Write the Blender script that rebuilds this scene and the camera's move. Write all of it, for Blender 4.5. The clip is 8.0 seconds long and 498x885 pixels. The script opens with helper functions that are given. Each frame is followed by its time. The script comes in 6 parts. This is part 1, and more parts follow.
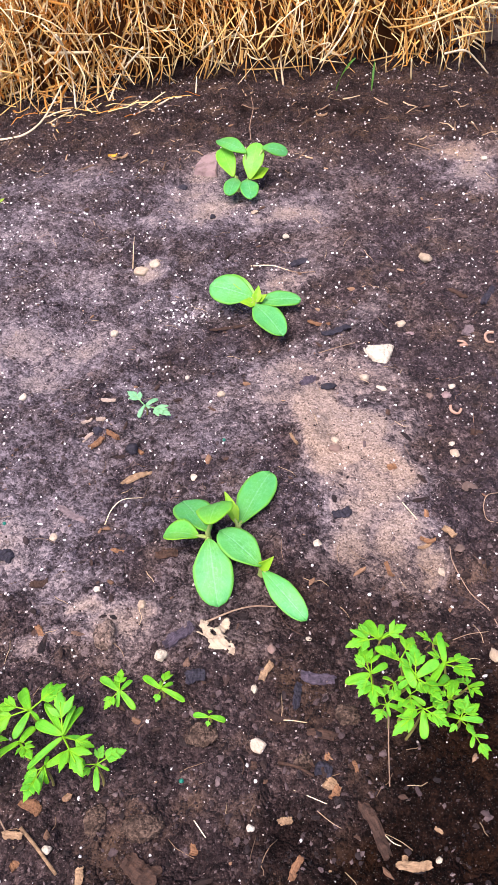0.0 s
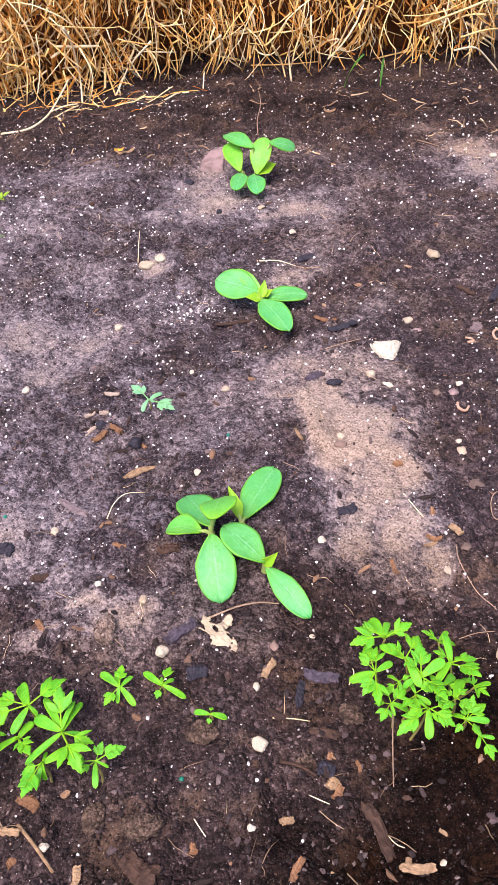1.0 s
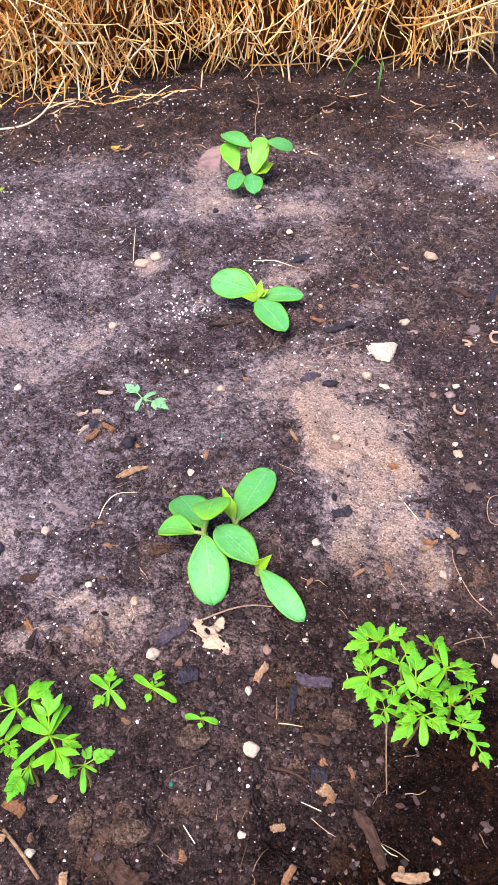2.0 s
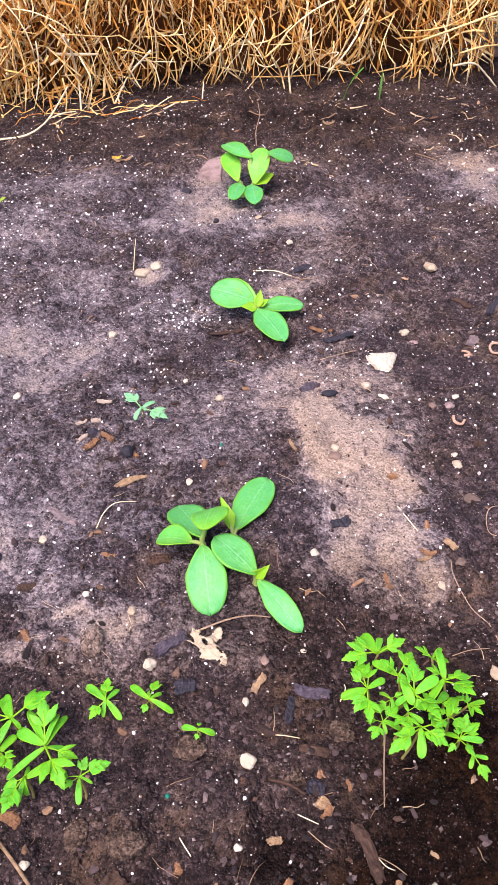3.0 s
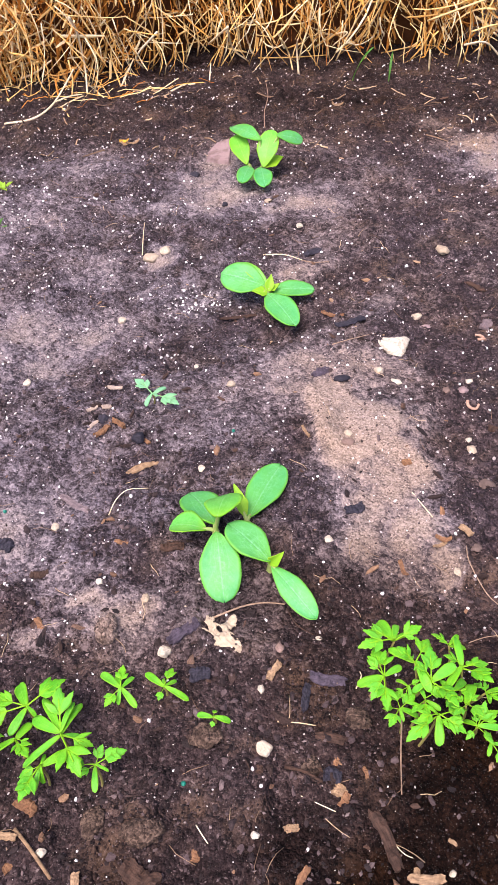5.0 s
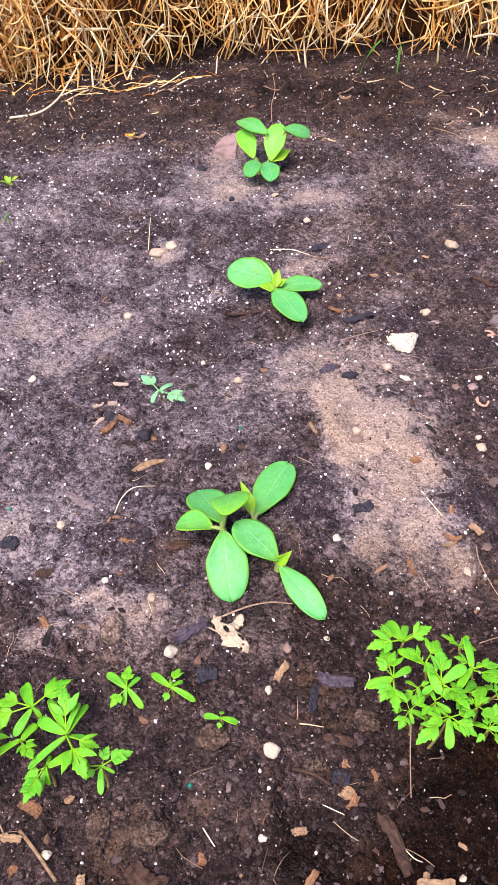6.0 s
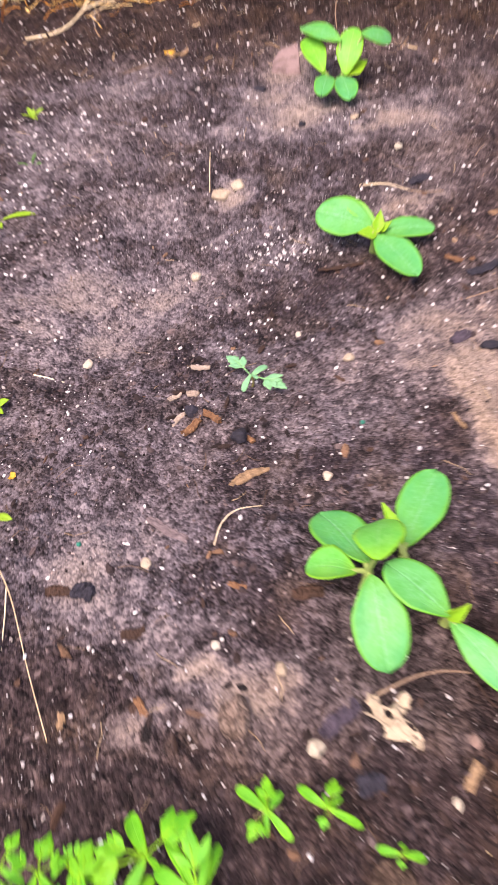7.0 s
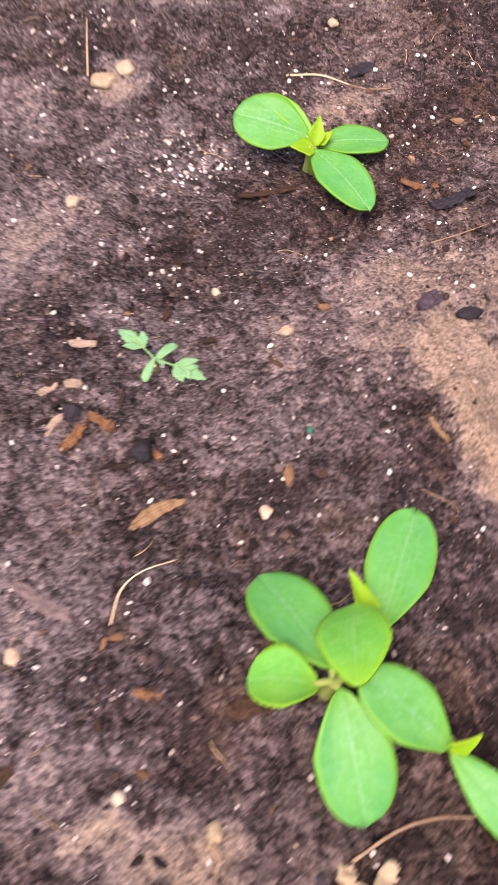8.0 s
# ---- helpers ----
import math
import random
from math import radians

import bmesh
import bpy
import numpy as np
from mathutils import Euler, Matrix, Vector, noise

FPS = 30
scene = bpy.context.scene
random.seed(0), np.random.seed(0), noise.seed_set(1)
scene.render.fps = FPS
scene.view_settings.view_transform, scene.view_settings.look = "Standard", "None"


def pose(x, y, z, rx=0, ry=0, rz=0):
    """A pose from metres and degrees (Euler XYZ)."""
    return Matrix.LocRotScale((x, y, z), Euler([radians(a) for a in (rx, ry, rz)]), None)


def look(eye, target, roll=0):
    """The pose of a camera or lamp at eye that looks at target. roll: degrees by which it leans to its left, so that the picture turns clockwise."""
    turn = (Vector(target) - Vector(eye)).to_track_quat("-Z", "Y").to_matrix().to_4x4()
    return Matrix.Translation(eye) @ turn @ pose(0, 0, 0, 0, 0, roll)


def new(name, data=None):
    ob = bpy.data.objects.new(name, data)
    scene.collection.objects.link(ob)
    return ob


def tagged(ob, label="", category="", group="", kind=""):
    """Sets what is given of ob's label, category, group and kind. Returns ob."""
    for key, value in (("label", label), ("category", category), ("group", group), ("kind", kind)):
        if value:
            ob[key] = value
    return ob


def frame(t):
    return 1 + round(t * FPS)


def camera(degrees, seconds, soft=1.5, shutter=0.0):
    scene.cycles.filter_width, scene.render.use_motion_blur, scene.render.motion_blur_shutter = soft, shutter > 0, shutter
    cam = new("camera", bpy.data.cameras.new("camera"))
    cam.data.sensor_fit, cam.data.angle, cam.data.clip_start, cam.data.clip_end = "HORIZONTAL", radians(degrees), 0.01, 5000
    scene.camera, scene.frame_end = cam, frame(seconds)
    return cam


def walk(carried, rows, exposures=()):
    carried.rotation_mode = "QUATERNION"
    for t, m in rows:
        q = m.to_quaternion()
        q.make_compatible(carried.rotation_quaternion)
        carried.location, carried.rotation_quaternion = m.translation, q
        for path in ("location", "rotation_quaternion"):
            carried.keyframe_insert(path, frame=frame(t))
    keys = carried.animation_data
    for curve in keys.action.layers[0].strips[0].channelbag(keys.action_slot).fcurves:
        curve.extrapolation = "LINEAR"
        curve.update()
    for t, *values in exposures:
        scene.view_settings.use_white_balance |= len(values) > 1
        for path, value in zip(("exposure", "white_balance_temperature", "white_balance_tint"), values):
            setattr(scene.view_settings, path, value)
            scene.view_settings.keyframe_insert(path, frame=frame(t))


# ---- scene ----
cam = camera(34.97, 8.0, soft=1.0, shutter=0.7)
# seconds, eye, aim, roll
PATH = [
    (0, (0.0098, -0.0274, 0.4002), (0.0079, 1.4443, -0.9541), -2.73),
    (0.5, (0.0126, -0.0262, 0.3966), (-0.0008, 1.4455, -0.9577), -2.99),
    (1, (0.0091, -0.0249, 0.3930), (-0.0022, 1.4474, -0.9606), -2.40),
    (1.5, (0.0079, -0.0213, 0.3897), (0.0116, 1.4481, -0.9670), -1.54),
    (3, (0.0092, -0.0203, 0.3873), (0.0150, 1.4718, -0.9445), -1.02),
    (3.5, (0.0094, -0.0185, 0.3868), (0.0194, 1.4651, -0.9544), -1.04),
    (4, (0.0073, -0.0178, 0.3860), (0.0092, 1.4579, -0.9639), -1.31),
    (4.5, (0.0054, -0.0171, 0.3857), (0.0015, 1.4529, -0.9705), -1.46),
    (6, (0.0038, -0.0115, 0.3821), (-0.0213, 1.4476, -0.9855), -2.01),
    (6.2, (-0.0006, -0.0010, 0.3830), (-0.0366, 1.4426, -1.0008), -1.87),
    (6.5, (-0.0203, 0.0272, 0.3671), (-0.0918, 1.4428, -1.0439), -3.03),
    (6.8, (-0.0366, 0.0696, 0.3442), (-0.1308, 1.4438, -1.1059), -4.93),
    (7, (-0.0554, 0.1030, 0.3251), (-0.1315, 1.4512, -1.1502), -5.72),
    (7.2, (-0.0617, 0.1364, 0.3073), (-0.0964, 1.4353, -1.2131), -5.54),
    (7.3, (-0.0635, 0.1484, 0.3006), (-0.0589, 1.4408, -1.2257), -4.49),
    (7.5, (-0.0714, 0.1860, 0.2852), (0.0317, 1.4668, -1.2474), -1.08),
    (7.7, (-0.0721, 0.2061, 0.2748), (0.0742, 1.4326, -1.2982), 0.31),
    (7.8, (-0.0701, 0.2102, 0.2711), (0.0877, 1.3830, -1.3412), 0.81),
    (8, (-0.0636, 0.2266, 0.2695), (0.1225, 1.3239, -1.3922), 3.78),
]
walk(cam, [(t, look(eye, target, roll)) for t, eye, target, roll in PATH], exposures=[(0.0, 1.16, 6460.0, 27.0), (5.9, 1.16, 6480.0, 27.0), (6.4, 1.19, 6780.0, 28.0), (7.0, 1.14, 7100.0, 30.0), (7.5, 1.00, 7500.0, 31.0), (8.0, 0.95, 7800.0, 33.0)])

# ---- light ----
world = bpy.data.worlds.new("sky")
scene.world = world
world.use_nodes = True
wt = world.node_tree
sky = wt.nodes.new("ShaderNodeTexSky")
sky.sky_type = "NISHITA"
sky.sun_disc = False
sky.sun_elevation = radians(62)
sky.sun_rotation = radians(-149)
sky.dust_density = 3.0
sky.air_density = 1.0
wt.links.new(sky.outputs["Color"], wt.nodes["Background"].inputs["Color"])
wt.nodes["Background"].inputs["Strength"].default_value = 0.12
sun_data = bpy.data.lights.new("sun", "SUN")
sun_data.energy = 2.3
sun_data.angle = radians(38)
sun_data.color = (1.0, 0.93, 0.83)
sun = new("sun", sun_data)
sun.matrix_world = look((-0.46, -0.77, 1.7), (0, 0, 0))

# ---- materials ----


class Nodes:
    """A short way to write node trees."""

    def __init__(self, name):
        self.mat = bpy.data.materials.new(name)
        self.mat.use_nodes = True
        self.t = self.mat.node_tree
        self.bsdf = self.t.nodes["Principled BSDF"]
        self.out = self.t.nodes["Material Output"]
        self.pos = self.node("ShaderNodeTexCoord").outputs["Object"]

    def node(self, kind, **values):
        n = self.t.nodes.new(kind)
        for k, v in values.items():
            n.inputs[k].default_value = v
        return n

    def link(self, a, b):
        self.t.links.new(a, b)
        return self

    def noise(self, scale, detail=3.0, rough=0.6, vec=None, lac=2.0):
        n = self.node("ShaderNodeTexNoise", Scale=scale, Detail=detail, Roughness=rough, Lacunarity=lac)
        self.link(vec or self.pos, n.inputs["Vector"])
        return n.outputs["Fac"]

    def ramp(self, fac, *stops):
        n = self.node("ShaderNodeValToRGB")
        e = n.color_ramp.elements
        while len(e) < len(stops):
            e.new(0.5)
        for i, (p, c) in enumerate(stops):
            e[i].position = p
            e[i].color = (*c, 1) if len(c) == 3 else c
        self.link(fac, n.inputs["Fac"])
        return n.outputs["Color"]

    def mix(self, fac, a, b, kind="MIX"):
        n = self.t.nodes.new("ShaderNodeMix")
        n.data_type, n.blend_type = "RGBA", kind
        for sock, val in ((n.inputs[0], fac), (n.inputs[6], a), (n.inputs[7], b)):
            if isinstance(val, (int, float)):
                sock.default_value = val
            elif isinstance(val, tuple):
                sock.default_value = (*val, 1)
            else:
                self.link(val, sock)
        return n.outputs[2]

    def math(self, op, a, b=0.0, clamp=False):
        n = self.t.nodes.new("ShaderNodeMath")
        n.operation, n.use_clamp = op, clamp
        for sock, val in ((n.inputs[0], a), (n.inputs[1], b)):
            if isinstance(val, (int, float)):
                sock.default_value = val
            else:
                self.link(val, sock)
        return n.outputs[0]

    def cells(self, scale):
        """Crumbs of that many to the metre: a random value for each, and the distance from its middle."""
        n = self.node("ShaderNodeTexVoronoi", Scale=scale)
        self.link(self.pos, n.inputs["Vector"])
        s = self.t.nodes.new("ShaderNodeSeparateColor")
        self.link(n.outputs["Color"], s.inputs[0])
        return s.outputs[0], n.outputs["Distance"]

    def span(self, v, a, b, c=0.0, d=1.0):
        n = self.node("ShaderNodeMapRange")
        for i, val in enumerate((a, b, c, d)):
            n.inputs[1 + i].default_value = val
        self.link(v, n.inputs[0])
        return n.outputs[0]

    def attr(self, name):
        n = self.t.nodes.new("ShaderNodeAttribute")
        n.attribute_name = name
        return n

    def bump(self, height, strength, distance):
        n = self.node("ShaderNodeBump", Strength=strength, Distance=distance)
        self.link(height, n.inputs["Height"])
        self.link(n.outputs[0], self.bsdf.inputs["Normal"])
        return self

    def set(self, **values):
        for k, v in values.items():
            sock = self.bsdf.inputs[k.replace("_", " ")]
            if isinstance(v, (int, float)):
                sock.default_value = v
            elif isinstance(v, tuple):
                sock.default_value = (*v, 1)
            else:
                self.link(v, sock)
        return self


def island_random(n):
    return n.t.nodes.new("ShaderNodeNewGeometry").outputs["Random Per Island"]


def object_random(n):
    return n.t.nodes.new("ShaderNodeObjectInfo").outputs["Random"]


def soil_material():
    n = Nodes("garden_soil")
    dry = n.attr("dryness").outputs["Fac"]
    coarse, mid, small, fine = n.noise(34, 4, 0.62), n.noise(120, 4, 0.66), n.noise(360, 3, 0.66), n.noise(1000, 2, 0.6)
    crumb, crumb_edge = n.cells(950)
    lump, lump_edge = n.cells(400)
    cake, cake_edge = n.cells(170)
    speck = n.math("ADD", n.math("MULTIPLY", crumb, 0.44), n.math("ADD", n.math("MULTIPLY", lump, 0.34), n.math("MULTIPLY", cake, 0.22)))
    tone = n.math("ADD", n.math("MULTIPLY", mid, 0.40), n.math("ADD", n.math("MULTIPLY", small, 0.24), n.math("MULTIPLY", coarse, 0.36)))
    earth = n.math("ADD", n.math("MULTIPLY", speck, 0.34), n.math("MULTIPLY", tone, 0.66))
    silt = n.math("ADD", n.math("MULTIPLY", crumb, 0.30), n.math("ADD", n.math("MULTIPLY", fine, 0.40), n.math("MULTIPLY", mid, 0.30)))
    humus = n.ramp(earth, (0.36, (0.00833, 0.0058, 0.00678)), (0.46, (0.0225, 0.0160, 0.0193)), (0.54, (0.047, 0.0345, 0.0413)), (0.67, (0.11, 0.084, 0.0953)))
    crust = n.ramp(earth, (0.36, (0.0429, 0.0342, 0.0377)), (0.46, (0.113, 0.0940, 0.104)), (0.54, (0.177, 0.152, 0.167)), (0.67, (0.288, 0.251, 0.276)))
    sand = n.ramp(silt, (0.30, (0.105, 0.082, 0.0693)), (0.46, (0.228, 0.184, 0.1607)), (0.64, (0.350, 0.289, 0.2572)))
    ragged = n.math("ADD", n.math("MULTIPLY", n.math("SUBTRACT", tone, 0.5), 1.10), n.math("MULTIPLY", n.math("SUBTRACT", speck, 0.5), 0.40))
    caked = n.span(dry, 0.55, 1.0, 1.0, 0.42)
    worn = n.math("ADD", dry, n.math("MULTIPLY", ragged, caked))
    loam = n.math("MULTIPLY", n.span(n.noise(27, 3, 0.55), 0.50, 0.68, 0.0, 0.75), n.span(earth, 0.40, 0.55))
    rotted = n.attr("loam").outputs["Fac"]
    humus = n.mix(loam, humus, n.mix(rotted, (0.100, 0.070, 0.052), (0.136, 0.095, 0.071)))
    colour = n.mix(n.span(worn, 0.12, 0.56), humus, crust)
    colour = n.mix(n.span(worn, 0.48, 0.86), colour, sand)
    pits = n.math("MULTIPLY", n.span(n.noise(210, 2, 0.55), 0.615, 0.67), n.span(n.noise(46, 2, 0.5), 0.42, 0.60))
    colour = n.mix(n.math("MULTIPLY", pits, 0.75), colour, humus)
    colour = n.mix(rotted, colour, n.mix(1.0, colour, (1.12, 0.97, 0.76), "MULTIPLY"))
    # darkens the colour for soaked soil and for shade painted in at the near right
    shaded_wet = n.attr("wet_shade").outputs["Fac"]
    colour = n.mix(shaded_wet, colour, n.mix(1.0, colour, (0.135, 0.096, 0.072), "MULTIPLY"))
    grit = n.noise(1500, 1, 0.5)
    colour = n.mix(n.span(grit, 0.70, 0.76, 0.0, 0.4), colour, (0.50, 0.44, 0.40))
    n.set(Base_Color=colour, Roughness=n.span(small, 0.25, 0.75, 0.65, 0.97), Specular_IOR_Level=n.span(shaded_wet, 0.0, 1.0, 0.2, 0.05))
    rounds = n.math("ADD", n.math("MULTIPLY", lump_edge, -0.7), n.math("MULTIPLY", cake_edge, -0.9))
    relief = n.math("ADD", n.math("ADD", n.math("MULTIPLY", mid, 0.9), rounds), n.math("MULTIPLY", crumb_edge, -0.25))
    n.bump(n.math("MULTIPLY", relief, n.span(worn, 0.30, 0.85, 1.0, 0.35)), 0.8, 0.0030)
    return n.mat


def lump_material(name, *stops, rough=0.85, per_object=False, scale=160, grain=0.5):
    n = Nodes(name)
    r = object_random(n) if per_object else island_random(n)
    base = n.ramp(r, *stops)
    tone = n.noise(scale, 4, 0.65)
    base = n.mix(grain, base, n.ramp(tone, (0.3, (0.35, 0.33, 0.31)), (0.55, (0.95, 0.95, 0.95)), (0.75, (1.0, 1.0, 1.0))), "MULTIPLY")
    n.set(Base_Color=base, Roughness=rough, Specular_IOR_Level=0.3)
    n.bump(n.noise(scale * 2.2, 4, 0.65), 0.9, 0.0012)
    return n.mat


def clod_material(name, *stops):
    """Caked soil: grains of mixed tone stuck together."""
    n = Nodes(name)
    grains, edge = n.cells(900)
    lumps, _ = n.cells(330)
    tone = n.math("ADD", n.math("MULTIPLY", grains, 0.35), n.math("ADD", n.math("MULTIPLY", lumps, 0.25), n.math("MULTIPLY", n.noise(240, 4, 0.65), 0.40)))
    base = n.ramp(tone, *stops)
    n.set(Base_Color=base, Roughness=0.95, Specular_IOR_Level=0.2)
    n.bump(n.math("ADD", n.noise(420, 3, 0.6), n.math("MULTIPLY", edge, -0.5)), 0.8, 0.0016)
    return n.mat


def wood_material(name, dark, light, per_object=True):
    n = Nodes(name)
    m = n.node("ShaderNodeMapping", Scale=(110, 1000, 1000))
    n.link(n.pos, m.inputs["Vector"])
    grain = n.noise(1.0, 4, 0.65, m.outputs[0])
    r = object_random(n) if per_object else island_random(n)
    base = n.mix(n.span(grain, 0.30, 0.68), dark, light)
    base = n.mix(n.span(r, 0, 1, 0.0, 0.45), base, dark)
    base = n.mix(n.span(n.noise(260, 3, 0.6), 0.50, 0.66, 0.0, 0.75), base, dark)
    n.set(Base_Color=base, Roughness=0.8, Specular_IOR_Level=0.3)
    n.bump(grain, 0.8, 0.0008)
    return n.mat


def straw_material():
    n = Nodes("dry_straw")
    r = island_random(n)
    base = n.ramp(r, (0.0, (0.33, 0.110, 0.014)), (0.20, (0.68, 0.30, 0.05)), (0.45, (0.92, 0.54, 0.13)), (0.74, (0.98, 0.77, 0.33)), (1.0, (0.99, 0.93, 0.66)))
    base = n.mix(0.35, base, n.ramp(n.noise(60, 3, 0.6), (0.35, (0.6, 0.42, 0.28)), (0.6, (1, 1, 1))), "MULTIPLY")
    n.set(Base_Color=base, Roughness=0.6, Specular_IOR_Level=0.2)
    n.bump(n.noise(900, 2, 0.5), 0.3, 0.0005)
    tr = n.t.nodes.new("ShaderNodeBsdfTranslucent")
    n.link(base, tr.inputs["Color"])
    mx = n.node("ShaderNodeMixShader", Fac=0.38)
    n.link(n.bsdf.outputs[0], mx.inputs[1]).link(tr.outputs[0], mx.inputs[2]).link(mx.outputs[0], n.out.inputs["Surface"])
    return n.mat


def stalk_material(name, *stops):
    n = Nodes(name)
    base = n.ramp(object_random(n), *stops)
    base = n.mix(0.35, base, n.ramp(n.noise(70, 3, 0.6), (0.35, (0.62, 0.46, 0.33)), (0.6, (1, 1, 1))), "MULTIPLY")
    n.set(Base_Color=base, Roughness=0.6, Specular_IOR_Level=0.2)
    return n.mat


def leaf_material(name, dark, light, rim, vein, vein_amount=0.5, gloss=0.42, through_light=0.22, cool=0.0, shine=0.34, wax=0.0):
    """A leaf blade: u runs from the stalk to the tip, v across, in the layer 'blade'."""
    n = Nodes(name)
    uv = n.t.nodes.new("ShaderNodeUVMap")
    uv.uv_map = "blade"
    sep = n.t.nodes.new("ShaderNodeSeparateXYZ")
    n.link(uv.outputs[0], sep.inputs[0])
    u, v = sep.outputs[0], sep.outputs[1]
    side = n.math("ABSOLUTE", n.math("SUBTRACT", v, 0.5))
    blotch = n.noise(120, 4, 0.65)
    base = n.mix(n.span(blotch, 0.33, 0.66), dark, light)
    base = n.mix(n.span(n.noise(55, 2, 0.5), 0.44, 0.68, 0.0, 0.32), base, rim)
    r = object_random(n)
    base = n.mix(n.span(r, 0, 1, 0.0, 0.22), base, rim)
    base = n.mix(n.span(n.math("FRACT", n.math("MULTIPLY", r, 7.31)), 0.35, 1.0, 0.0, cool), base, (dark[0] * 1.3, light[1], light[1] * 0.26))
    base = n.mix(n.span(u, 0.30, 0.0, 0.0, 0.6), base, rim)
    base = n.mix(n.span(side, 0.40, 0.5, 0.0, 0.75), base, rim)
    wob = n.math("MULTIPLY", n.math("SUBTRACT", n.noise(260, 2, 0.5), 0.5), 0.06)
    mid = n.span(n.math("ADD", side, wob), 0.0, 0.035, 1.0, 0.0)
    ribs = n.math("SINE", n.math("MULTIPLY", n.math("SUBTRACT", u, n.math("MULTIPLY", side, 0.85)), 34.0))
    ribs = n.span(n.math("ADD", ribs, n.math("MULTIPLY", wob, 8.0)), 0.86, 1.0)
    veins = n.math("MAXIMUM", mid, n.math("MULTIPLY", ribs, 0.16))
    for k in (0.15, 0.29):
        off = n.math("ABSOLUTE", n.math("SUBTRACT", n.math("ADD", side, wob), n.math("MULTIPLY", n.span(u, 0.0, 1.0, 1.0, 0.45), k)))
        nerve = n.math("MULTIPLY", n.span(off, 0.0, 0.022, 1.0, 0.0), n.span(u, 0.95, 0.45, 0.0, 0.32))
        veins = n.math("MAXIMUM", veins, nerve)
    base = n.mix(n.math("MULTIPLY", veins, vein_amount), base, vein)
    pale = n.math("MULTIPLY", n.span(n.noise(480, 4, 0.7), 0.50, 0.66), n.span(side, 0.40, 0.04))
    base = n.mix(n.math("MULTIPLY", pale, vein_amount * 0.8), base, vein)
    n.set(Base_Color=base, Roughness=gloss, Specular_IOR_Level=shine, Coat_Weight=wax, Coat_Roughness=0.36)
    n.bump(n.math("SUBTRACT", n.noise(420, 2, 0.5), n.math("MULTIPLY", veins, 0.6)), 0.35, 0.0008)
    tr = n.t.nodes.new("ShaderNodeBsdfTranslucent")
    n.link(n.mix(0.6, base, rim), tr.inputs["Color"])
    mx = n.node("ShaderNodeMixShader", Fac=through_light)
    n.link(n.bsdf.outputs[0], mx.inputs[1]).link(tr.outputs[0], mx.inputs[2]).link(mx.outputs[0], n.out.inputs["Surface"])
    return n.mat


SOIL = soil_material()
CRUMB = lump_material("soil_crumbs", (0, (0.014, 0.0095, 0.0095)), (0.35, (0.034, 0.023, 0.022)), (0.65, (0.072, 0.050, 0.050)), (0.88, (0.11, 0.079, 0.078)), (1.0, (0.17, 0.126, 0.12)), rough=0.95)
PERLITE = lump_material("perlite", (0, (0.34, 0.29, 0.26)), (0.35, (0.62, 0.58, 0.55)), (1.0, (0.88, 0.87, 0.86)), grain=0.12)
LITTER = lump_material("bark_litter", (0, (0.014, 0.009, 0.0085)), (0.5, (0.040, 0.023, 0.018)), (0.8, (0.10, 0.055, 0.036)), (0.93, (0.28, 0.16, 0.09)), (1.0, (0.46, 0.32, 0.20)), scale=260)
STONE = lump_material("pale_stone", (0, (0.40, 0.315, 0.215)), (0.5, (0.49, 0.405, 0.295)), (1.0, (0.60, 0.525, 0.41)), per_object=True, scale=190, grain=0.45)
WHITE_STONE = lump_material("chalky_stone", (0, (0.58, 0.51, 0.38)), (1.0, (0.66, 0.61, 0.50)), per_object=True, scale=330, grain=0.6)
BROWN_STONE = lump_material("brown_stone", (0, (0.12, 0.085, 0.07)), (0.5, (0.19, 0.13, 0.105)), (1.0, (0.27, 0.18, 0.145)), per_object=True, scale=150)
PINK_STONE = lump_material("pinkish_stone", (0, (0.29, 0.205, 0.198)), (1.0, (0.33, 0.240, 0.232)), per_object=True, scale=80, grain=0.85)
CLOD = clod_material("dry_clod", (0.25, (0.048, 0.034, 0.028)), (0.48, (0.150, 0.106, 0.084)), (0.72, (0.30, 0.222, 0.178)))
DAMP_CLOD = clod_material("damp_clod", (0.25, (0.018, 0.012, 0.009)), (0.48, (0.066, 0.043, 0.031)), (0.72, (0.150, 0.102, 0.075)))
TEAL = lump_material("teal_bead", (0, (0.0, 0.16, 0.11)), (1.0, (0.01, 0.21, 0.15)), per_object=True, rough=0.35, grain=0.1)
BARK_ORANGE = wood_material("orange_bark", (0.11, 0.052, 0.025), (0.37, 0.195, 0.095))
BARK_TAN = wood_material("tan_bark", (0.18, 0.11, 0.058), (0.45, 0.305, 0.175))
BARK_BROWN = wood_material("brown_bark", (0.028, 0.015, 0.010), (0.098, 0.052, 0.033))
BARK_DARK = wood_material("charred_bark", (0.011, 0.0105, 0.015), (0.050, 0.045, 0.062))
MAUVE_WOOD = wood_material("greyed_splinter", (0.11, 0.082, 0.084), (0.25, 0.195, 0.195))
PURPLE_WOOD = wood_material("purple_bark", (0.034, 0.026, 0.036), (0.115, 0.090, 0.118))
GREY_WOOD = wood_material("weathered_wood", (0.15, 0.09, 0.065), (0.36, 0.24, 0.18))
HUSK = wood_material("dry_husk", (0.38, 0.21, 0.14), (0.64, 0.44, 0.32))
PALE_BARK = wood_material("pale_bark", (0.27, 0.205, 0.155), (0.50, 0.41, 0.33))
ROOT = wood_material("root", (0.22, 0.14, 0.09), (0.45, 0.33, 0.23))
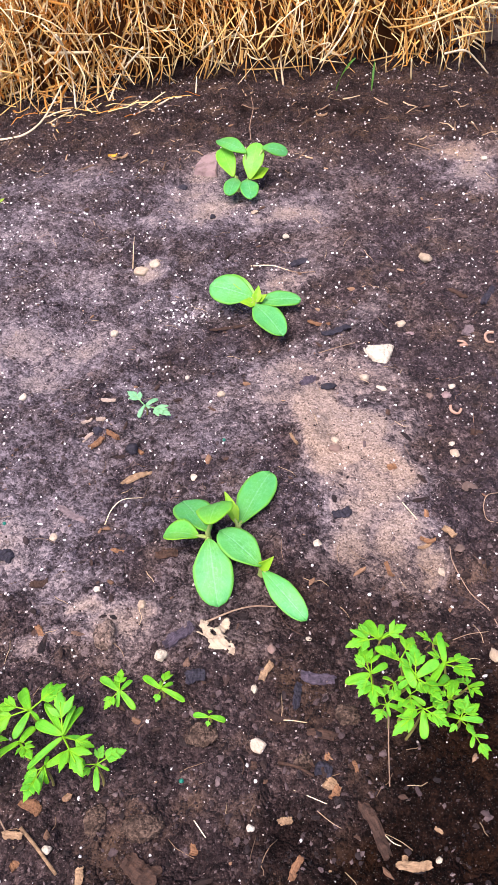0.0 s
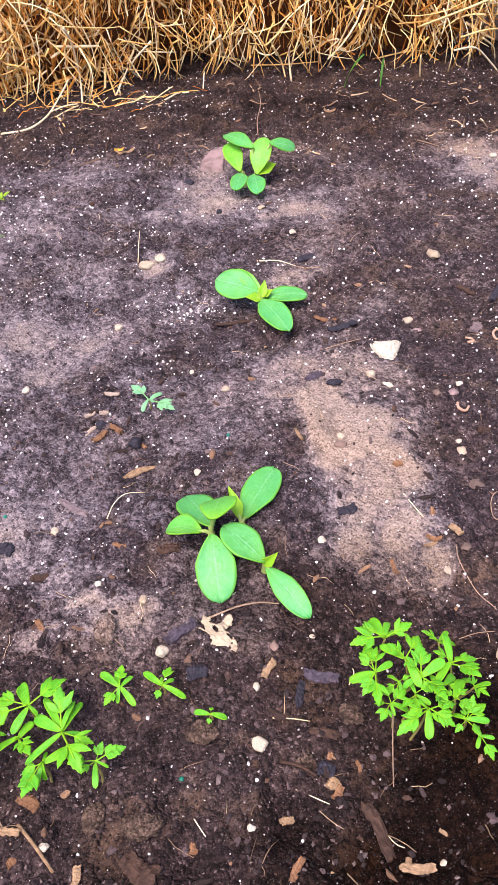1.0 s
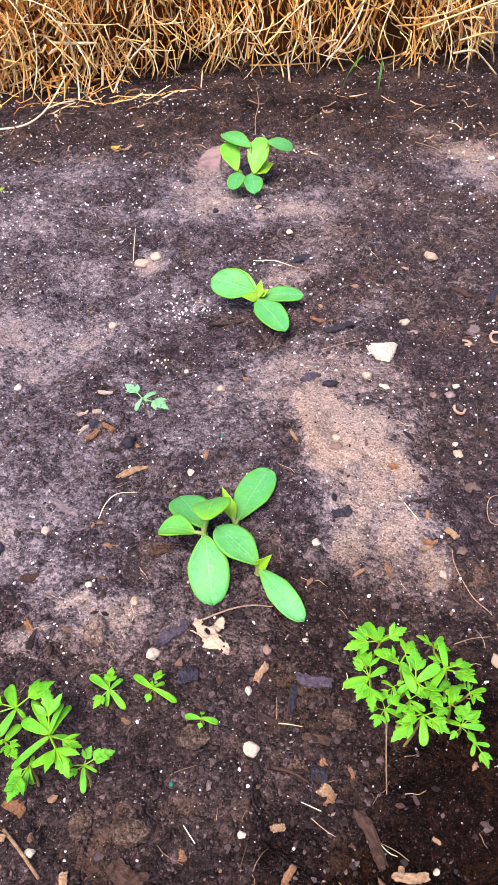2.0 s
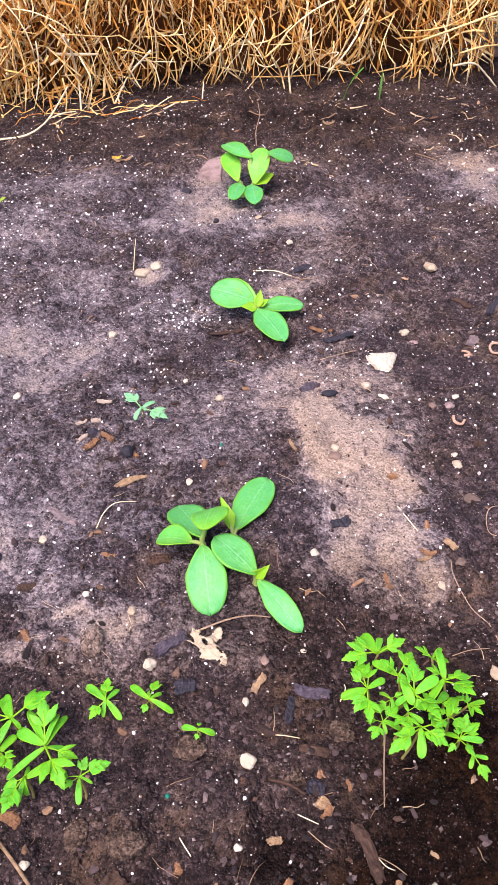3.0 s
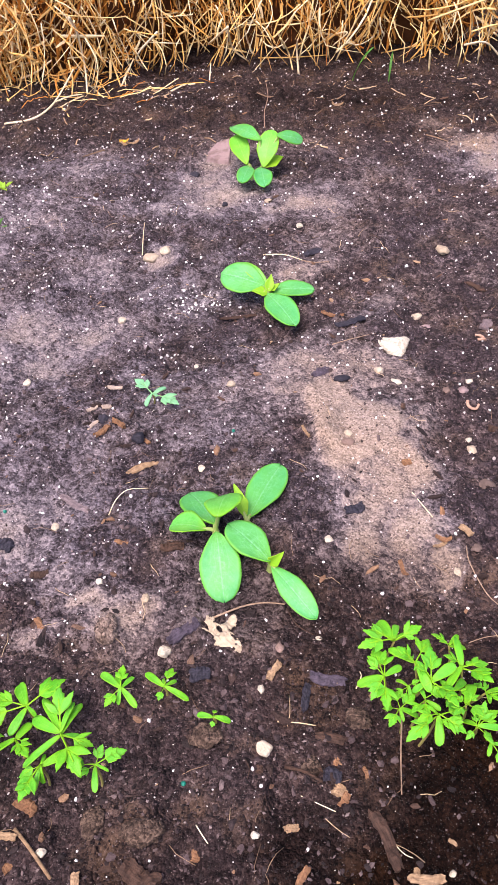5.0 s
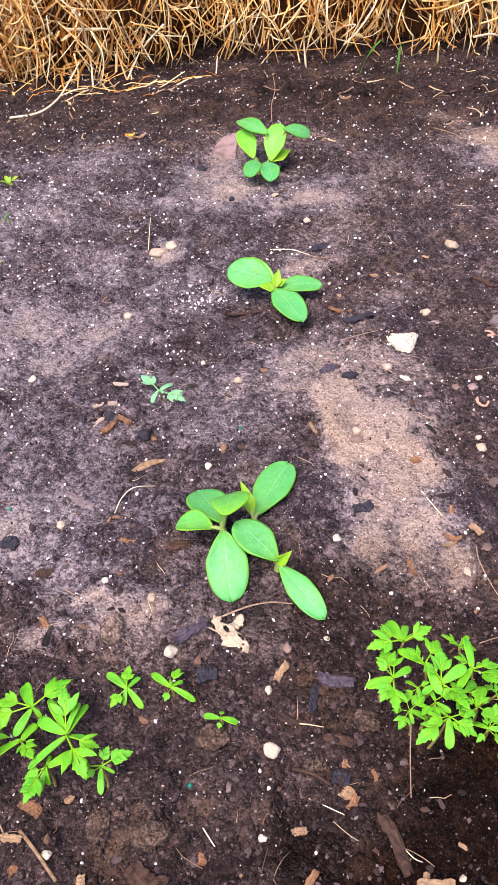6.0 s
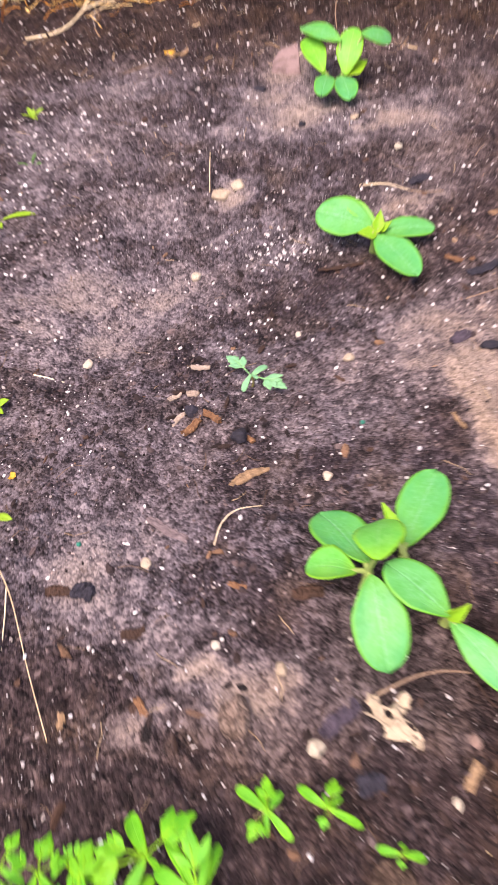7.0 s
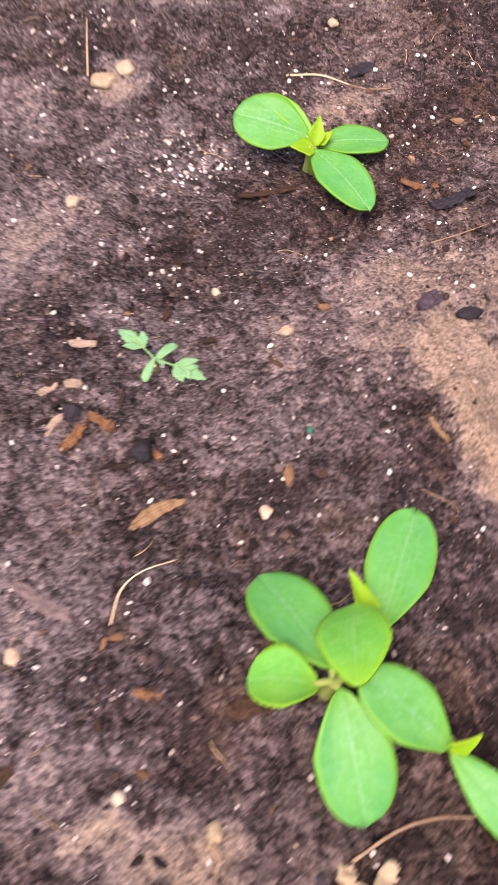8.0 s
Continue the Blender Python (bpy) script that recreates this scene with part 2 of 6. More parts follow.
DEAD_LEAF = lump_material("withered_leaf", (0, (0.46, 0.36, 0.24)), (1.0, (0.56, 0.47, 0.34)), per_object=True, scale=210, grain=0.6)
YELLOW_LEAF = lump_material("yellow_leaf", (0, (0.62, 0.33, 0.02)), (1.0, (0.68, 0.40, 0.05)), per_object=True, scale=150, grain=0.3)
STRAW = straw_material()
STALK = stalk_material("straw_stalks", (0.0, (0.56, 0.28, 0.07)), (0.35, (0.78, 0.49, 0.16)), (0.7, (0.91, 0.70, 0.33)), (1.0, (0.96, 0.86, 0.58)))
PALE_STALK = stalk_material("bleached_straw", (0.0, (0.72, 0.57, 0.34)), (1.0, (0.90, 0.80, 0.57)))
# inner straw, darkened in colour for the shade between stems
CORE_SHADE = lump_material("shaded_matted_straw", (0, (0.11, 0.038, 0.011)), (1.0, (0.24, 0.088, 0.022)), scale=50, grain=0.7)
COTYLEDON = leaf_material("squash_cotyledon", (0.046, 0.350, 0.088), (0.084, 0.438, 0.155), (0.15, 0.49, 0.020), (0.26, 0.60, 0.33), 0.42, 0.50, cool=0.35, shine=0.34, wax=0.12)
SQUASH_LEAF = leaf_material("squash_true_leaf", (0.070, 0.44, 0.050), (0.135, 0.55, 0.105), (0.24, 0.57, 0.012), (0.30, 0.64, 0.27), 0.32, 0.48, cool=0.15, shine=0.36, wax=0.12)
FRESH_LEAF = leaf_material("fresh_squash_leaf", (0.085, 0.44, 0.030), (0.15, 0.55, 0.055), (0.27, 0.57, 0.012), (0.32, 0.64, 0.12), 0.30, 0.48, cool=0.15, shine=0.36, wax=0.08)
YOUNG_LEAF = leaf_material("young_squash_leaf", (0.17, 0.46, 0.015), (0.25, 0.55, 0.025), (0.33, 0.57, 0.02), (0.36, 0.60, 0.06), 0.3)
SQUASH_STEM = leaf_material("squash_stem", (0.32, 0.50, 0.10), (0.44, 0.58, 0.20), (0.36, 0.48, 0.14), (0.4, 0.5, 0.2), 0.0)
MARIGOLD_LEAF = leaf_material("marigold_leaf", (0.055, 0.36, 0.010), (0.135, 0.55, 0.020), (0.26, 0.58, 0.012), (0.20, 0.56, 0.08), 0.3, cool=0.15, shine=0.26)
BLUISH_LEAF = leaf_material("bluish_marigold_leaf", (0.15, 0.46, 0.22), (0.26, 0.58, 0.34), (0.24, 0.54, 0.20), (0.3, 0.6, 0.36), 0.3)
MARIGOLD_STEM = leaf_material("marigold_stem", (0.22, 0.36, 0.05), (0.27, 0.30, 0.07), (0.32, 0.28, 0.09), (0.3, 0.4, 0.1), 0.0)
GRASS = leaf_material("grass_blade", (0.035, 0.16, 0.02), (0.06, 0.22, 0.02), (0.08, 0.24, 0.02), (0.09, 0.25, 0.04), 0.3)
LAWN = leaf_material("lawn", (0.09, 0.24, 0.02), (0.16, 0.33, 0.03), (0.2, 0.36, 0.03), (0.2, 0.36, 0.06), 0.3)
LIME = leaf_material("lime_blade", (0.20, 0.42, 0.02), (0.27, 0.50, 0.03), (0.33, 0.52, 0.02), (0.3, 0.5, 0.06), 0.3)
LABEL_PLASTIC = lump_material("white_plastic", (0, (0.80, 0.80, 0.80)), (1, (0.82, 0.82, 0.82)), per_object=True, rough=0.35, grain=0.06)

# ---- ground ----


def lattice(i, j, seed):
    h = (i * 374761393 + j * 668265263 + seed * 1442695041) & 0xFFFFFFFF
    h = ((h ^ (h >> 13)) * 1274126177) & 0xFFFFFFFF
    return ((h ^ (h >> 16)) & 0xFFFF) / 65535.0


def grain(x, y, cell, seed):
    """Smooth value noise of that cell size, 0 to 1."""
    c, s = math.cos(seed * 1.7), math.sin(seed * 1.7)
    x, y = np.asarray(x, float) / cell, np.asarray(y, float) / cell
    x, y = c * x - s * y, s * x + c * y
    i, j = np.floor(x).astype(np.int64), np.floor(y).astype(np.int64)
    u, v = x - i, y - j
    u, v = u * u * u * (u * (6 * u - 15) + 10), v * v * v * (v * (6 * v - 15) + 10)
    a, b, c, d = lattice(i, j, seed), lattice(i + 1, j, seed), lattice(i, j + 1, seed), lattice(i + 1, j + 1, seed)
    return (a * (1 - u) + b * u) * (1 - v) + (c * (1 - u) + d * u) * v


def blob(x, y, cx, cy, rx, ry):
    return np.exp(-(((x - cx) / rx) ** 2 + ((y - cy) / ry) ** 2))


def lie(x, y):
    """The bed's gentle swells."""
    x, y = np.asarray(x, float), np.asarray(y, float)
    h = 0.010 * blob(x, y, 0.02, 0.37, 0.11, 0.11) - 0.006 * blob(x, y, 0.03, 0.56, 0.20, 0.09)
    h = h - 0.009 * blob(x, y, 0.0, 0.13, 0.25, 0.06) + 0.007 * blob(x, y, -0.06, 1.10, 0.3, 0.1)
    return h + 0.05 * blob(x, y, 0.75, 1.75, 0.45, 0.30)


# sandy, dried-out crusts: place, half-axes, strength
CRUSTS = [
    (0.068, 0.432, 0.030, 0.034, 1.10),
    (0.090, 0.418, 0.026, 0.036, 1.05),
    (0.078, 0.390, 0.026, 0.036, 0.95),
    (0.103, 0.362, 0.028, 0.038, 1.12),
    (0.084, 0.340, 0.034, 0.040, 1.05),
    (0.070, 0.318, 0.026, 0.026, 0.86),
    (0.100, 0.306, 0.022, 0.028, 1.08),
    (0.115, 0.282, 0.014, 0.020, 0.92),
    (0.055, 0.480, 0.036, 0.030, 0.48),
    (0.100, 0.480, 0.034, 0.028, 0.48),
    (0.128, 0.410, 0.016, 0.036, 0.36),
    (0.122, 0.345, 0.012, 0.026, 0.30),
    (0.036, 0.448, 0.020, 0.034, 0.42),
    (0.058, 0.404, 0.018, 0.020, 1.00),
    (-0.189, 0.554, 0.048, 0.044, 0.47),
    (-0.150, 0.540, 0.034, 0.034, 0.46),
    (-0.166, 0.490, 0.035, 0.025, 0.44),
    (-0.200, 0.500, 0.030, 0.030, 0.46),
    (-0.085, 0.266, 0.026, 0.017, 0.74),
    (-0.114, 0.243, 0.030, 0.013, 0.74),
    (-0.062, 0.254, 0.016, 0.020, 0.66),
    (-0.106, 0.293, 0.036, 0.024, 0.38),
    (-0.130, 0.335, 0.040, 0.036, 0.36),
    (-0.115, 0.378, 0.033, 0.040, 0.30),
    (-0.068, 0.342, 0.030, 0.030, 0.28),
    (-0.013, 0.435, 0.032, 0.040, 0.32),
    (-0.004, 0.500, 0.030, 0.030, 0.30),
    (-0.035, 0.455, 0.030, 0.040, 0.25),
    (-0.066, 0.462, 0.045, 0.045, 0.33),
    (-0.047, 0.823, 0.042, 0.040, 0.74),
    (-0.005, 0.802, 0.058, 0.046, 0.76),
    (0.050, 0.765, 0.042, 0.036, 0.68),
    (-0.040, 0.868, 0.036, 0.042, 0.70),
    (0.270, 0.845, 0.032, 0.052, 0.66),
    (0.290, 0.900, 0.045, 0.050, 0.66),
    (0.232, 0.973, 0.034, 0.030, 0.62),
    (-0.135, 0.775, 0.030, 0.025, 0.36),
    (-0.100, 0.772, 0.025, 0.020, 0.40),
    (-0.181, 0.854, 0.070, 0.035, 0.25),
    (0.130, 0.590, 0.030, 0.018, 0.42),
    (0.104, 0.560, 0.020, 0.012, 0.40),
    (0.059, 0.642, 0.028, 0.024, 0.66),
    (-0.060, 0.620, 0.040, 0.030, 0.25),
    (-0.080, 0.668, 0.024, 0.020, 0.85),
    (-0.143, 0.730, 0.040, 0.030, 0.34),
    (-0.205, 0.750, 0.050, 0.040, 0.24),
    (-0.120, 0.640, 0.060, 0.040, 0.24),
]


def dryness(x, y):
    d = np.zeros_like(x)
    wx = x + 0.03 * (grain(x, y, 0.045, 3) - 0.5) + 0.012 * (grain(x, y, 0.014, 4) - 0.5)
    wy = y + 0.03 * (grain(x, y, 0.045, 5) - 0.5) + 0.012 * (grain(x, y, 0.014, 6) - 0.5)
    for cx, cy, rx, ry, k in CRUSTS:
        d = np.maximum(d, k * blob(wx, wy, cx, cy, rx, ry))
    d = d + 0.36 * (grain(x, y, 0.07, 7) - 0.5) + 0.18 * (grain(x, y, 0.024, 8) - 0.5) + 0.12 * (grain(x, y, 0.010, 9) - 0.5)
    damp = 0.24 * np.clip((0.27 - y + 0.1 * (grain(x, y, 0.08, 10) - 0.5)) / 0.06, 0, 1)
    damp = damp + 0.22 * np.clip((y - 0.93) / 0.08, 0, 1) + 0.16 * blob(x, y, 0.21, 0.52, 0.06, 0.12) + 0.30 * blob(x, y, 0.172, 0.345, 0.042, 0.10) + 0.10 * blob(x, y, 0.05, 0.30, 0.025, 0.05) + 0.40 * blob(x, y, 0.036, 0.390, 0.009, 0.014)
    bed = np.clip((0.62 - np.abs(x)) / 0.12, 0, 1) * np.clip((0.85 - np.abs(y - 0.62)) / 0.15, 0, 1)
    return (d - damp + 0.05 * blob(x, y, -0.16, 0.55, 0.22, 0.30)) * bed + 0.13


def wet_shade(x, y):
    """Soaked soil plus painted-in shade: near edge, its right corner, by squash, along bale."""
    # the first blob paints shade into the near right corner
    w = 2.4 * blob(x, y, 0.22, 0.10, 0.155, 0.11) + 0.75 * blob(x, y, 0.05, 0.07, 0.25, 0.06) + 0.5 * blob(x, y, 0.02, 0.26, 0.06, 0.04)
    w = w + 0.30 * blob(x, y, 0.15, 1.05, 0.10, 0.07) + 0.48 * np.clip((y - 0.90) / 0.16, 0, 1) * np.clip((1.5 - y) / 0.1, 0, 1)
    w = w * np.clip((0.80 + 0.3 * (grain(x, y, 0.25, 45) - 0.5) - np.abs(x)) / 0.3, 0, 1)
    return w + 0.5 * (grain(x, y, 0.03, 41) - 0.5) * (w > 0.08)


def loaminess(x, y):
    """Warmer, more rotted soil: the bed's near edge, one side, and the strip along the bale."""
    edge = np.clip((0.33 - y) / 0.14, 0, 1) + np.clip((y - 0.86) / 0.14, 0, 1)
    bed = np.clip((0.80 - np.abs(x)) / 0.3, 0, 1) * np.clip((1.1 - np.abs(y - 0.62)) / 0.3, 0, 1)
    loam = np.clip(0.85 * edge + 0.38 * np.clip((x + 0.01) / 0.06, 0, 1) + 0.5 * (grain(x, y, 0.05, 43) - 0.5), 0, 1)
    return loam * bed + 0.6 * (1 - bed)


def height(x, y):
    x, y = np.asarray(x, float), np.asarray(y, float)
    d = np.clip(dryness(x, y), 0, 1)
    rough = 1.0 - 0.55 * d
    h = 0.008 * (grain(x, y, 0.075, 11) - 0.5) + 0.0075 * rough * (grain(x, y, 0.028, 12) - 0.5)
    lumps = np.abs(grain(x, y, 0.014, 13) - 0.5) + np.abs(grain(x, y, 0.019, 17) - 0.5)
    h = h + 0.0075 * rough * (0.25 - lumps * 0.5) + 0.0050 * rough * (grain(x, y, 0.0075, 14) - 0.5) + 0.0030 * rough * (grain(x, y, 0.0045, 15) - 0.5)
    # the sandy crust ends in a broken, lifted edge
    off = np.hypot(x - 0.060, (y - 0.404) * 0.9) + 0.004 * (grain(x, y, 0.008, 19) - 0.5)
    h = h + 0.0068 * np.clip((0.0185 - off) / 0.0022, 0, 1) * np.clip((0.066 - x) / 0.014 + 0.35, 0, 1)
    near = np.clip((0.72 - np.abs(x)) / 0.2, 0, 1) * np.clip((0.88 - np.abs(y - 0.67)) / 0.2, 0, 1)
    return lie(x, y) + h * near


def ground_z(x, y):
    return float(height(np.array([x]), np.array([y]))[0])


def ground():
    far = 0.03 * 1.32 ** np.arange(1, 36)
    xs = np.concatenate([-0.50 - far[::-1], np.arange(-0.50, 0.5201, 0.0023), 0.52 + far])
    ys = np.concatenate([0.02 - far[::-1], np.arange(0.02, 1.3201, 0.0024), 1.32 + far])
    gx, gy = np.meshgrid(xs, ys)
    gz = height(gx, gy)
    nx, ny = len(xs), len(ys)
    idx = np.arange(nx * ny).reshape(ny, nx)
    quads = np.stack([idx[:-1, :-1], idx[:-1, 1:], idx[1:, 1:], idx[1:, :-1]], -1).reshape(-1, 4)
    me = bpy.data.meshes.new("ground")
    me.from_pydata(np.stack([gx, gy, gz], -1).reshape(-1, 3).tolist(), [], quads.tolist())
    me.attributes.new("dryness", "FLOAT", "POINT").data.foreach_set("value", np.clip(dryness(gx, gy), 0, 1).ravel().astype(np.float32))
    me.attributes.new("wet_shade", "FLOAT", "POINT").data.foreach_set("value", np.clip(wet_shade(gx, gy), 0, 1).ravel().astype(np.float32))
    me.attributes.new("loam", "FLOAT", "POINT").data.foreach_set("value", loaminess(gx, gy).ravel().astype(np.float32))
    me.shade_smooth()
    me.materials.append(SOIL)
    return tagged(new("ground", me), "dark crumbly garden soil with dried sandy crusts", "soil", kind="structure")


ground()

# ---- building blocks ----


def finish(name, bm, material, parent=None, label="", smooth=True):
    me = bpy.data.meshes.new(name)
    if parent is not None:
        bmesh.ops.translate(bm, vec=-whereis(parent), verts=bm.verts)
    bm.to_mesh(me)
    bm.free()
    if smooth:
        me.shade_smooth()
    me.materials.append(material)
    ob = new(name, me)
    ob.parent = parent
    return tagged(ob, label)


def whereis(ob):
    place = Vector(ob.location)
    while ob.parent:
        ob = ob.parent
        place += ob.location
    return place


def part(name, bm, material, parent, label=""):
    """Links a bmesh, given in world metres, as one mesh under a thing or a part."""
    return finish(name, bm, material, parent, label)


def thing(name, x, y, z=None):
    ob = new(name)
    ob.empty_display_size = 0.01
    ob.location = (x, y, ground_z(x, y) if z is None else z)
    return ob


def tube(bm, points, r0, r1, sides=6, flat=1.0, uv=False):
    """A tapering tube along points."""
    pts = [Vector(p) for p in points]
    rings = []
    for i, p in enumerate(pts):
        way = (pts[min(i + 1, len(pts) - 1)] - pts[max(i - 1, 0)]).normalized()
        a = way.cross(Vector((0.3, 0.1, 1.0)))
        if a.length < 1e-4:
            a = way.cross(Vector((1, 0, 0)))
        a.normalize()
        b = way.cross(a)
        r = r0 + (r1 - r0) * i / (len(pts) - 1)
        rings.append([bm.verts.new(p + r * (math.cos(k * math.tau / sides) * a + flat * math.sin(k * math.tau / sides) * b)) for k in range(sides)])
    for m, n in zip(rings, rings[1:]):
        for k in range(sides):
            bm.faces.new((m[k], m[(k + 1) % sides], n[(k + 1) % sides], n[k]))
    bm.faces.new(rings[0][::-1])
    bm.faces.new(rings[-1])
    return bm


def glide(points, steps=6):
    """Points on a smooth curve through the given ones."""
    p = [Vector(q) for q in points]
    p = [2 * p[0] - p[1], *p, 2 * p[-1] - p[-2]]
    out = []
    for i in range(1, len(p) - 2):
        for s in range(steps):
            t = s / steps
            a, b, c, d = p[i - 1], p[i], p[i + 1], p[i + 2]
            out.append(0.5 * (2 * b + (c - a) * t + (2 * a - 5 * b + 4 * c - d) * t * t + (3 * b - a - 3 * c + d) * t ** 3))
    return [*out, p[-2]]


def oval(u):
    return max(0.0, 1 - abs(2 * min(1.0, u) ** 1.06 - 1) ** 2.2) ** 0.54 * (0.58 + 0.42 * min(1.0, u / 0.42))


def spoon(u):
    return max(0.0, 1 - abs(2 * min(1.0, u) - 1) ** 2.4) ** 0.5 * (0.52 + 0.48 * min(1.0, u / 0.5))


def wedge(u):
    """A leaflet: narrow at its foot, broadest at the middle, pointed."""
    u = min(1.0, u)
    return (0.14 + 0.86 * min(1.0, u / 0.50) ** 1.15) * max(0.0, 1 - max(0.0, (u - 0.36) / 0.64) ** 1.45) ** 0.9


def spindle(u):
    """A plant label: a thin neck, broadest past the middle, a pointed foot."""
    u = min(1.0, u)
    return 0.16 + 0.84 * (u / 0.52) ** 1.25 if u < 0.52 else max(0.0, 1 - ((u - 0.52) / 0.48) ** 1.5) * 0.93 + 0.07


def spear(u):
    """A young leaf: broadest near its foot, running to a point."""
    u = min(1.0, max(0.0, u))
    return 0.25 + 0.75 * (u / 0.34) ** 0.8 if u < 0.34 else max(0.0, 1 - (u - 0.34) / 0.66) ** 0.85


def strap(u):
    """A marigold's seed leaf: long, even, round-ended."""
    return max(0.0, 1 - abs(2 * min(1.0, u) - 1) ** 4.0) ** 0.5 * (0.50 + 0.50 * min(1.0, u / 0.62))


def lance(u):
    return max(0.0, math.sin(math.pi * min(1.0, u) ** 1.15)) ** 0.72


def blade(bm, base, tip, side, width, shape=oval, arch=0.0, cup=0.0, thick=0.0007, nu=14, nv=8, teeth=0.0, tooth_count=7, curl=0.0, seed=0, tip_notch=0.0):
    """A leaf blade with thickness from base to tip; side gives the way across it."""
    base, tip, side = Vector(base), Vector(tip), Vector(side)
    axis = tip - base
    length = axis.length
    axis.normalize()
    side = (side - axis * side.dot(axis)).normalized()
    up = side.cross(axis) if side.cross(axis).z > 0 else axis.cross(side)
    layer = bm.loops.layers.uv.get("blade") or bm.loops.layers.uv.new("blade")
    rng = random.Random(seed)
    ph = rng.random() * 6
    top, low = [], []
    for i in range(nu + 1):
        u = i / nu
        w = 0.5 * width * max(0.035, shape(u))
        if teeth:
            w *= 1 + teeth * (min(1.0, ((u * tooth_count + ph) % 1.0) / 0.72, (1 - (u * tooth_count + ph) % 1.0) / 0.28) - 0.5) * (0.3 + u)
        row_t, row_l = [], []
        for j in range(nv + 1):
            v = 2 * j / nv - 1
            along = length * (u - tip_notch * (1 - abs(v)) ** 4 * max(0.0, u - 0.75) * 4)
            wave = 0.02 * length * math.sin(ph + 5 * u + 2.2 * v) * abs(v)
            h = arch * length * 4 * u * (1 - u) + cup * w * (v * v) + wave - curl * length * u ** 3
            p = base + axis * along + side * (v * w) + up * h
            row_t.append(bm.verts.new(p + up * thick * 0.5))
            row_l.append(bm.verts.new(p - up * thick * 0.5))
        top.append(row_t)
        low.append(row_l)
    def quad(a, b, c, d, uvs):
        f = bm.faces.new((a, b, c, d))
        for loop, q in zip(f.loops, uvs):
            loop[layer].uv = q
    for i in range(nu):
        for j in range(nv):
            q = [(i / nu, j / nv), (i / nu, (j + 1) / nv), ((i + 1) / nu, (j + 1) / nv), ((i + 1) / nu, j / nv)]
            quad(top[i][j], top[i][j + 1], top[i + 1][j + 1], top[i + 1][j], q)
            quad(low[i + 1][j], low[i + 1][j + 1], low[i][j + 1], low[i][j], [q[3], q[2], q[1], q[0]])
        for j in (0, nv):
            q = [(i / nu, j / nv), ((i + 1) / nu, j / nv)]
            quad(top[i][j], top[i + 1][j], low[i + 1][j], low[i][j], [q[0], q[1], q[1], q[0]])
    for i in (0, nu):
        for j in range(nv):
            q = [(i / nu, j / nv), (i / nu, (j + 1) / nv)]
            quad(top[i][j + 1], top[i][j], low[i][j], low[i][j + 1], [q[1], q[0], q[0], q[1]])
    bmesh.ops.recalc_face_normals(bm, faces=bm.faces)
    return bm


# ---- squash seedlings ----


def squash_seedling(node, root, leaves, label, seed=0):
    """node: where the leaves spring; leaves: kind, base, tip, one edge, other edge, arch, cup."""
    plant = thing("squash_seedling", root[0], root[1])
    z = plant.location.z
    mid = ((node[0] + root[0]) / 2 + 0.001, (node[1] + root[1]) / 2, (node[2] + z) / 2)
    part("stem", tube(bmesh.new(), glide([(root[0], root[1], z - 0.006), mid, node], 5), 0.0027, 0.0023, 8), SQUASH_STEM, plant, "pale green fleshy stem")
    for k, (kind, base, tip, e0, e1, arch, cup) in enumerate(leaves):
        side = Vector(e1) - Vector(e0)
        axis = (Vector(tip) - Vector(base)).normalized()
        width = (side - axis * side.dot(axis)).length
        bm = bmesh.new()
        if kind == "cotyledon":
            blade(bm, base, tip, side, width, oval, arch, cup, 0.0011, 22, 12, 0.0, 5, 0.0, seed + k, 0.05)
            leaf = part("cotyledon", bm, COTYLEDON, plant, "smooth thick oval seed leaf")
        elif kind == "fresh":
            blade(bm, base, tip, side, width, oval, arch, cup, 0.0009, 40, 12, 0.03, 8, 0.10, seed + k)
            leaf = part("true_leaf", bm, FRESH_LEAF, plant, "upright yellow-green true leaf")
        elif kind == "leaf":
            blade(bm, base, tip, side, width, spoon, arch, cup, 0.0008, 44, 12, 0.07, 11, 0.06, seed + k)
            leaf = part("true_leaf", bm, SQUASH_LEAF, plant, "softly toothed young true leaf")
        else:
            blade(bm, base, tip, side, width * 1.12, spear, arch, cup, 0.0008, 30, 10, 0.10, 4, 0.04, seed + k)
            leaf = part("true_leaf", bm, YOUNG_LEAF, plant, "small folded yellow-green true leaf")
        gap = (Vector(base) - Vector(node)).length
        if gap > 0.0008:
            a, b = Vector(node), Vector(base) + axis * 0.003
            bm = tube(bmesh.new(), glide([a, (a + b) / 2 + Vector((0, 0, 0.001)), b], 4), 0.0014, 0.0010, 7)
            part("petiole", bm, SQUASH_STEM, leaf)
    return tagged(plant, label, "seedling", "squash seedlings")


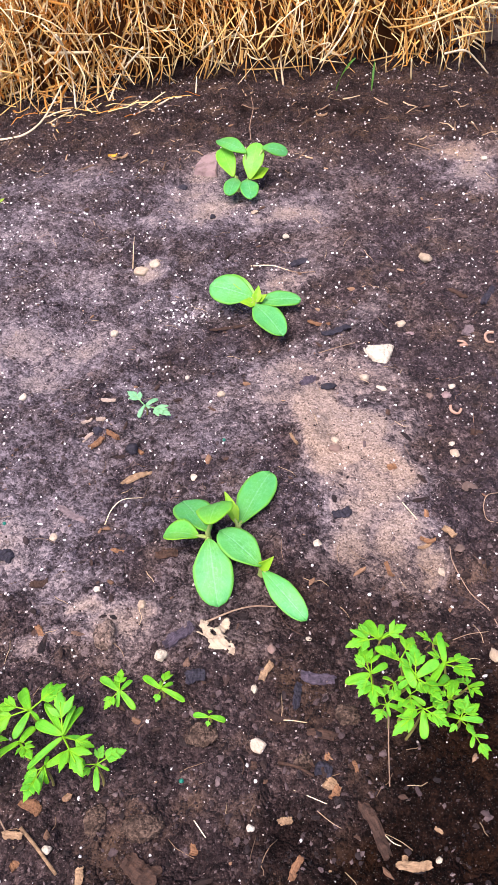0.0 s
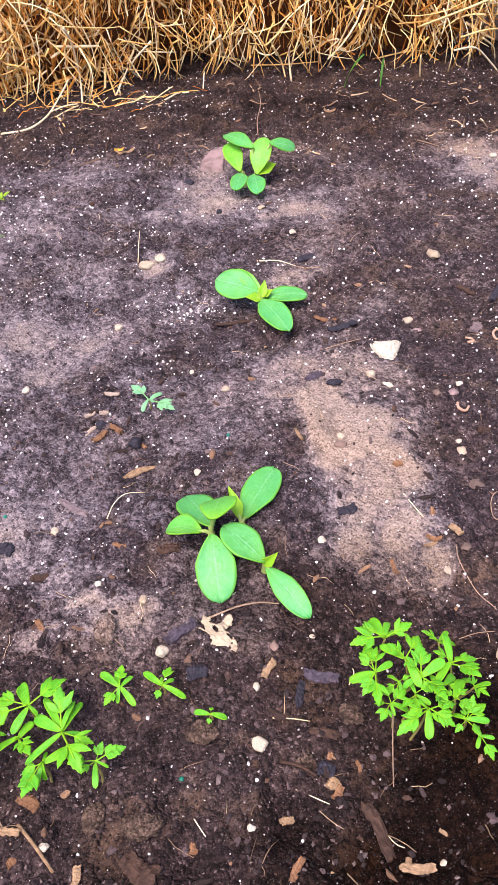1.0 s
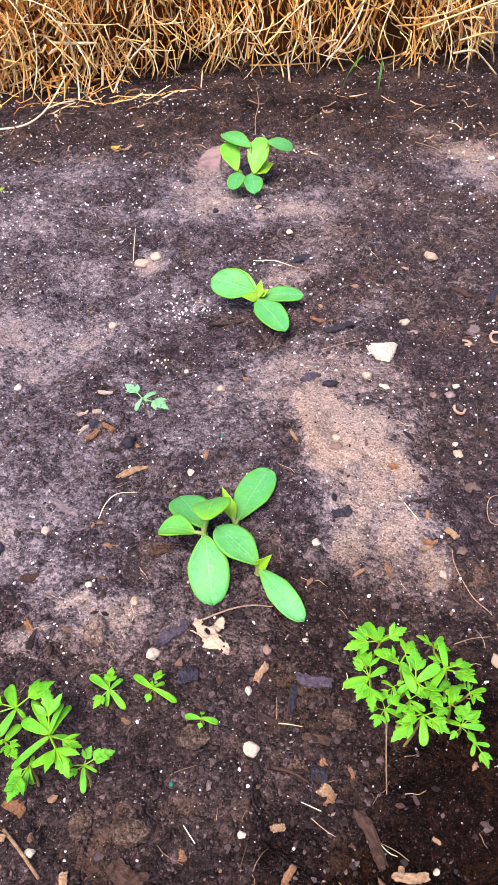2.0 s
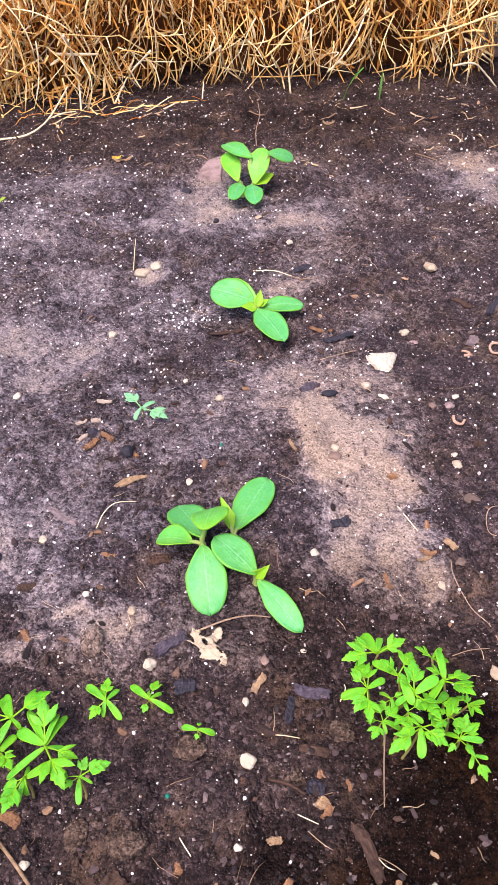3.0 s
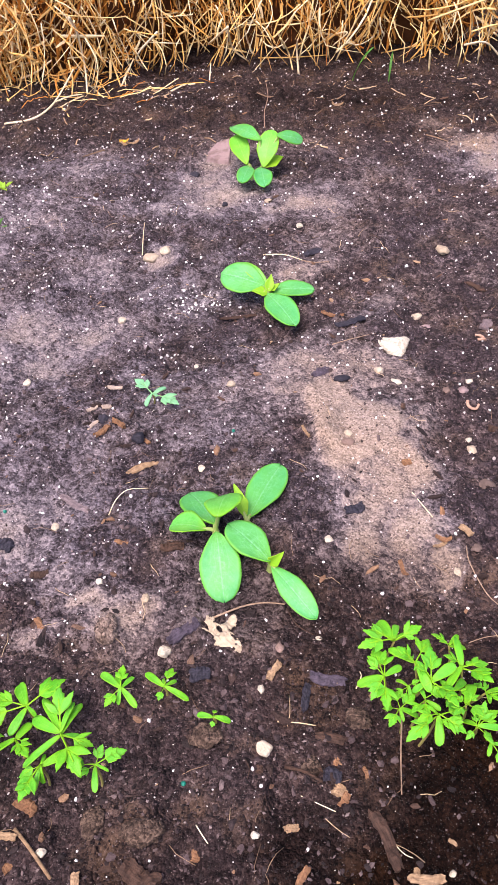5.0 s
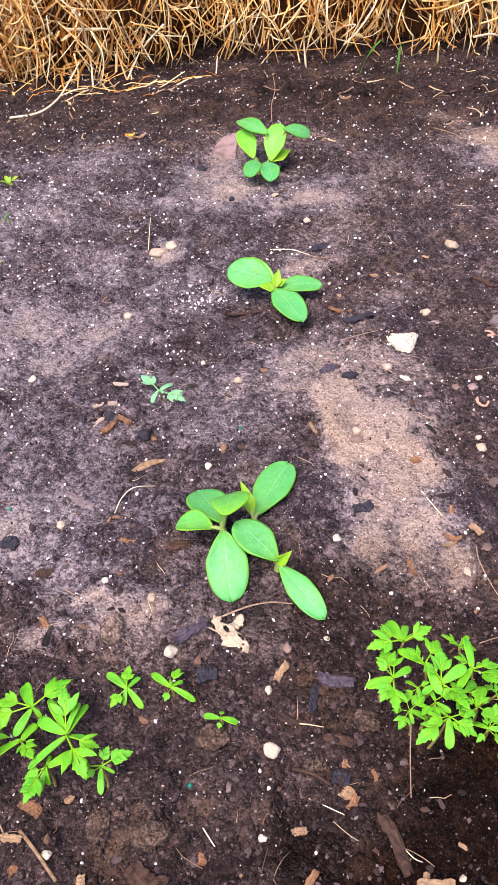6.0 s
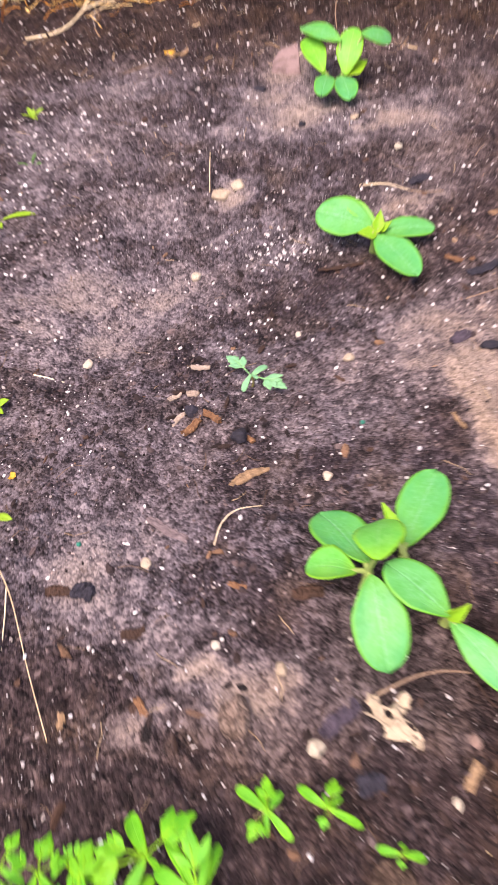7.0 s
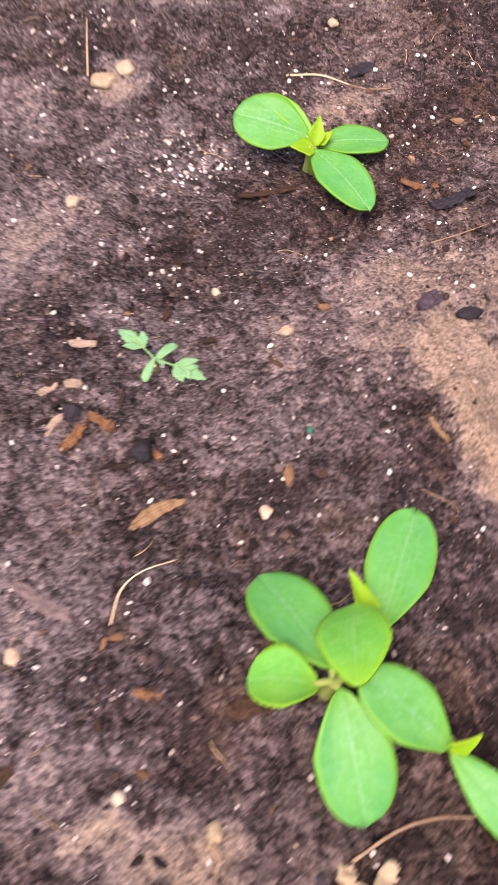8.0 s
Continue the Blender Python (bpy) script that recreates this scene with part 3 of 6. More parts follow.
squash_seedling((-0.0191, 0.2980, 0.0215), (-0.0210, 0.2990), [
    ("cotyledon", (-0.0184, 0.2952, 0.0238), (-0.0140, 0.2579, 0.0036), (-0.0283, 0.2738, 0.0116), (-0.0037, 0.2755, 0.0138), 0.06, 0.06),
    ("cotyledon", (-0.0191, 0.3009, 0.0232), (-0.0375, 0.3417, 0.0086), (-0.0406, 0.3185, 0.0160), (-0.0179, 0.3282, 0.0143), 0.05, 0.05),
    ("leaf", (-0.0246, 0.2960, 0.0244), (-0.0467, 0.3006, 0.0247), (-0.0389, 0.2882, 0.0274), (-0.0346, 0.3090, 0.0218), 0.08, 0.25),
    ("leaf", (-0.0168, 0.2897, 0.0435), (-0.0113, 0.3197, 0.0326), (-0.0250, 0.3073, 0.0349), (-0.0025, 0.3051, 0.0401), 0.06, -0.10),
], "squash seedling with oval seed leaves and a raised young leaf", 10)
squash_seedling((-0.0005, 0.3142, 0.0100), (-0.0010, 0.3120), [
    ("cotyledon", (0.0011, 0.3161, 0.0118), (0.0229, 0.3590, 0.0156), (0.0025, 0.3451, 0.0136), (0.0237, 0.3343, 0.0158), 0.04, 0.08),
    ("young", (-0.0013, 0.3170, 0.0130), (-0.0081, 0.3335, 0.0255), (-0.0069, 0.3250, 0.0190), (0.0002, 0.3285, 0.0200), 0.05, 0.5),
], "squash seedling with one long seed leaf and a folded leaf", 20)
squash_seedling((0.0138, 0.2775, 0.0160), (0.0120, 0.2790), [
    ("cotyledon", (0.0131, 0.2746, 0.0195), (-0.0115, 0.2981, 0.0276), (-0.0077, 0.2799, 0.0239), (0.0068, 0.2951, 0.0240), 0.05, 0.06),
    ("cotyledon", (0.0140, 0.2754, 0.0151), (0.0384, 0.2430, 0.0067), (0.0333, 0.2615, 0.0128), (0.0215, 0.2537, 0.0082), 0.06, 0.06),
    ("young", (0.0127, 0.2762, 0.0160), (0.0210, 0.2755, 0.0270), (0.0138, 0.2777, 0.0240), (0.0170, 0.2749, 0.0180), 0.05, 0.5),
], "squash seedling with drooping seed leaves and a tiny leaf", 30)
squash_seedling((0.0197, 0.5835, 0.0100), (0.0190, 0.5880), [
    ("cotyledon", (0.0195, 0.5855, 0.0130), (-0.0199, 0.6012, 0.0182), (-0.0079, 0.5820, 0.0093), (0.0036, 0.6063, 0.0225), 0.05, 0.05),
    ("leaf", (0.0213, 0.5873, 0.0130), (-0.0020, 0.6090, 0.0250), (0.0063, 0.6055, 0.0270), (0.0069, 0.5896, 0.0190), 0.04, 0.05),
    ("young", (0.0201, 0.5768, 0.0120), (0.0073, 0.5755, 0.0160), (0.0113, 0.5818, 0.0160), (0.0121, 0.5703, 0.0140), 0.03, 0.1),
], "squash seedling with broad pale seed leaves", 40)
squash_seedling((0.0217, 0.5840, 0.0080), (0.0220, 0.5880), [
    ("cotyledon", (0.0234, 0.5883, 0.0070), (0.0622, 0.5845, 0.0091), (0.0456, 0.5965, 0.0099), (0.0438, 0.5759, 0.0064), 0.05, 0.06),
    ("cotyledon", (0.0193, 0.5788, 0.0106), (0.0425, 0.5354, 0.0051), (0.0429, 0.5606, 0.0088), (0.0212, 0.5492, 0.0065), 0.06, 0.06),
    ("young", (0.0217, 0.5826, 0.0100), (0.0245, 0.5920, 0.0220), (0.0214, 0.5872, 0.0170), (0.0293, 0.5857, 0.0160), 0.02, 0.4),
    ("young", (0.0228, 0.5845, 0.0100), (0.0313, 0.5856, 0.0160), (0.0264, 0.5874, 0.0150), (0.0292, 0.5812, 0.0130), 0.02, 0.1),
], "squash seedling with pale seed leaves and yellow-green tips", 50)
squash_seedling((0.0080, 0.8478, 0.0100), (0.0100, 0.8390), [
    ("fresh", (0.0054, 0.8433, 0.0120), (-0.0087, 0.8843, 0.0320), (-0.0135, 0.8640, 0.0220), (0.0096, 0.8597, 0.0220), 0.05, 0.15),
    ("cotyledon", (0.0086, 0.8386, 0.0120), (-0.0004, 0.7971, 0.0120), (-0.0059, 0.8194, 0.0130), (0.0121, 0.8149, 0.0120), 0.05, 0.06),
], "squash seedling with upright light green leaves", 60)
squash_seedling((0.0226, 0.8425, 0.0100), (0.0200, 0.8320), [
    ("fresh", (0.0243, 0.8326, 0.0130), (0.0340, 0.8603, 0.0450), (0.0199, 0.8539, 0.0300), (0.0431, 0.8478, 0.0320), 0.05, 0.12),
    ("cotyledon", (0.0205, 0.8351, 0.0120), (0.0245, 0.7905, 0.0100), (0.0133, 0.8157, 0.0110), (0.0344, 0.8138, 0.0120), 0.05, 0.06),
    ("young", (0.0249, 0.8340, 0.0130), (0.0464, 0.8502, 0.0180), (0.0317, 0.8501, 0.0190), (0.0376, 0.8349, 0.0130), 0.03, 0.3),
    ("cotyledon", (0.0217, 0.8467, 0.0380), (-0.0114, 0.8961, 0.0340), (0.0031, 0.8883, 0.0380), (0.0029, 0.8600, 0.0330), 0.05, 0.06),
    ("cotyledon", (0.0381, 0.8484, 0.0420), (0.0683, 0.8600, 0.0310), (0.0536, 0.8597, 0.0410), (0.0517, 0.8449, 0.0330), 0.05, 0.06),
], "squash seedling with tall upright green leaves", 70)

# ---- marigold seedlings ----


def feather(bm, base, tip, up, fat, rng):
    """A feathered marigold leaf: a bare stalk, then toothed leaflets in pairs and a broad one at the tip."""
    base, tip = Vector(base), Vector(tip)
    way = tip - base
    length = way.length
    way.normalize()
    across = way.cross(Vector(up)).normalized()
    up = across.cross(way)
    arch = rng.uniform(0.02, 0.10)

    def at(s):
        return base + way * (length * s) + up * (length * arch * 4 * s * (1 - s))

    bm.loops.layers.uv.get("blade") or bm.loops.layers.uv.new("blade")
    stalk = rng.uniform(0.34, 0.46)
    tube(bm, [at(s / 10) for s in range(8)], min(length * 0.024, 0.00045), length * 0.014, 5)
    width = length * fat * 1.20
    blade(bm, at(stalk), at(1.0), across, width, wedge, 0.02, 0.06, 0.0004, 36, 4, 0.36, 5, 0.08, rng.randrange(999))
    pairs = 1 if rng.random() < 0.8 or length < 0.014 else 2
    for k in range(pairs):
        s = stalk - 0.03 + 0.20 * k
        for sgn in (-1, 1):
            size = length * (0.46 - 0.14 * k) * rng.uniform(0.8, 1.15)
            out = (way * rng.uniform(0.75, 0.95) + across * sgn * rng.uniform(0.55, 0.85) + up * rng.uniform(-0.05, 0.30)).normalized()
            q = at(s + rng.uniform(-0.03, 0.03))
            blade(bm, q, q + out * size, out.cross(up), width * rng.uniform(0.52, 0.72), wedge, 0.03, 0.06, 0.0004, 24, 4, 0.24, 4, 0.08, rng.randrange(999))
    return bm


def marigold(node, root, leaves, label, seed, bluish=False):
    """A marigold seedling. node: where its leaves spring; leaves: kind, tip and width against length."""
    rng = random.Random(seed)
    plant = thing("marigold_seedling", root[0], root[1])
    z = plant.location.z
    leafy = BLUISH_LEAF if bluish else MARIGOLD_LEAF
    foot, node = Vector((root[0], root[1], z - 0.004)), Vector(node)
    node.z = max(node.z, z + 0.005)
    part("stem", tube(bmesh.new(), glide([foot, (foot + node) / 2 + Vector((0.001, 0, 0)), node], 4), 0.0008, 0.0006, 6), MARIGOLD_STEM, plant, "thin reddish-green stem")
    for k, (kind, tip, fat) in enumerate(leaves):
        tip = Vector(tip)
        start = node + Vector((0, 0, 0.001 * (k % 3)))
        way = tip - start
        up = Vector((rng.uniform(-0.3, 0.3), rng.uniform(-0.3, 0.3), 1))
        if kind == "seed":
            bm = blade(bmesh.new(), start, tip, way.cross(up), way.length * fat * 0.98, strap, 0.05, 0.10, 0.0006, 16, 6, 0, 5, 0.06, seed + k)
            part("cotyledon", bm, leafy, plant, "narrow smooth seed leaf")
        else:
            part("true_leaf", feather(bmesh.new(), start, tip, up, fat, rng), leafy, plant, "feathered toothed true leaf")
    return tagged(plant, label, "seedling", "marigold seedlings")


marigold((0.0760, 0.2150, 0.0260), (0.0700, 0.2180), [("seed", (0.0700, 0.2310, 0.0220), 0.36), ("seed", (0.0840, 0.2210, 0.0240), 0.3), ("leaf", (0.0560, 0.2090, 0.0310), 0.28), ("leaf", (0.0610, 0.2190, 0.0310), 0.28), ("leaf", (0.0910, 0.2210, 0.0310), 0.3), ("seed", (0.0790, 0.2270, 0.0240), 0.3)], "crowded bright green marigold seedling in a clump", 100)
marigold((0.0840, 0.2000, 0.0290), (0.0870, 0.1980), [("seed", (0.0720, 0.2100, 0.0280), 0.3), ("leaf", (0.0940, 0.2150, 0.0280), 0.3), ("seed", (0.0890, 0.1840, 0.0290), 0.3), ("leaf", (0.0750, 0.2050, 0.0370), 0.3), ("leaf", (0.0810, 0.2040, 0.0310), 0.2), ("leaf", (0.0850, 0.1930, 0.0320), 0.24)], "crowded bright green marigold seedling in a clump", 101)
marigold((0.0680, 0.1950, 0.0250), (0.0709, 0.1993), [("leaf", (0.0650, 0.2130, 0.0250), 0.3), ("leaf", (0.0600, 0.2030, 0.0290), 0.25), ("leaf", (0.0710, 0.2090, 0.0240), 0.25), ("seed", (0.0540, 0.1910, 0.0250), 0.4), ("seed", (0.0780, 0.2010, 0.0250), 0.34), ("leaf", (0.0600, 0.1830, 0.0240), 0.28), ("leaf", (0.0670, 0.1760, 0.0260), 0.26)], "crowded bright green marigold seedling in a clump", 102)
marigold((0.0900, 0.1890, 0.0300), (0.0840, 0.1966), [("seed", (0.1030, 0.1960, 0.0340), 0.38), ("leaf", (0.0920, 0.2070, 0.0340), 0.34), ("leaf", (0.0830, 0.1970, 0.0370), 0.26), ("leaf", (0.1000, 0.1730, 0.0350), 0.3), ("seed", (0.0810, 0.1870, 0.0240), 0.3), ("leaf", (0.0940, 0.1820, 0.0260), 0.28)], "crowded bright green marigold seedling in a clump", 103)
marigold((0.1050, 0.2140, 0.0220), (0.1081, 0.2145), [("leaf", (0.0960, 0.2180, 0.0280), 0.3), ("seed", (0.1110, 0.2200, 0.0230), 0.34), ("leaf", (0.1010, 0.2140, 0.0260), 0.2), ("seed", (0.1150, 0.2150, 0.0180), 0.26)], "crowded bright green marigold seedling in a clump", 104)
marigold((0.1070, 0.1970, 0.0280), (0.1099, 0.1960), [("seed", (0.1070, 0.2140, 0.0310), 0.28), ("leaf", (0.1210, 0.1990, 0.0290), 0.34), ("leaf", (0.0980, 0.2010, 0.0350), 0.28), ("leaf", (0.1190, 0.1850, 0.0360), 0.28), ("leaf", (0.1140, 0.2010, 0.0280), 0.24), ("seed", (0.0980, 0.1870, 0.0280), 0.34)], "crowded bright green marigold seedling in a clump", 105)
marigold((0.1180, 0.1870, 0.0210), (0.1120, 0.1935), [("seed", (0.1270, 0.1890, 0.0220), 0.32), ("leaf", (0.1230, 0.1790, 0.0270), 0.22), ("leaf", (0.1140, 0.1940, 0.0190), 0.26), ("leaf", (0.1170, 0.1900, 0.0280), 0.22), ("seed", (0.1190, 0.1810, 0.0220), 0.28)], "crowded bright green marigold seedling in a clump", 106)
marigold((0.1050, 0.1770, 0.0280), (0.1082, 0.1831), [("seed", (0.1120, 0.1910, 0.0240), 0.36), ("leaf", (0.1000, 0.1800, 0.0320), 0.28), ("leaf", (0.1100, 0.1670, 0.0360), 0.28), ("leaf", (0.0970, 0.1700, 0.0320), 0.26), ("leaf", (0.1120, 0.1810, 0.0310), 0.24)], "crowded bright green marigold seedling in a clump", 107)
marigold((0.0740, 0.1800, 0.0200), (0.0768, 0.1787), [("leaf", (0.0660, 0.1820, 0.0180), 0.28), ("leaf", (0.0670, 0.1690, 0.0240), 0.28), ("seed", (0.0750, 0.1730, 0.0210), 0.26), ("leaf", (0.0830, 0.1870, 0.0220), 0.28), ("seed", (0.0840, 0.1780, 0.0160), 0.3), ("leaf", (0.0730, 0.1900, 0.0200), 0.26)], "crowded bright green marigold seedling in a clump", 108)
marigold((0.0910, 0.1730, 0.0260), (0.0850, 0.1740), [("leaf", (0.0740, 0.1620, 0.0230), 0.28), ("seed", (0.0900, 0.1600, 0.0210), 0.34), ("leaf", (0.1030, 0.1630, 0.0270), 0.26), ("leaf", (0.1070, 0.1780, 0.0230), 0.26), ("seed", (0.0870, 0.1790, 0.0240), 0.28), ("leaf", (0.0790, 0.1670, 0.0330), 0.28), ("leaf", (0.0950, 0.1650, 0.0280), 0.22)], "crowded bright green marigold seedling in a clump", 109)
marigold((0.1090, 0.1680, 0.0230), (0.1123, 0.1758), [("leaf", (0.1140, 0.1770, 0.0320), 0.3), ("leaf", (0.1210, 0.1760, 0.0250), 0.28), ("seed", (0.1210, 0.1670, 0.0240), 0.3), ("leaf", (0.1030, 0.1630, 0.0210), 0.28), ("leaf", (0.1150, 0.1590, 0.0240), 0.3), ("seed", (0.1040, 0.1740, 0.0190), 0.3), ("leaf", (0.1090, 0.1750, 0.0270), 0.24)], "crowded bright green marigold seedling in a clump", 110)
marigold((0.1170, 0.1650, 0.0130), (0.1197, 0.1687), [("seed", (0.1240, 0.1630, 0.0140), 0.3), ("leaf", (0.1220, 0.1530, 0.0110), 0.3), ("seed", (0.1140, 0.1580, 0.0140), 0.3), ("leaf", (0.1150, 0.1710, 0.0150), 0.22)], "crowded bright green marigold seedling in a clump", 111)
marigold((0.0870, 0.1830, 0.0230), (0.0810, 0.1810), [("leaf", (0.0790, 0.1760, 0.0240), 0.3), ("seed", (0.0850, 0.1910, 0.0230), 0.32), ("leaf", (0.0960, 0.1870, 0.0270), 0.3), ("seed", (0.0940, 0.1780, 0.0220), 0.34), ("leaf", (0.0850, 0.1700, 0.0280), 0.26)], "crowded bright green marigold seedling in a clump", 112)
marigold((0.0800, 0.1920, 0.0200), (0.0834, 0.1955), [("leaf", (0.0730, 0.1890, 0.0160), 0.28), ("leaf", (0.0860, 0.1930, 0.0250), 0.26), ("seed", (0.0810, 0.1830, 0.0190), 0.32), ("leaf", (0.0770, 0.1850, 0.0160), 0.28), ("seed", (0.0750, 0.1970, 0.0190), 0.3), ("leaf", (0.0830, 0.1860, 0.0180), 0.28)], "crowded bright green marigold seedling in a clump", 113)
marigold((0.1020, 0.1870, 0.0230), (0.1046, 0.1949), [("leaf", (0.0960, 0.1940, 0.0230), 0.3), ("seed", (0.1100, 0.1960, 0.0190), 0.34), ("leaf", (0.1090, 0.1830, 0.0270), 0.26), ("leaf", (0.0970, 0.1800, 0.0210), 0.28)], "crowded bright green marigold seedling in a clump", 114)
marigold((-0.0920, 0.1700, 0.0210), (-0.0920, 0.1700), [("leaf", (-0.0960, 0.1930, 0.0290), 0.24), ("seed", (-0.0850, 0.1890, 0.0180), 0.2), ("seed", (-0.1090, 0.1810, 0.0180), 0.3), ("seed", (-0.1090, 0.1560, 0.0180), 0.19), ("leaf", (-0.0760, 0.1660, 0.0170), 0.22), ("leaf", (-0.0790, 0.1480, 0.0230), 0.26), ("seed", (-0.0810, 0.1710, 0.0150), 0.26), ("seed", (-0.1050, 0.1920, 0.0190), 0.18), ("seed", (-0.0880, 0.1870, 0.0230), 0.18)], "bright green marigold seedling beside the plant label", 140)
marigold((-0.1010, 0.1580, 0.0140), (-0.1010, 0.1580), [("seed", (-0.0880, 0.1660, 0.0130), 0.34), ("leaf", (-0.1120, 0.1540, 0.0110), 0.3), ("leaf", (-0.1080, 0.1400, 0.0170), 0.28), ("seed", (-0.1040, 0.1480, 0.0090), 0.28), ("seed", (-0.1000, 0.1640, 0.0140), 0.3), ("seed", (-0.1000, 0.1520, 0.0080), 0.32)], "bright green marigold seedling beside the plant label", 141)
marigold((-0.0750, 0.1580, 0.0130), (-0.0750, 0.1580), [("leaf", (-0.0720, 0.1670, 0.0170), 0.34), ("leaf", (-0.0600, 0.1640, 0.0170), 0.34), ("leaf", (-0.0880, 0.1570, 0.0150), 0.32), ("seed", (-0.0740, 0.1460, 0.0110), 0.28), ("leaf", (-0.0820, 0.1530, 0.0130), 0.28), ("seed", (-0.0680, 0.1550, 0.0140), 0.2)], "bright green marigold seedling beside the plant label", 142)
marigold((-0.1110, 0.1840, 0.0230), (-0.1110, 0.1840), [("seed", (-0.1190, 0.2000, 0.0190), 0.36), ("leaf", (-0.1290, 0.1880, 0.0240), 0.22), ("leaf", (-0.1340, 0.1780, 0.0210), 0.34), ("seed", (-0.1180, 0.1710, 0.0200), 0.3), ("leaf", (-0.0930, 0.1970, 0.0280), 0.34), ("seed", (-0.1060, 0.1800, 0.0210), 0.3)], "marigold seedling in a dense leafy clump", 160)
marigold((-0.1150, 0.1700, 0.0170), (-0.1150, 0.1700), [("seed", (-0.1090, 0.1790, 0.0170), 0.44), ("seed", (-0.1270, 0.1630, 0.0160), 0.36), ("leaf", (-0.1080, 0.1680, 0.0160), 0.24), ("leaf", (-0.1060, 0.1590, 0.0220), 0.3), ("leaf", (-0.1110, 0.1610, 0.0190), 0.24), ("seed", (-0.1200, 0.1690, 0.0160), 0.3)], "marigold seedling in a dense leafy clump", 161)
marigold((-0.1340, 0.1690, 0.0240), (-0.1340, 0.1690), [("leaf", (-0.1200, 0.1710, 0.0200), 0.24), ("seed", (-0.1260, 0.1730, 0.0260), 0.36), ("leaf", (-0.1270, 0.1630, 0.0210), 0.34), ("leaf", (-0.1310, 0.1900, 0.0240), 0.26), ("leaf", (-0.1440, 0.1740, 0.0260), 0.3), ("leaf", (-0.1370, 0.1600, 0.0260), 0.26)], "marigold seedling in a dense leafy clump", 162)
marigold((-0.1400, 0.1830, 0.0210), (-0.1400, 0.1830), [("leaf", (-0.1300, 0.1890, 0.0240), 0.24), ("leaf", (-0.1520, 0.1900, 0.0230), 0.34), ("seed", (-0.1450, 0.1790, 0.0200), 0.36), ("leaf", (-0.1380, 0.1890, 0.0230), 0.3), ("leaf", (-0.1300, 0.1730, 0.0260), 0.26)], "marigold seedling in a dense leafy clump", 163)
marigold((-0.1490, 0.1800, 0.0230), (-0.1490, 0.1800), [("leaf", (-0.1470, 0.1940, 0.0210), 0.3), ("leaf", (-0.1380, 0.1840, 0.0230), 0.3), ("leaf", (-0.1590, 0.1840, 0.0310), 0.3), ("seed", (-0.1530, 0.1700, 0.0200), 0.3), ("seed", (-0.1410, 0.1710, 0.0210), 0.3), ("leaf", (-0.1440, 0.1690, 0.0190), 0.28)], "marigold seedling in a dense leafy clump", 164)
marigold((-0.1420, 0.1570, 0.0190), (-0.1420, 0.1570), [("leaf", (-0.1360, 0.1430, 0.0140), 0.28), ("seed", (-0.1480, 0.1500, 0.0200), 0.34), ("leaf", (-0.1460, 0.1450, 0.0240), 0.3), ("seed", (-0.1520, 0.1680, 0.0140), 0.3), ("seed", (-0.1410, 0.1440, 0.0140), 0.28)], "marigold seedling in a dense leafy clump", 165)
marigold((-0.1540, 0.1640, 0.0240), (-0.1540, 0.1640), [("leaf", (-0.1490, 0.1770, 0.0230), 0.3), ("leaf", (-0.1660, 0.1700, 0.0280), 0.3), ("seed", (-0.1460, 0.1580, 0.0200), 0.3), ("seed", (-0.1630, 0.1580, 0.0190), 0.3), ("leaf", (-0.1520, 0.1500, 0.0190), 0.3), ("leaf", (-0.1600, 0.1760, 0.0300), 0.28)], "marigold seedling in a dense leafy clump", 166)
marigold((-0.1630, 0.1820, 0.0230), (-0.1630, 0.1820), [("leaf", (-0.1580, 0.1940, 0.0230), 0.3), ("leaf", (-0.1770, 0.1910, 0.0210), 0.3), ("seed", (-0.1540, 0.1770, 0.0200), 0.3), ("seed", (-0.1700, 0.1760, 0.0250), 0.3), ("leaf", (-0.1580, 0.1670, 0.0270), 0.26)], "marigold seedling in a dense leafy clump", 167)
marigold((-0.1570, 0.1480, 0.0160), (-0.1570, 0.1480), [("leaf", (-0.1500, 0.1570, 0.0210), 0.3), ("leaf", (-0.1680, 0.1540, 0.0190), 0.3), ("seed", (-0.1480, 0.1430, 0.0130), 0.3), ("seed", (-0.1650, 0.1420, 0.0130), 0.3), ("leaf", (-0.1540, 0.1350, 0.0140), 0.26)], "marigold seedling in a dense leafy clump", 168)
marigold((-0.0680, 0.2020, 0.0080), (-0.0680, 0.2020), [("seed", (-0.0800, 0.2120, 0.0070), 0.3), ("seed", (-0.0590, 0.1920, 0.0060), 0.28), ("leaf", (-0.0680, 0.2150, 0.0100), 0.3), ("seed", (-0.0620, 0.2100, 0.0060), 0.26), ("leaf", (-0.0760, 0.1920, 0.0070), 0.3), ("seed", (-0.0690, 0.1940, 0.0050), 0.26), ("seed", (-0.0720, 0.2120, 0.0060), 0.22)], "small marigold seedling alone on bare soil", 180)
marigold((-0.0450, 0.2020, 0.0080), (-0.0450, 0.2020), [("seed", (-0.0560, 0.2110, 0.0080), 0.28), ("seed", (-0.0320, 0.1960, 0.0050), 0.24), ("leaf", (-0.0410, 0.2130, 0.0090), 0.3), ("leaf", (-0.0480, 0.1950, 0.0070), 0.36), ("seed", (-0.0390, 0.2070, 0.0060), 0.26), ("seed", (-0.0460, 0.2080, 0.0070), 0.22)], "small marigold seedling alone on bare soil", 181)
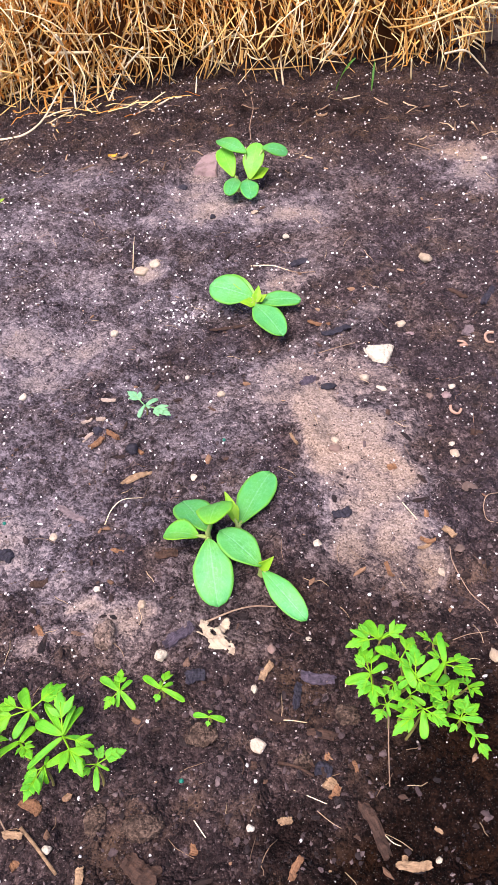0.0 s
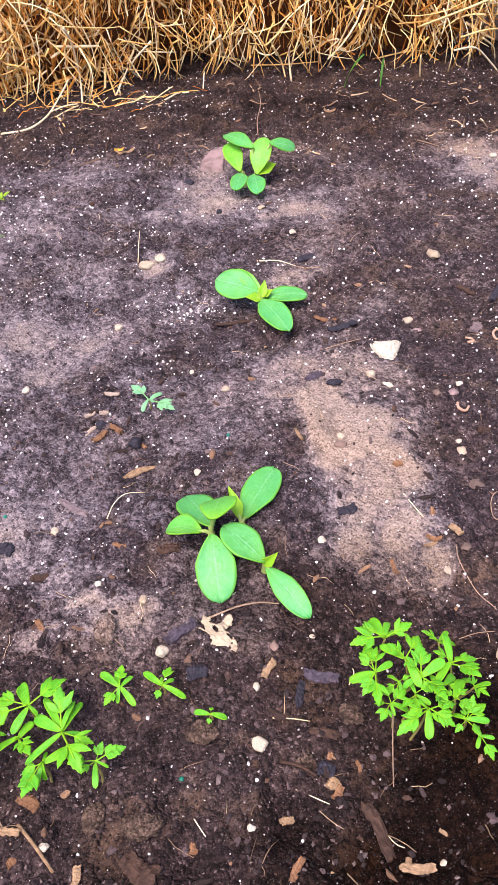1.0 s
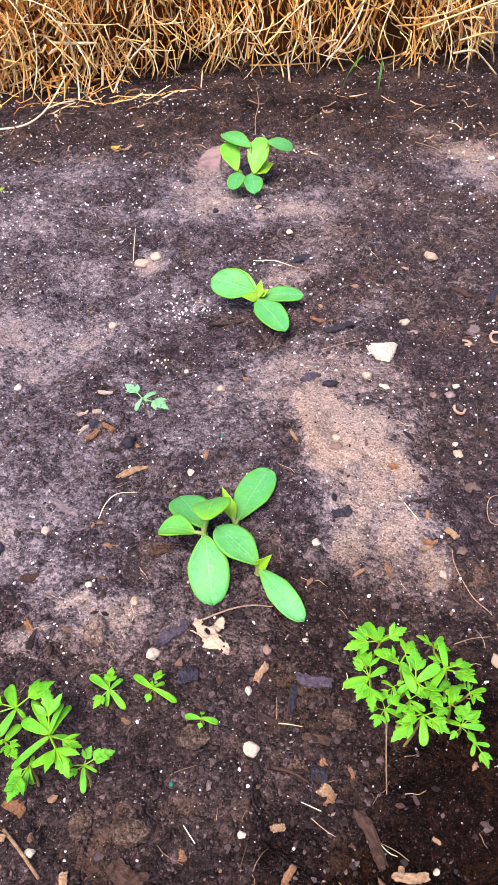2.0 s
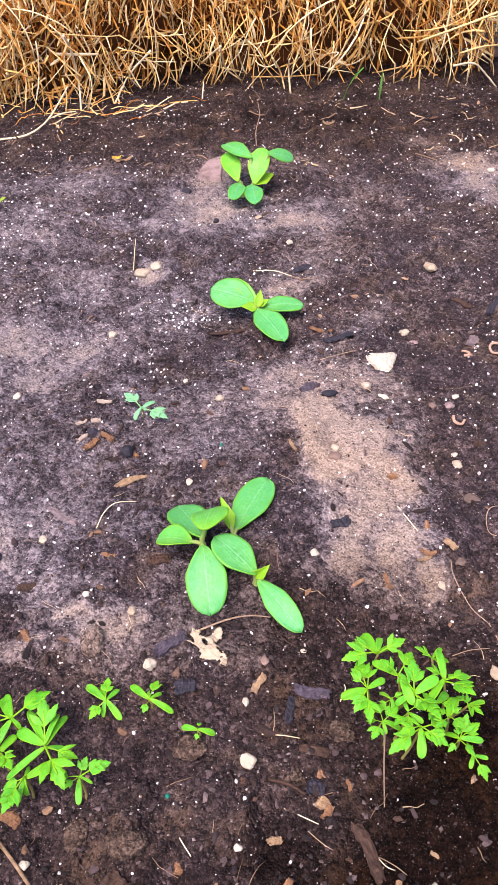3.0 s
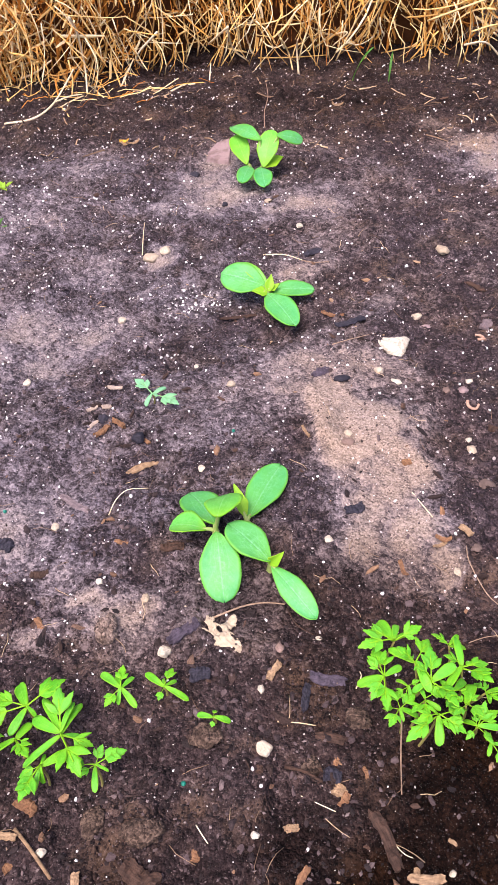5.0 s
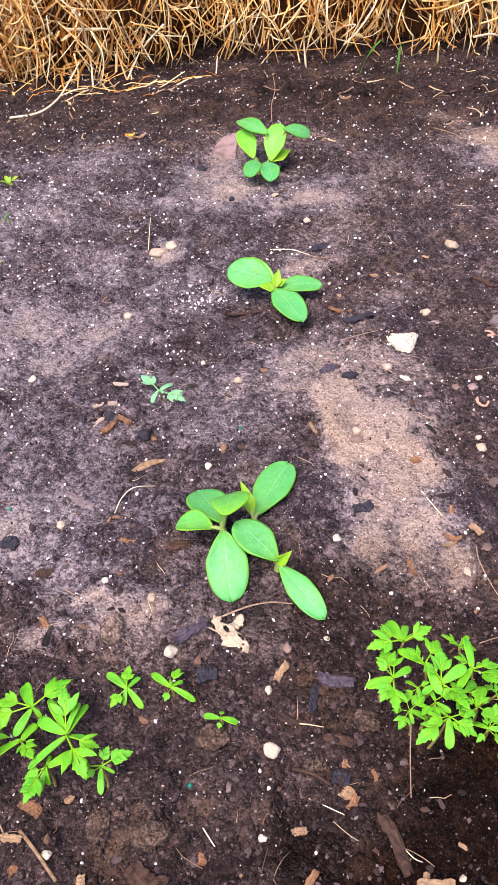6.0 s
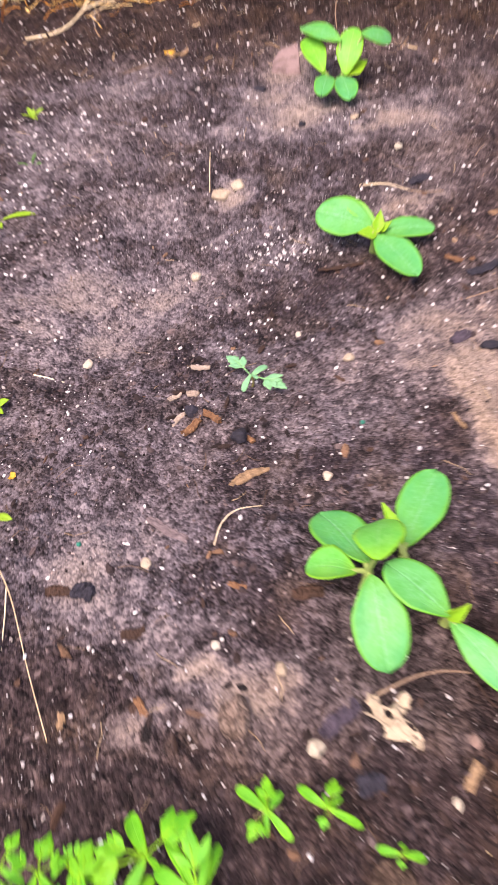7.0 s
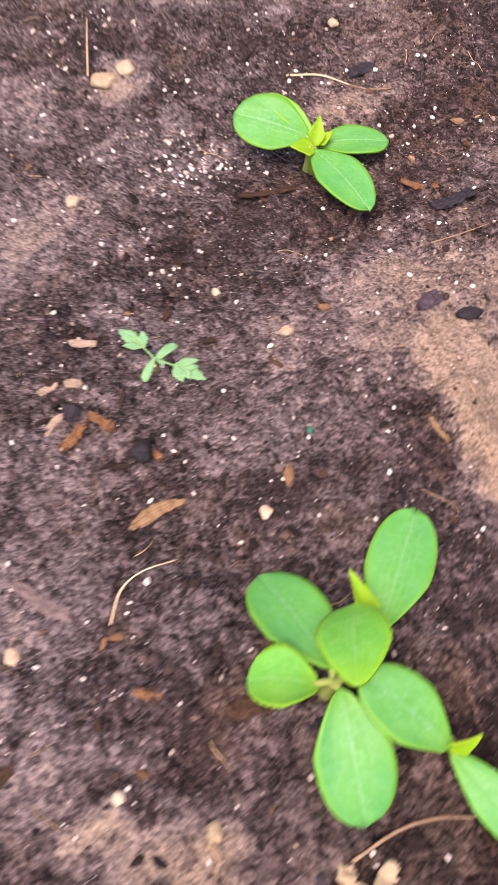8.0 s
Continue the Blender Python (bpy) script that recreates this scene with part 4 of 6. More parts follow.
marigold((-0.0190, 0.1860, 0.0030), (-0.0190, 0.1860), [("seed", (-0.0280, 0.1890, 0.0030), 0.34), ("seed", (-0.0100, 0.1850, 0.0020), 0.34), ("leaf", (-0.0180, 0.1900, 0.0050), 0.34), ("leaf", (-0.0200, 0.1820, 0.0020), 0.36)], "small marigold seedling alone on bare soil", 182)
marigold((-0.0690, 0.4420, 0.0110), (-0.0700, 0.4440), [("leaf", (-0.0840, 0.4580, 0.0150), 0.26), ("leaf", (-0.0490, 0.4300, 0.0120), 0.30), ("seed", (-0.0750, 0.4350, 0.0060), 0.34), ("seed", (-0.0600, 0.4500, 0.0120), 0.42), ("seed", (-0.0655, 0.4380, 0.0130), 0.40)], "bluish-green marigold seedling alone on bare soil", 190, True)

# ---- weeds and grass blades ----


def sprout(name, x, y, blades, material, label, group=""):
    """A weed: blades of length, way, lift, width."""
    plant = thing(name, x, y)
    o = Vector(plant.location)
    for k, (ln, turn, lift, wd) in enumerate(blades):
        way = Vector((math.cos(radians(turn)), math.sin(radians(turn)), math.tan(radians(lift)))).normalized()
        b = o - Vector((0, 0, 0.002))
        bm = blade(bmesh.new(), b, b + way * ln, way.cross(Vector((0, 0.02, 1))), wd, lance, 0.05, 0.3, 0.0004, 10, 4, 0, 5, 0.12, k)
        part("blade", bm, material, plant)
    return tagged(plant, label, "weed", group)


sprout("grass_blade", 0.1550, 1.1270, [(0.05, 5, 66, 0.0045)], GRASS, "single green grass blade beside the straw")
sprout("grass_blade", 0.2060, 1.1320, [(0.044, 75, 66, 0.0032)], GRASS, "thin green grass blade beside the straw")
sprout("weed_sprout", -0.2640, 0.8180, [(0.014, 30, 40, 0.005), (0.013, 120, 40, 0.005), (0.012, 210, 45, 0.005), (0.014, 300, 30, 0.004), (0.01, 75, 60, 0.004)], LIME, "tiny lime-green weed sprout on the soil")
sprout("weed_sprout", -0.2530, 0.7370, [(0.013, 0, 15, 0.002), (0.013, 170, 15, 0.002), (0.012, 60, 45, 0.002)], GRASS, "thin dull green weed sprout on the soil")
sprout("weed_sprout", -0.2640, 0.6470, [(0.03, 12, 10, 0.006), (0.016, 200, 30, 0.005), (0.012, -60, 15, 0.005), (0.02, 120, 40, 0.004)], LIME, "lime-green weed with one long blade")
sprout("weed_sprout", -0.2240, 0.4370, [(0.012, 20, 35, 0.006), (0.01, 80, 40, 0.005), (0.012, -40, 30, 0.005)], LIME, "small lime-green weed at the bed's side")
sprout("weed_sprout", -0.2180, 0.4020, [(0.011, 5, 15, 0.003), (0.012, 110, 45, 0.003)], LIME, "thin lime-green weed at the bed's side")
sprout("weed_sprout", -0.2090, 0.3580, [(0.014, -22, 18, 0.005), (0.012, 150, 45, 0.004)], LIME, "lime-green weed blade over bare soil")

# ---- stones, bark and other loose bits ----


def clod(x, y, sx, sy, sz, turn, label, seed, material):
    """A crumbly lump of soil, half sunk."""
    bm = bmesh.new()
    bmesh.ops.create_icosphere(bm, subdivisions=4, radius=1)
    off = Vector((seed * 2.9, seed * 1.1, 3.0))
    for v in bm.verts:
        d = v.co.normalized()
        k = 1 + 0.28 * noise.noise(d * 1.4 + off) + 0.16 * noise.noise(d * 3.3 + off) + 0.10 * noise.noise(d * 7.5 + off) + 0.07 * noise.noise(d * 16 + off)
        v.co = Vector((d.x * k * sx / 2, d.y * k * sy / 2, d.z * k * sz / 2))
    ob = finish("soil_clod", bm, material)
    ob.matrix_basis = pose(x, y, ground_z(x, y) + sz * 0.10, 0, 0, turn)
    return tagged(ob, label, "soil clod")


def stone(name, x, y, sx, sy, sz, turn, material, label, category="stone", sink=0.3, seed=0, knob=0.26):
    bm = bmesh.new()
    bmesh.ops.create_icosphere(bm, subdivisions=3, radius=1)
    off = Vector((seed * 3.7, seed * 1.3, 5.0))
    rng = random.Random(seed + 40)
    facets = [Vector((rng.gauss(0, 1), rng.gauss(0, 1), rng.gauss(0, 0.8))).normalized() for _ in range(5 if knob > 0.1 else 0)]
    for v in bm.verts:
        d = v.co.normalized()
        k = 1 + knob * 1.4 * noise.noise(d * 1.3 + off) + knob * 0.7 * noise.noise(d * 2.9 + off) + 0.09 * noise.noise(d * 8 + off)
        p = d * k
        for f in facets:
            over = p.dot(f) - 0.72
            if over > 0:
                p = p - f * over * 0.8
        v.co = Vector((p.x * sx / 2, p.y * sy / 2, p.z * sz / 2))
    ob = finish(name, bm, material)
    ob.matrix_basis = pose(x, y, ground_z(x, y) + sz * (0.5 - sink), 0, 0, turn)
    return tagged(ob, label, category)


def chalk_stone(x, y, wide, deep, tall, turn):
    """A flat, three-cornered, pitted lump of chalk with a ragged foot."""
    bm = bmesh.new()
    bmesh.ops.create_icosphere(bm, subdivisions=5, radius=1)
    sides = [radians(a) for a in (88, 205, 332)]
    for v in bm.verts:
        d = v.co.normalized()
        a = math.atan2(d.y, d.x)
        reach = sum(max(0.0, math.cos(a - q) / 0.78) ** 7 for q in sides) ** (-1 / 7)
        reach = min(reach, 1.25) * (1 + 0.10 * noise.noise((3 * math.cos(a), 3 * math.sin(a), 2.0)) + 0.06 * noise.noise((9 * math.cos(a), 9 * math.sin(a), 5.0)))
        flat = math.hypot(d.x, d.y) ** 0.55
        h = math.copysign(abs(d.z) ** 0.5, d.z) * (1 + 0.22 * noise.noise(d * 2.1) + 0.10 * noise.noise(d * 6))
        pit = max(0.0, noise.noise(d * 9 + Vector((4, 1, 2))) - 0.22) * 0.8 + max(0.0, noise.noise(d * 19) - 0.25) * 0.35
        k = 1 - 0.35 * pit
        v.co = Vector((math.cos(a) * reach * flat * k * wide / 2, math.sin(a) * reach * flat * k * deep / 2, (h - pit) * tall / 2))
    ob = finish("stone", bm, WHITE_STONE)
    ob.matrix_basis = pose(x, y, ground_z(x, y) + tall * 0.12, 4, 0, turn)
    return tagged(ob, "flat pitted chalky white stone on dark soil", "stone")


def slab_stone(x, y, corners, tall, turn):
    """A flat broken slab with blunt corners. corners: angle and reach."""
    bm = bmesh.new()
    low = [bm.verts.new((d * 1.04 * math.cos(radians(a)), d * 1.04 * math.sin(radians(a)), -tall * 0.5)) for a, d in corners]
    top = [bm.verts.new((d * 0.92 * math.cos(radians(a)), d * 0.92 * math.sin(radians(a)), tall * (0.5 + 0.14 * math.sin(radians(a * 1.7))))) for a, d in corners]
    bm.faces.new(top)
    bm.faces.new(low[::-1])
    for k in range(len(corners)):
        q = (k + 1) % len(corners)
        bm.faces.new((low[k], low[q], top[q], top[k]))
    bmesh.ops.bevel(bm, geom=bm.edges[:], offset=tall * 0.11, segments=2, affect="EDGES")
    bmesh.ops.triangulate(bm, faces=bm.faces[:])
    bmesh.ops.subdivide_edges(bm, edges=bm.edges[:], cuts=3, use_grid_fill=True)
    for v in bm.verts:
        v.co += Vector((0.6, 0.6, 1.0)) * tall * (0.10 * noise.noise(v.co * 90) + 0.07 * noise.noise(v.co * 300))
    ob = finish("stone", bm, PINK_STONE, smooth=False)
    ob.matrix_basis = pose(x, y, ground_z(x, y) + tall * 0.22, 3, -3, turn)
    return tagged(ob, "flat broken pinkish stone beside squash seedlings", "stone")


slab_stone(-0.0255, 0.9010, [(5, 0.013), (69, 0.035), (100, 0.027), (160, 0.016), (227, 0.0245), (293, 0.029)], 0.0085, 0)
chalk_stone(0.1232, 0.5130, 0.0240, 0.0262, 0.0100, 4)


def chip(name, x, y, ln, wd, th, turn, material, label, bend=0.0, tilt=0.0, seed=0, lift=0.35, category="bark chip"):
    """A splintered flake of bark, bent upwards at its ends by bend."""
    rng = random.Random(seed * 7 + 1)
    bm = bmesh.new()
    nu, nv = 12, 4
    top, low = [], []
    for i in range(nu + 1):
        u = i / nu * 2 - 1
        w = wd * (1 - 0.22 * abs(u) ** 3) * rng.uniform(0.84, 1.10)
        sway = 0.10 * wd * math.sin(3 * u + seed)
        row_t, row_l = [], []
        for j in range(nv + 1):
            v = j / nv * 2 - 1
            end = ln * 0.06 * rng.uniform(-1, 1) * (abs(u) > 0.9)
            h = bend * ln * u * u + th * 0.25 * rng.uniform(-1, 1)
            edge = 1 - 0.6 * v * v
            row_t.append(bm.verts.new((u * ln / 2 + end, v * w / 2 + sway, h + th / 2 * edge)))
            row_l.append(bm.verts.new((u * ln / 2 + end, v * w / 2 + sway, bend * ln * u * u - th / 2 * edge)))
        top.append(row_t)
        low.append(row_l)
    for i in range(nu):
        for j in range(nv):
            bm.faces.new((top[i][j], top[i + 1][j], top[i + 1][j + 1], top[i][j + 1]))
            bm.faces.new((low[i][j + 1], low[i + 1][j + 1], low[i + 1][j], low[i][j]))
        bm.faces.new((top[i][0], low[i][0], low[i + 1][0], top[i + 1][0]))
        bm.faces.new((top[i + 1][nv], low[i + 1][nv], low[i][nv], top[i][nv]))
    for i, order in ((0, 1), (nu, -1)):
        for j in range(nv):
            bm.faces.new((top[i][j], top[i][j + 1], low[i][j + 1], low[i][j])[::order])
    bmesh.ops.recalc_face_normals(bm, faces=bm.faces)
    bmesh.ops.subdivide_edges(bm, edges=bm.edges[:], cuts=1, use_grid_fill=True)
    for v in bm.verts:
        v.co += Vector((0.3, 0.3, 1.0)) * th * 0.3 * noise.noise(v.co * 260 + Vector((seed, 0, 0)))
    ob = finish(name, bm, material, smooth=False)
    ob.matrix_basis = pose(x, y, ground_z(x, y) + th * lift, 0, tilt, turn)
    return tagged(ob, label, category)


def twig(name, points, r0, r1, material, label, category="twig", steps=6):
    """A thin stem lying on the soil through places x, y and a height over it."""
    pts = [(x, y, ground_z(x, y) + h + r0 * 0.6) for x, y, h in points]
    ob = new(name, bpy.data.meshes.new(name))
    o = Vector(pts[0])
    bm = tube(bmesh.new(), [Vector(p) - o for p in glide(pts, steps)], r0, r1, 6)
    bm.to_mesh(ob.data)
    bm.free()
    ob.data.shade_smooth()
    ob.data.materials.append(material)
    ob.location = o
    return tagged(ob, label, category)


for k, (name, x, y, sx, sy, sz, turn, material, label) in enumerate([
    ("pebble", 0.1910, 0.6660, 0.0120, 0.0173, 0.0072, 20, STONE, "rounded cream pebble on dark soil"),
    ("pebble", 0.1480, 0.5540, 0.0092, 0.0082, 0.0049, 0, STONE, "small cream pebble beside a chalky stone"),
    ("pebble", -0.0900, 0.6690, 0.0165, 0.0150, 0.0083, 15, STONE, "sandy cream pebble beside another"),
    ("pebble", -0.0765, 0.6770, 0.0130, 0.0130, 0.0075, 0, STONE, "sandy cream pebble beside another"),
    ("pebble", -0.1070, 0.5630, 0.0076, 0.0087, 0.0046, 30, STONE, "blocky cream pebble on dark soil"),
    ("pebble", 0.1590, 0.3880, 0.0080, 0.0092, 0.0048, 0, STONE, "round cream pebble on dark soil"),
    ("pebble", 0.1590, 0.3460, 0.0112, 0.0129, 0.0067, 0, BROWN_STONE, "round grey-brown stone half sunk"),
    ("pebble", 0.0070, 0.1720, 0.0084, 0.0090, 0.0050, 40, STONE, "cream pebble on damp soil"),
    ("pebble", -0.0890, 0.2740, 0.0045, 0.0048, 0.0027, 0, WHITE_STONE, "white angular pebble on dark soil"),
    ("pebble", -0.0600, 0.2610, 0.0048, 0.0062, 0.0029, 0, STONE, "pale orange pebble on dark soil"),
    ("pebble", -0.0480, 0.2280, 0.0084, 0.0083, 0.0050, 60, WHITE_STONE, "chalky white pebble beside charred bark"),
]):
    stone(name, x, y, sx, sy, sz, turn, material, label, name.replace("_", " "), 0.3, k, 0.24)
for k, (name, x, y, sx, sy, sz, turn, material, label) in enumerate([
    ("pebble", 0.0720, 0.3950, 0.0060, 0.0060, 0.0036, 0, STONE, "cream pebble on sandy crust"),
    ("pebble", 0.0700, 0.3860, 0.0104, 0.0074, 0.0044, 0, BROWN_STONE, "grey-brown pebble on sandy crust"),
    ("pebble", 0.0500, 0.3000, 0.0056, 0.0064, 0.0034, 0, STONE, "small cream pebble on dark soil"),
    ("pebble", 0.1410, 0.2970, 0.0084, 0.0062, 0.0025, -10, BROWN_STONE, "flat reddish-brown stone on dark soil"),
    ("pebble", 0.1260, 0.2790, 0.0048, 0.0069, 0.0029, 30, STONE, "tan pebble beside a root"),
    ("pebble", 0.1440, 0.2170, 0.0066, 0.0104, 0.0040, 30, STONE, "cream stone beside marigolds"),
    ("pebble", -0.0110, 0.4570, 0.0065, 0.0063, 0.0038, 0, STONE, "small cream pebble on dark soil"),
    ("pebble", -0.0390, 0.4910, 0.0045, 0.0052, 0.0027, 0, WHITE_STONE, "small white pebble on dark soil"),
    ("pebble", -0.1710, 0.4720, 0.0065, 0.0075, 0.0039, 0, STONE, "small tan pebble on dark soil"),
    ("pebble", 0.0270, 0.7780, 0.0085, 0.0084, 0.0050, 0, STONE, "small cream pebble on dark soil"),
    ("pebble", 0.0570, 0.7240, 0.0072, 0.0076, 0.0043, 0, WHITE_STONE, "small white pebble on dark soil"),
    ("pebble", 0.3010, 0.8770, 0.0085, 0.0084, 0.0050, 0, WHITE_STONE, "small white pebble on dark soil"),
]):
    stone(name, x, y, sx, sy, sz, turn, material, label, name.replace("_", " "), 0.3, k + 30)
for k, (name, x, y, sx, sy, sz, turn, material, label) in enumerate([
    ("pebble", -0.0310, 0.3700, 0.0048, 0.0064, 0.0029, 0, STONE, "small tan pebble on dark soil"),
    ("pebble", -0.1250, 0.3240, 0.0056, 0.0074, 0.0034, 0, STONE, "pale pink pebble on dark soil"),
    ("pebble", 0.0170, 0.2270, 0.0048, 0.0069, 0.0029, 0, BROWN_STONE, "mauve grey pebble on dark soil"),
    ("char_lump", -0.0190, 0.7780, 0.0078, 0.0083, 0.0047, 0, BARK_DARK, "black lump of charred bark"),
    ("char_lump", -0.0540, 0.8540, 0.0140, 0.0129, 0.0077, 0, BARK_DARK, "black lump of charred bark"),
    ("char_lump", -0.1040, 0.4220, 0.0100, 0.0085, 0.0070, 0, BARK_DARK, "blue-black lump of charred bark"),
    ("char_lump", -0.0770, 0.4000, 0.0100, 0.0090, 0.0070, 0, BARK_DARK, "blue-black lump of charred bark"),
    ("pebble", 0.0390, 0.2330, 0.0033, 0.0038, 0.0020, 0, WHITE_STONE, "white perlite pebble on dark soil"),
    ("pebble", 0.0060, 0.2050, 0.0039, 0.0052, 0.0023, 0, WHITE_STONE, "white perlite pebble on dark soil"),
    ("pebble", 0.0010, 0.1310, 0.0042, 0.0041, 0.0025, 0, WHITE_STONE, "white perlite pebble on dark soil"),
    ("pebble", -0.1000, 0.1270, 0.0054, 0.0048, 0.0029, 0, WHITE_STONE, "white perlite pebble on dark soil"),
    ("pebble", 0.0920, 0.1140, 0.0036, 0.0035, 0.0021, 0, WHITE_STONE, "white perlite pebble on dark soil"),
]):
    stone(name, x, y, sx, sy, sz, turn, material, label, name.replace("_", " "), 0.3, k + 60)
clod(-0.0805, 0.2410, 0.0135, 0.0165, 0.0150, 0, "brown clod of hardened soil on crust", 0, CLOD)
clod(0.0560, 0.1870, 0.0120, 0.0140, 0.0090, 40, "dark brown clod of damp soil", 1, DAMP_CLOD)
clod(0.0300, 0.1650, 0.0120, 0.0103, 0.0056, 80, "dark brown clod of damp soil", 2, DAMP_CLOD)
clod(-0.0230, 0.1790, 0.0160, 0.0130, 0.0080, 10, "soft brown clod of damp soil beside marigolds", 3, DAMP_CLOD)
clod(-0.0520, 0.1330, 0.0200, 0.0130, 0.0080, 5, "broad brown clod of damp soil", 4, DAMP_CLOD)
clod(-0.0770, 0.1390, 0.0150, 0.0110, 0.0070, 70, "brown clod of damp soil beside marigolds", 5, DAMP_CLOD)
stone("fertiliser_bead", -0.0090, 0.4030, 0.0026, 0.0026, 0.0026, 0, TEAL, "glossy teal fertiliser bead on the soil", "bead", 0.2, 3, 0.04)
stone("fertiliser_bead", -0.0340, 0.1570, 0.0026, 0.0026, 0.0026, 0, TEAL, "glossy teal fertiliser bead on the soil", "bead", 0.2, 3, 0.04)
stone("fertiliser_bead", -0.1590, 0.3350, 0.0026, 0.0026, 0.0026, 0, TEAL, "glossy teal fertiliser bead on the soil", "bead", 0.2, 3, 0.04)
for k, (x, y, ln, wd, th, turn, material, label, bend) in enumerate([
    (-0.1025, 0.4120, 0.0182, 0.0046, 0.0030, 52, BARK_ORANGE, "bent orange bark chip on dark soil", 0.05),
    (-0.0920, 0.4145, 0.0130, 0.0042, 0.0030, -45, BARK_ORANGE, "short orange bark chip on dark soil", 0),
    (-0.0720, 0.3750, 0.0240, 0.0056, 0.0020, 30, BARK_TAN, "tan splinter of bark", 0),
    (-0.0365, 0.2380, 0.0205, 0.0068, 0.0040, 43, PURPLE_WOOD, "charred purple-black bark chip", 0),
    (0.0690, 0.3250, 0.0130, 0.0072, 0.0025, 23, BARK_DARK, "charred chip on sandy crust", 0),
    (0.0415, 0.2085, 0.0205, 0.0066, 0.0030, -14, PURPLE_WOOD, "flat charred bark chip", 0),
    (0.0295, 0.2000, 0.0175, 0.0044, 0.0030, 74, BARK_DARK, "charred bark chip lying flat", 0),
    (-0.0270, 0.2120, 0.0110, 0.0084, 0.0029, 5, BARK_DARK, "bluish-black charred chip on dark soil", 0),
    (0.0410, 0.1780, 0.0153, 0.0054, 0.0019, -11, BARK_BROWN, "brown bark chip on damp soil", 0),
    (0.0130, 0.2130, 0.0127, 0.0044, 0.0015, 61, BARK_TAN, "tan bark chip on damp soil", 0),
]):
    chip("bark_chip", x, y, ln, wd, th, turn, material, label, bend, 0, k + 0)
for k, (x, y, ln, wd, th, turn, material, label, bend) in enumerate([
    (-0.1100, 0.1470, 0.0117, 0.0060, 0.0021, -31, BARK_ORANGE, "orange bark chip beside marigolds", 0),
    (-0.1220, 0.2500, 0.0081, 0.0036, 0.0013, -60, BARK_ORANGE, "small orange bark chip", 0),
    (0.0930, 0.2790, 0.0114, 0.0030, 0.0011, -75, BARK_ORANGE, "curled orange bark flake", 0.25),
    (0.0430, 0.1520, 0.0059, 0.0070, 0.0024, 59, BARK_TAN, "pale tan bark chip", 0),
    (0.0450, 0.1470, 0.0078, 0.0042, 0.0015, 50, BARK_ORANGE, "orange bark chip on dark soil", 0),
    (0.0430, 0.1670, 0.0073, 0.0033, 0.0012, 74, BARK_ORANGE, "orange bark chip on dark soil", 0),
    (0.0570, 0.1600, 0.0062, 0.0022, 0.0008, -81, BARK_ORANGE, "orange bark chip on dark soil", 0),
    (0.0625, 0.1285, 0.0275, 0.0062, 0.0030, -70, BARK_BROWN, "long dark brown bark strip", 0),
    (0.0190, 0.1350, 0.0063, 0.0038, 0.0013, 18, BARK_TAN, "tan bark chip on dark soil", 0),
]):
    chip("bark_chip", x, y, ln, wd, th, turn, material, label, bend, 0, k + 20)
for k, (x, y, ln, wd, th, turn, material, label, bend) in enumerate([
    (0.2100, 0.6040, 0.0213, 0.0061, 0.0021, -49, BARK_BROWN, "reddish-brown bark chip on dark soil", 0),
    (0.2340, 0.5890, 0.0300, 0.0070, 0.0024, 60, BARK_DARK, "dark bark chip on dark soil", 0),
    (0.0770, 0.5640, 0.0199, 0.0050, 0.0018, -18, BARK_ORANGE, "curled orange husk on soil", 0.1),
    (0.0900, 0.5460, 0.0260, 0.0070, 0.0025, 23, BARK_DARK, "charred bark chip on dark soil", 0),
    (0.0420, 0.3960, 0.0125, 0.0024, 0.0014, -72, BARK_TAN, "thin tan bark sliver at the crust's broken edge", 0.1),
    (0.0340, 0.1640, 0.0170, 0.0030, 0.0010, -28, BARK_BROWN, "reddish-brown twig splinter on dark soil", 0),
    (0.0400, 0.1590, 0.0091, 0.0076, 0.0027, -6, BARK_DARK, "black charred chip on dark soil", 0),
    (0.0720, 0.6800, 0.0319, 0.0084, 0.0029, 32, BARK_DARK, "bluish-black charred chip on dark soil", 0),
    (0.1190, 0.2970, 0.0112, 0.0028, 0.0010, 27, BARK_TAN, "pale curled bark flake", 0.2),
    (0.0040, 0.1610, 0.0042, 0.0036, 0.0013, 76, BARK_BROWN, "small brown bark chip", 0),
]):
    chip("bark_chip", x, y, ln, wd, th, turn, material, label, bend, 0, k + 40)
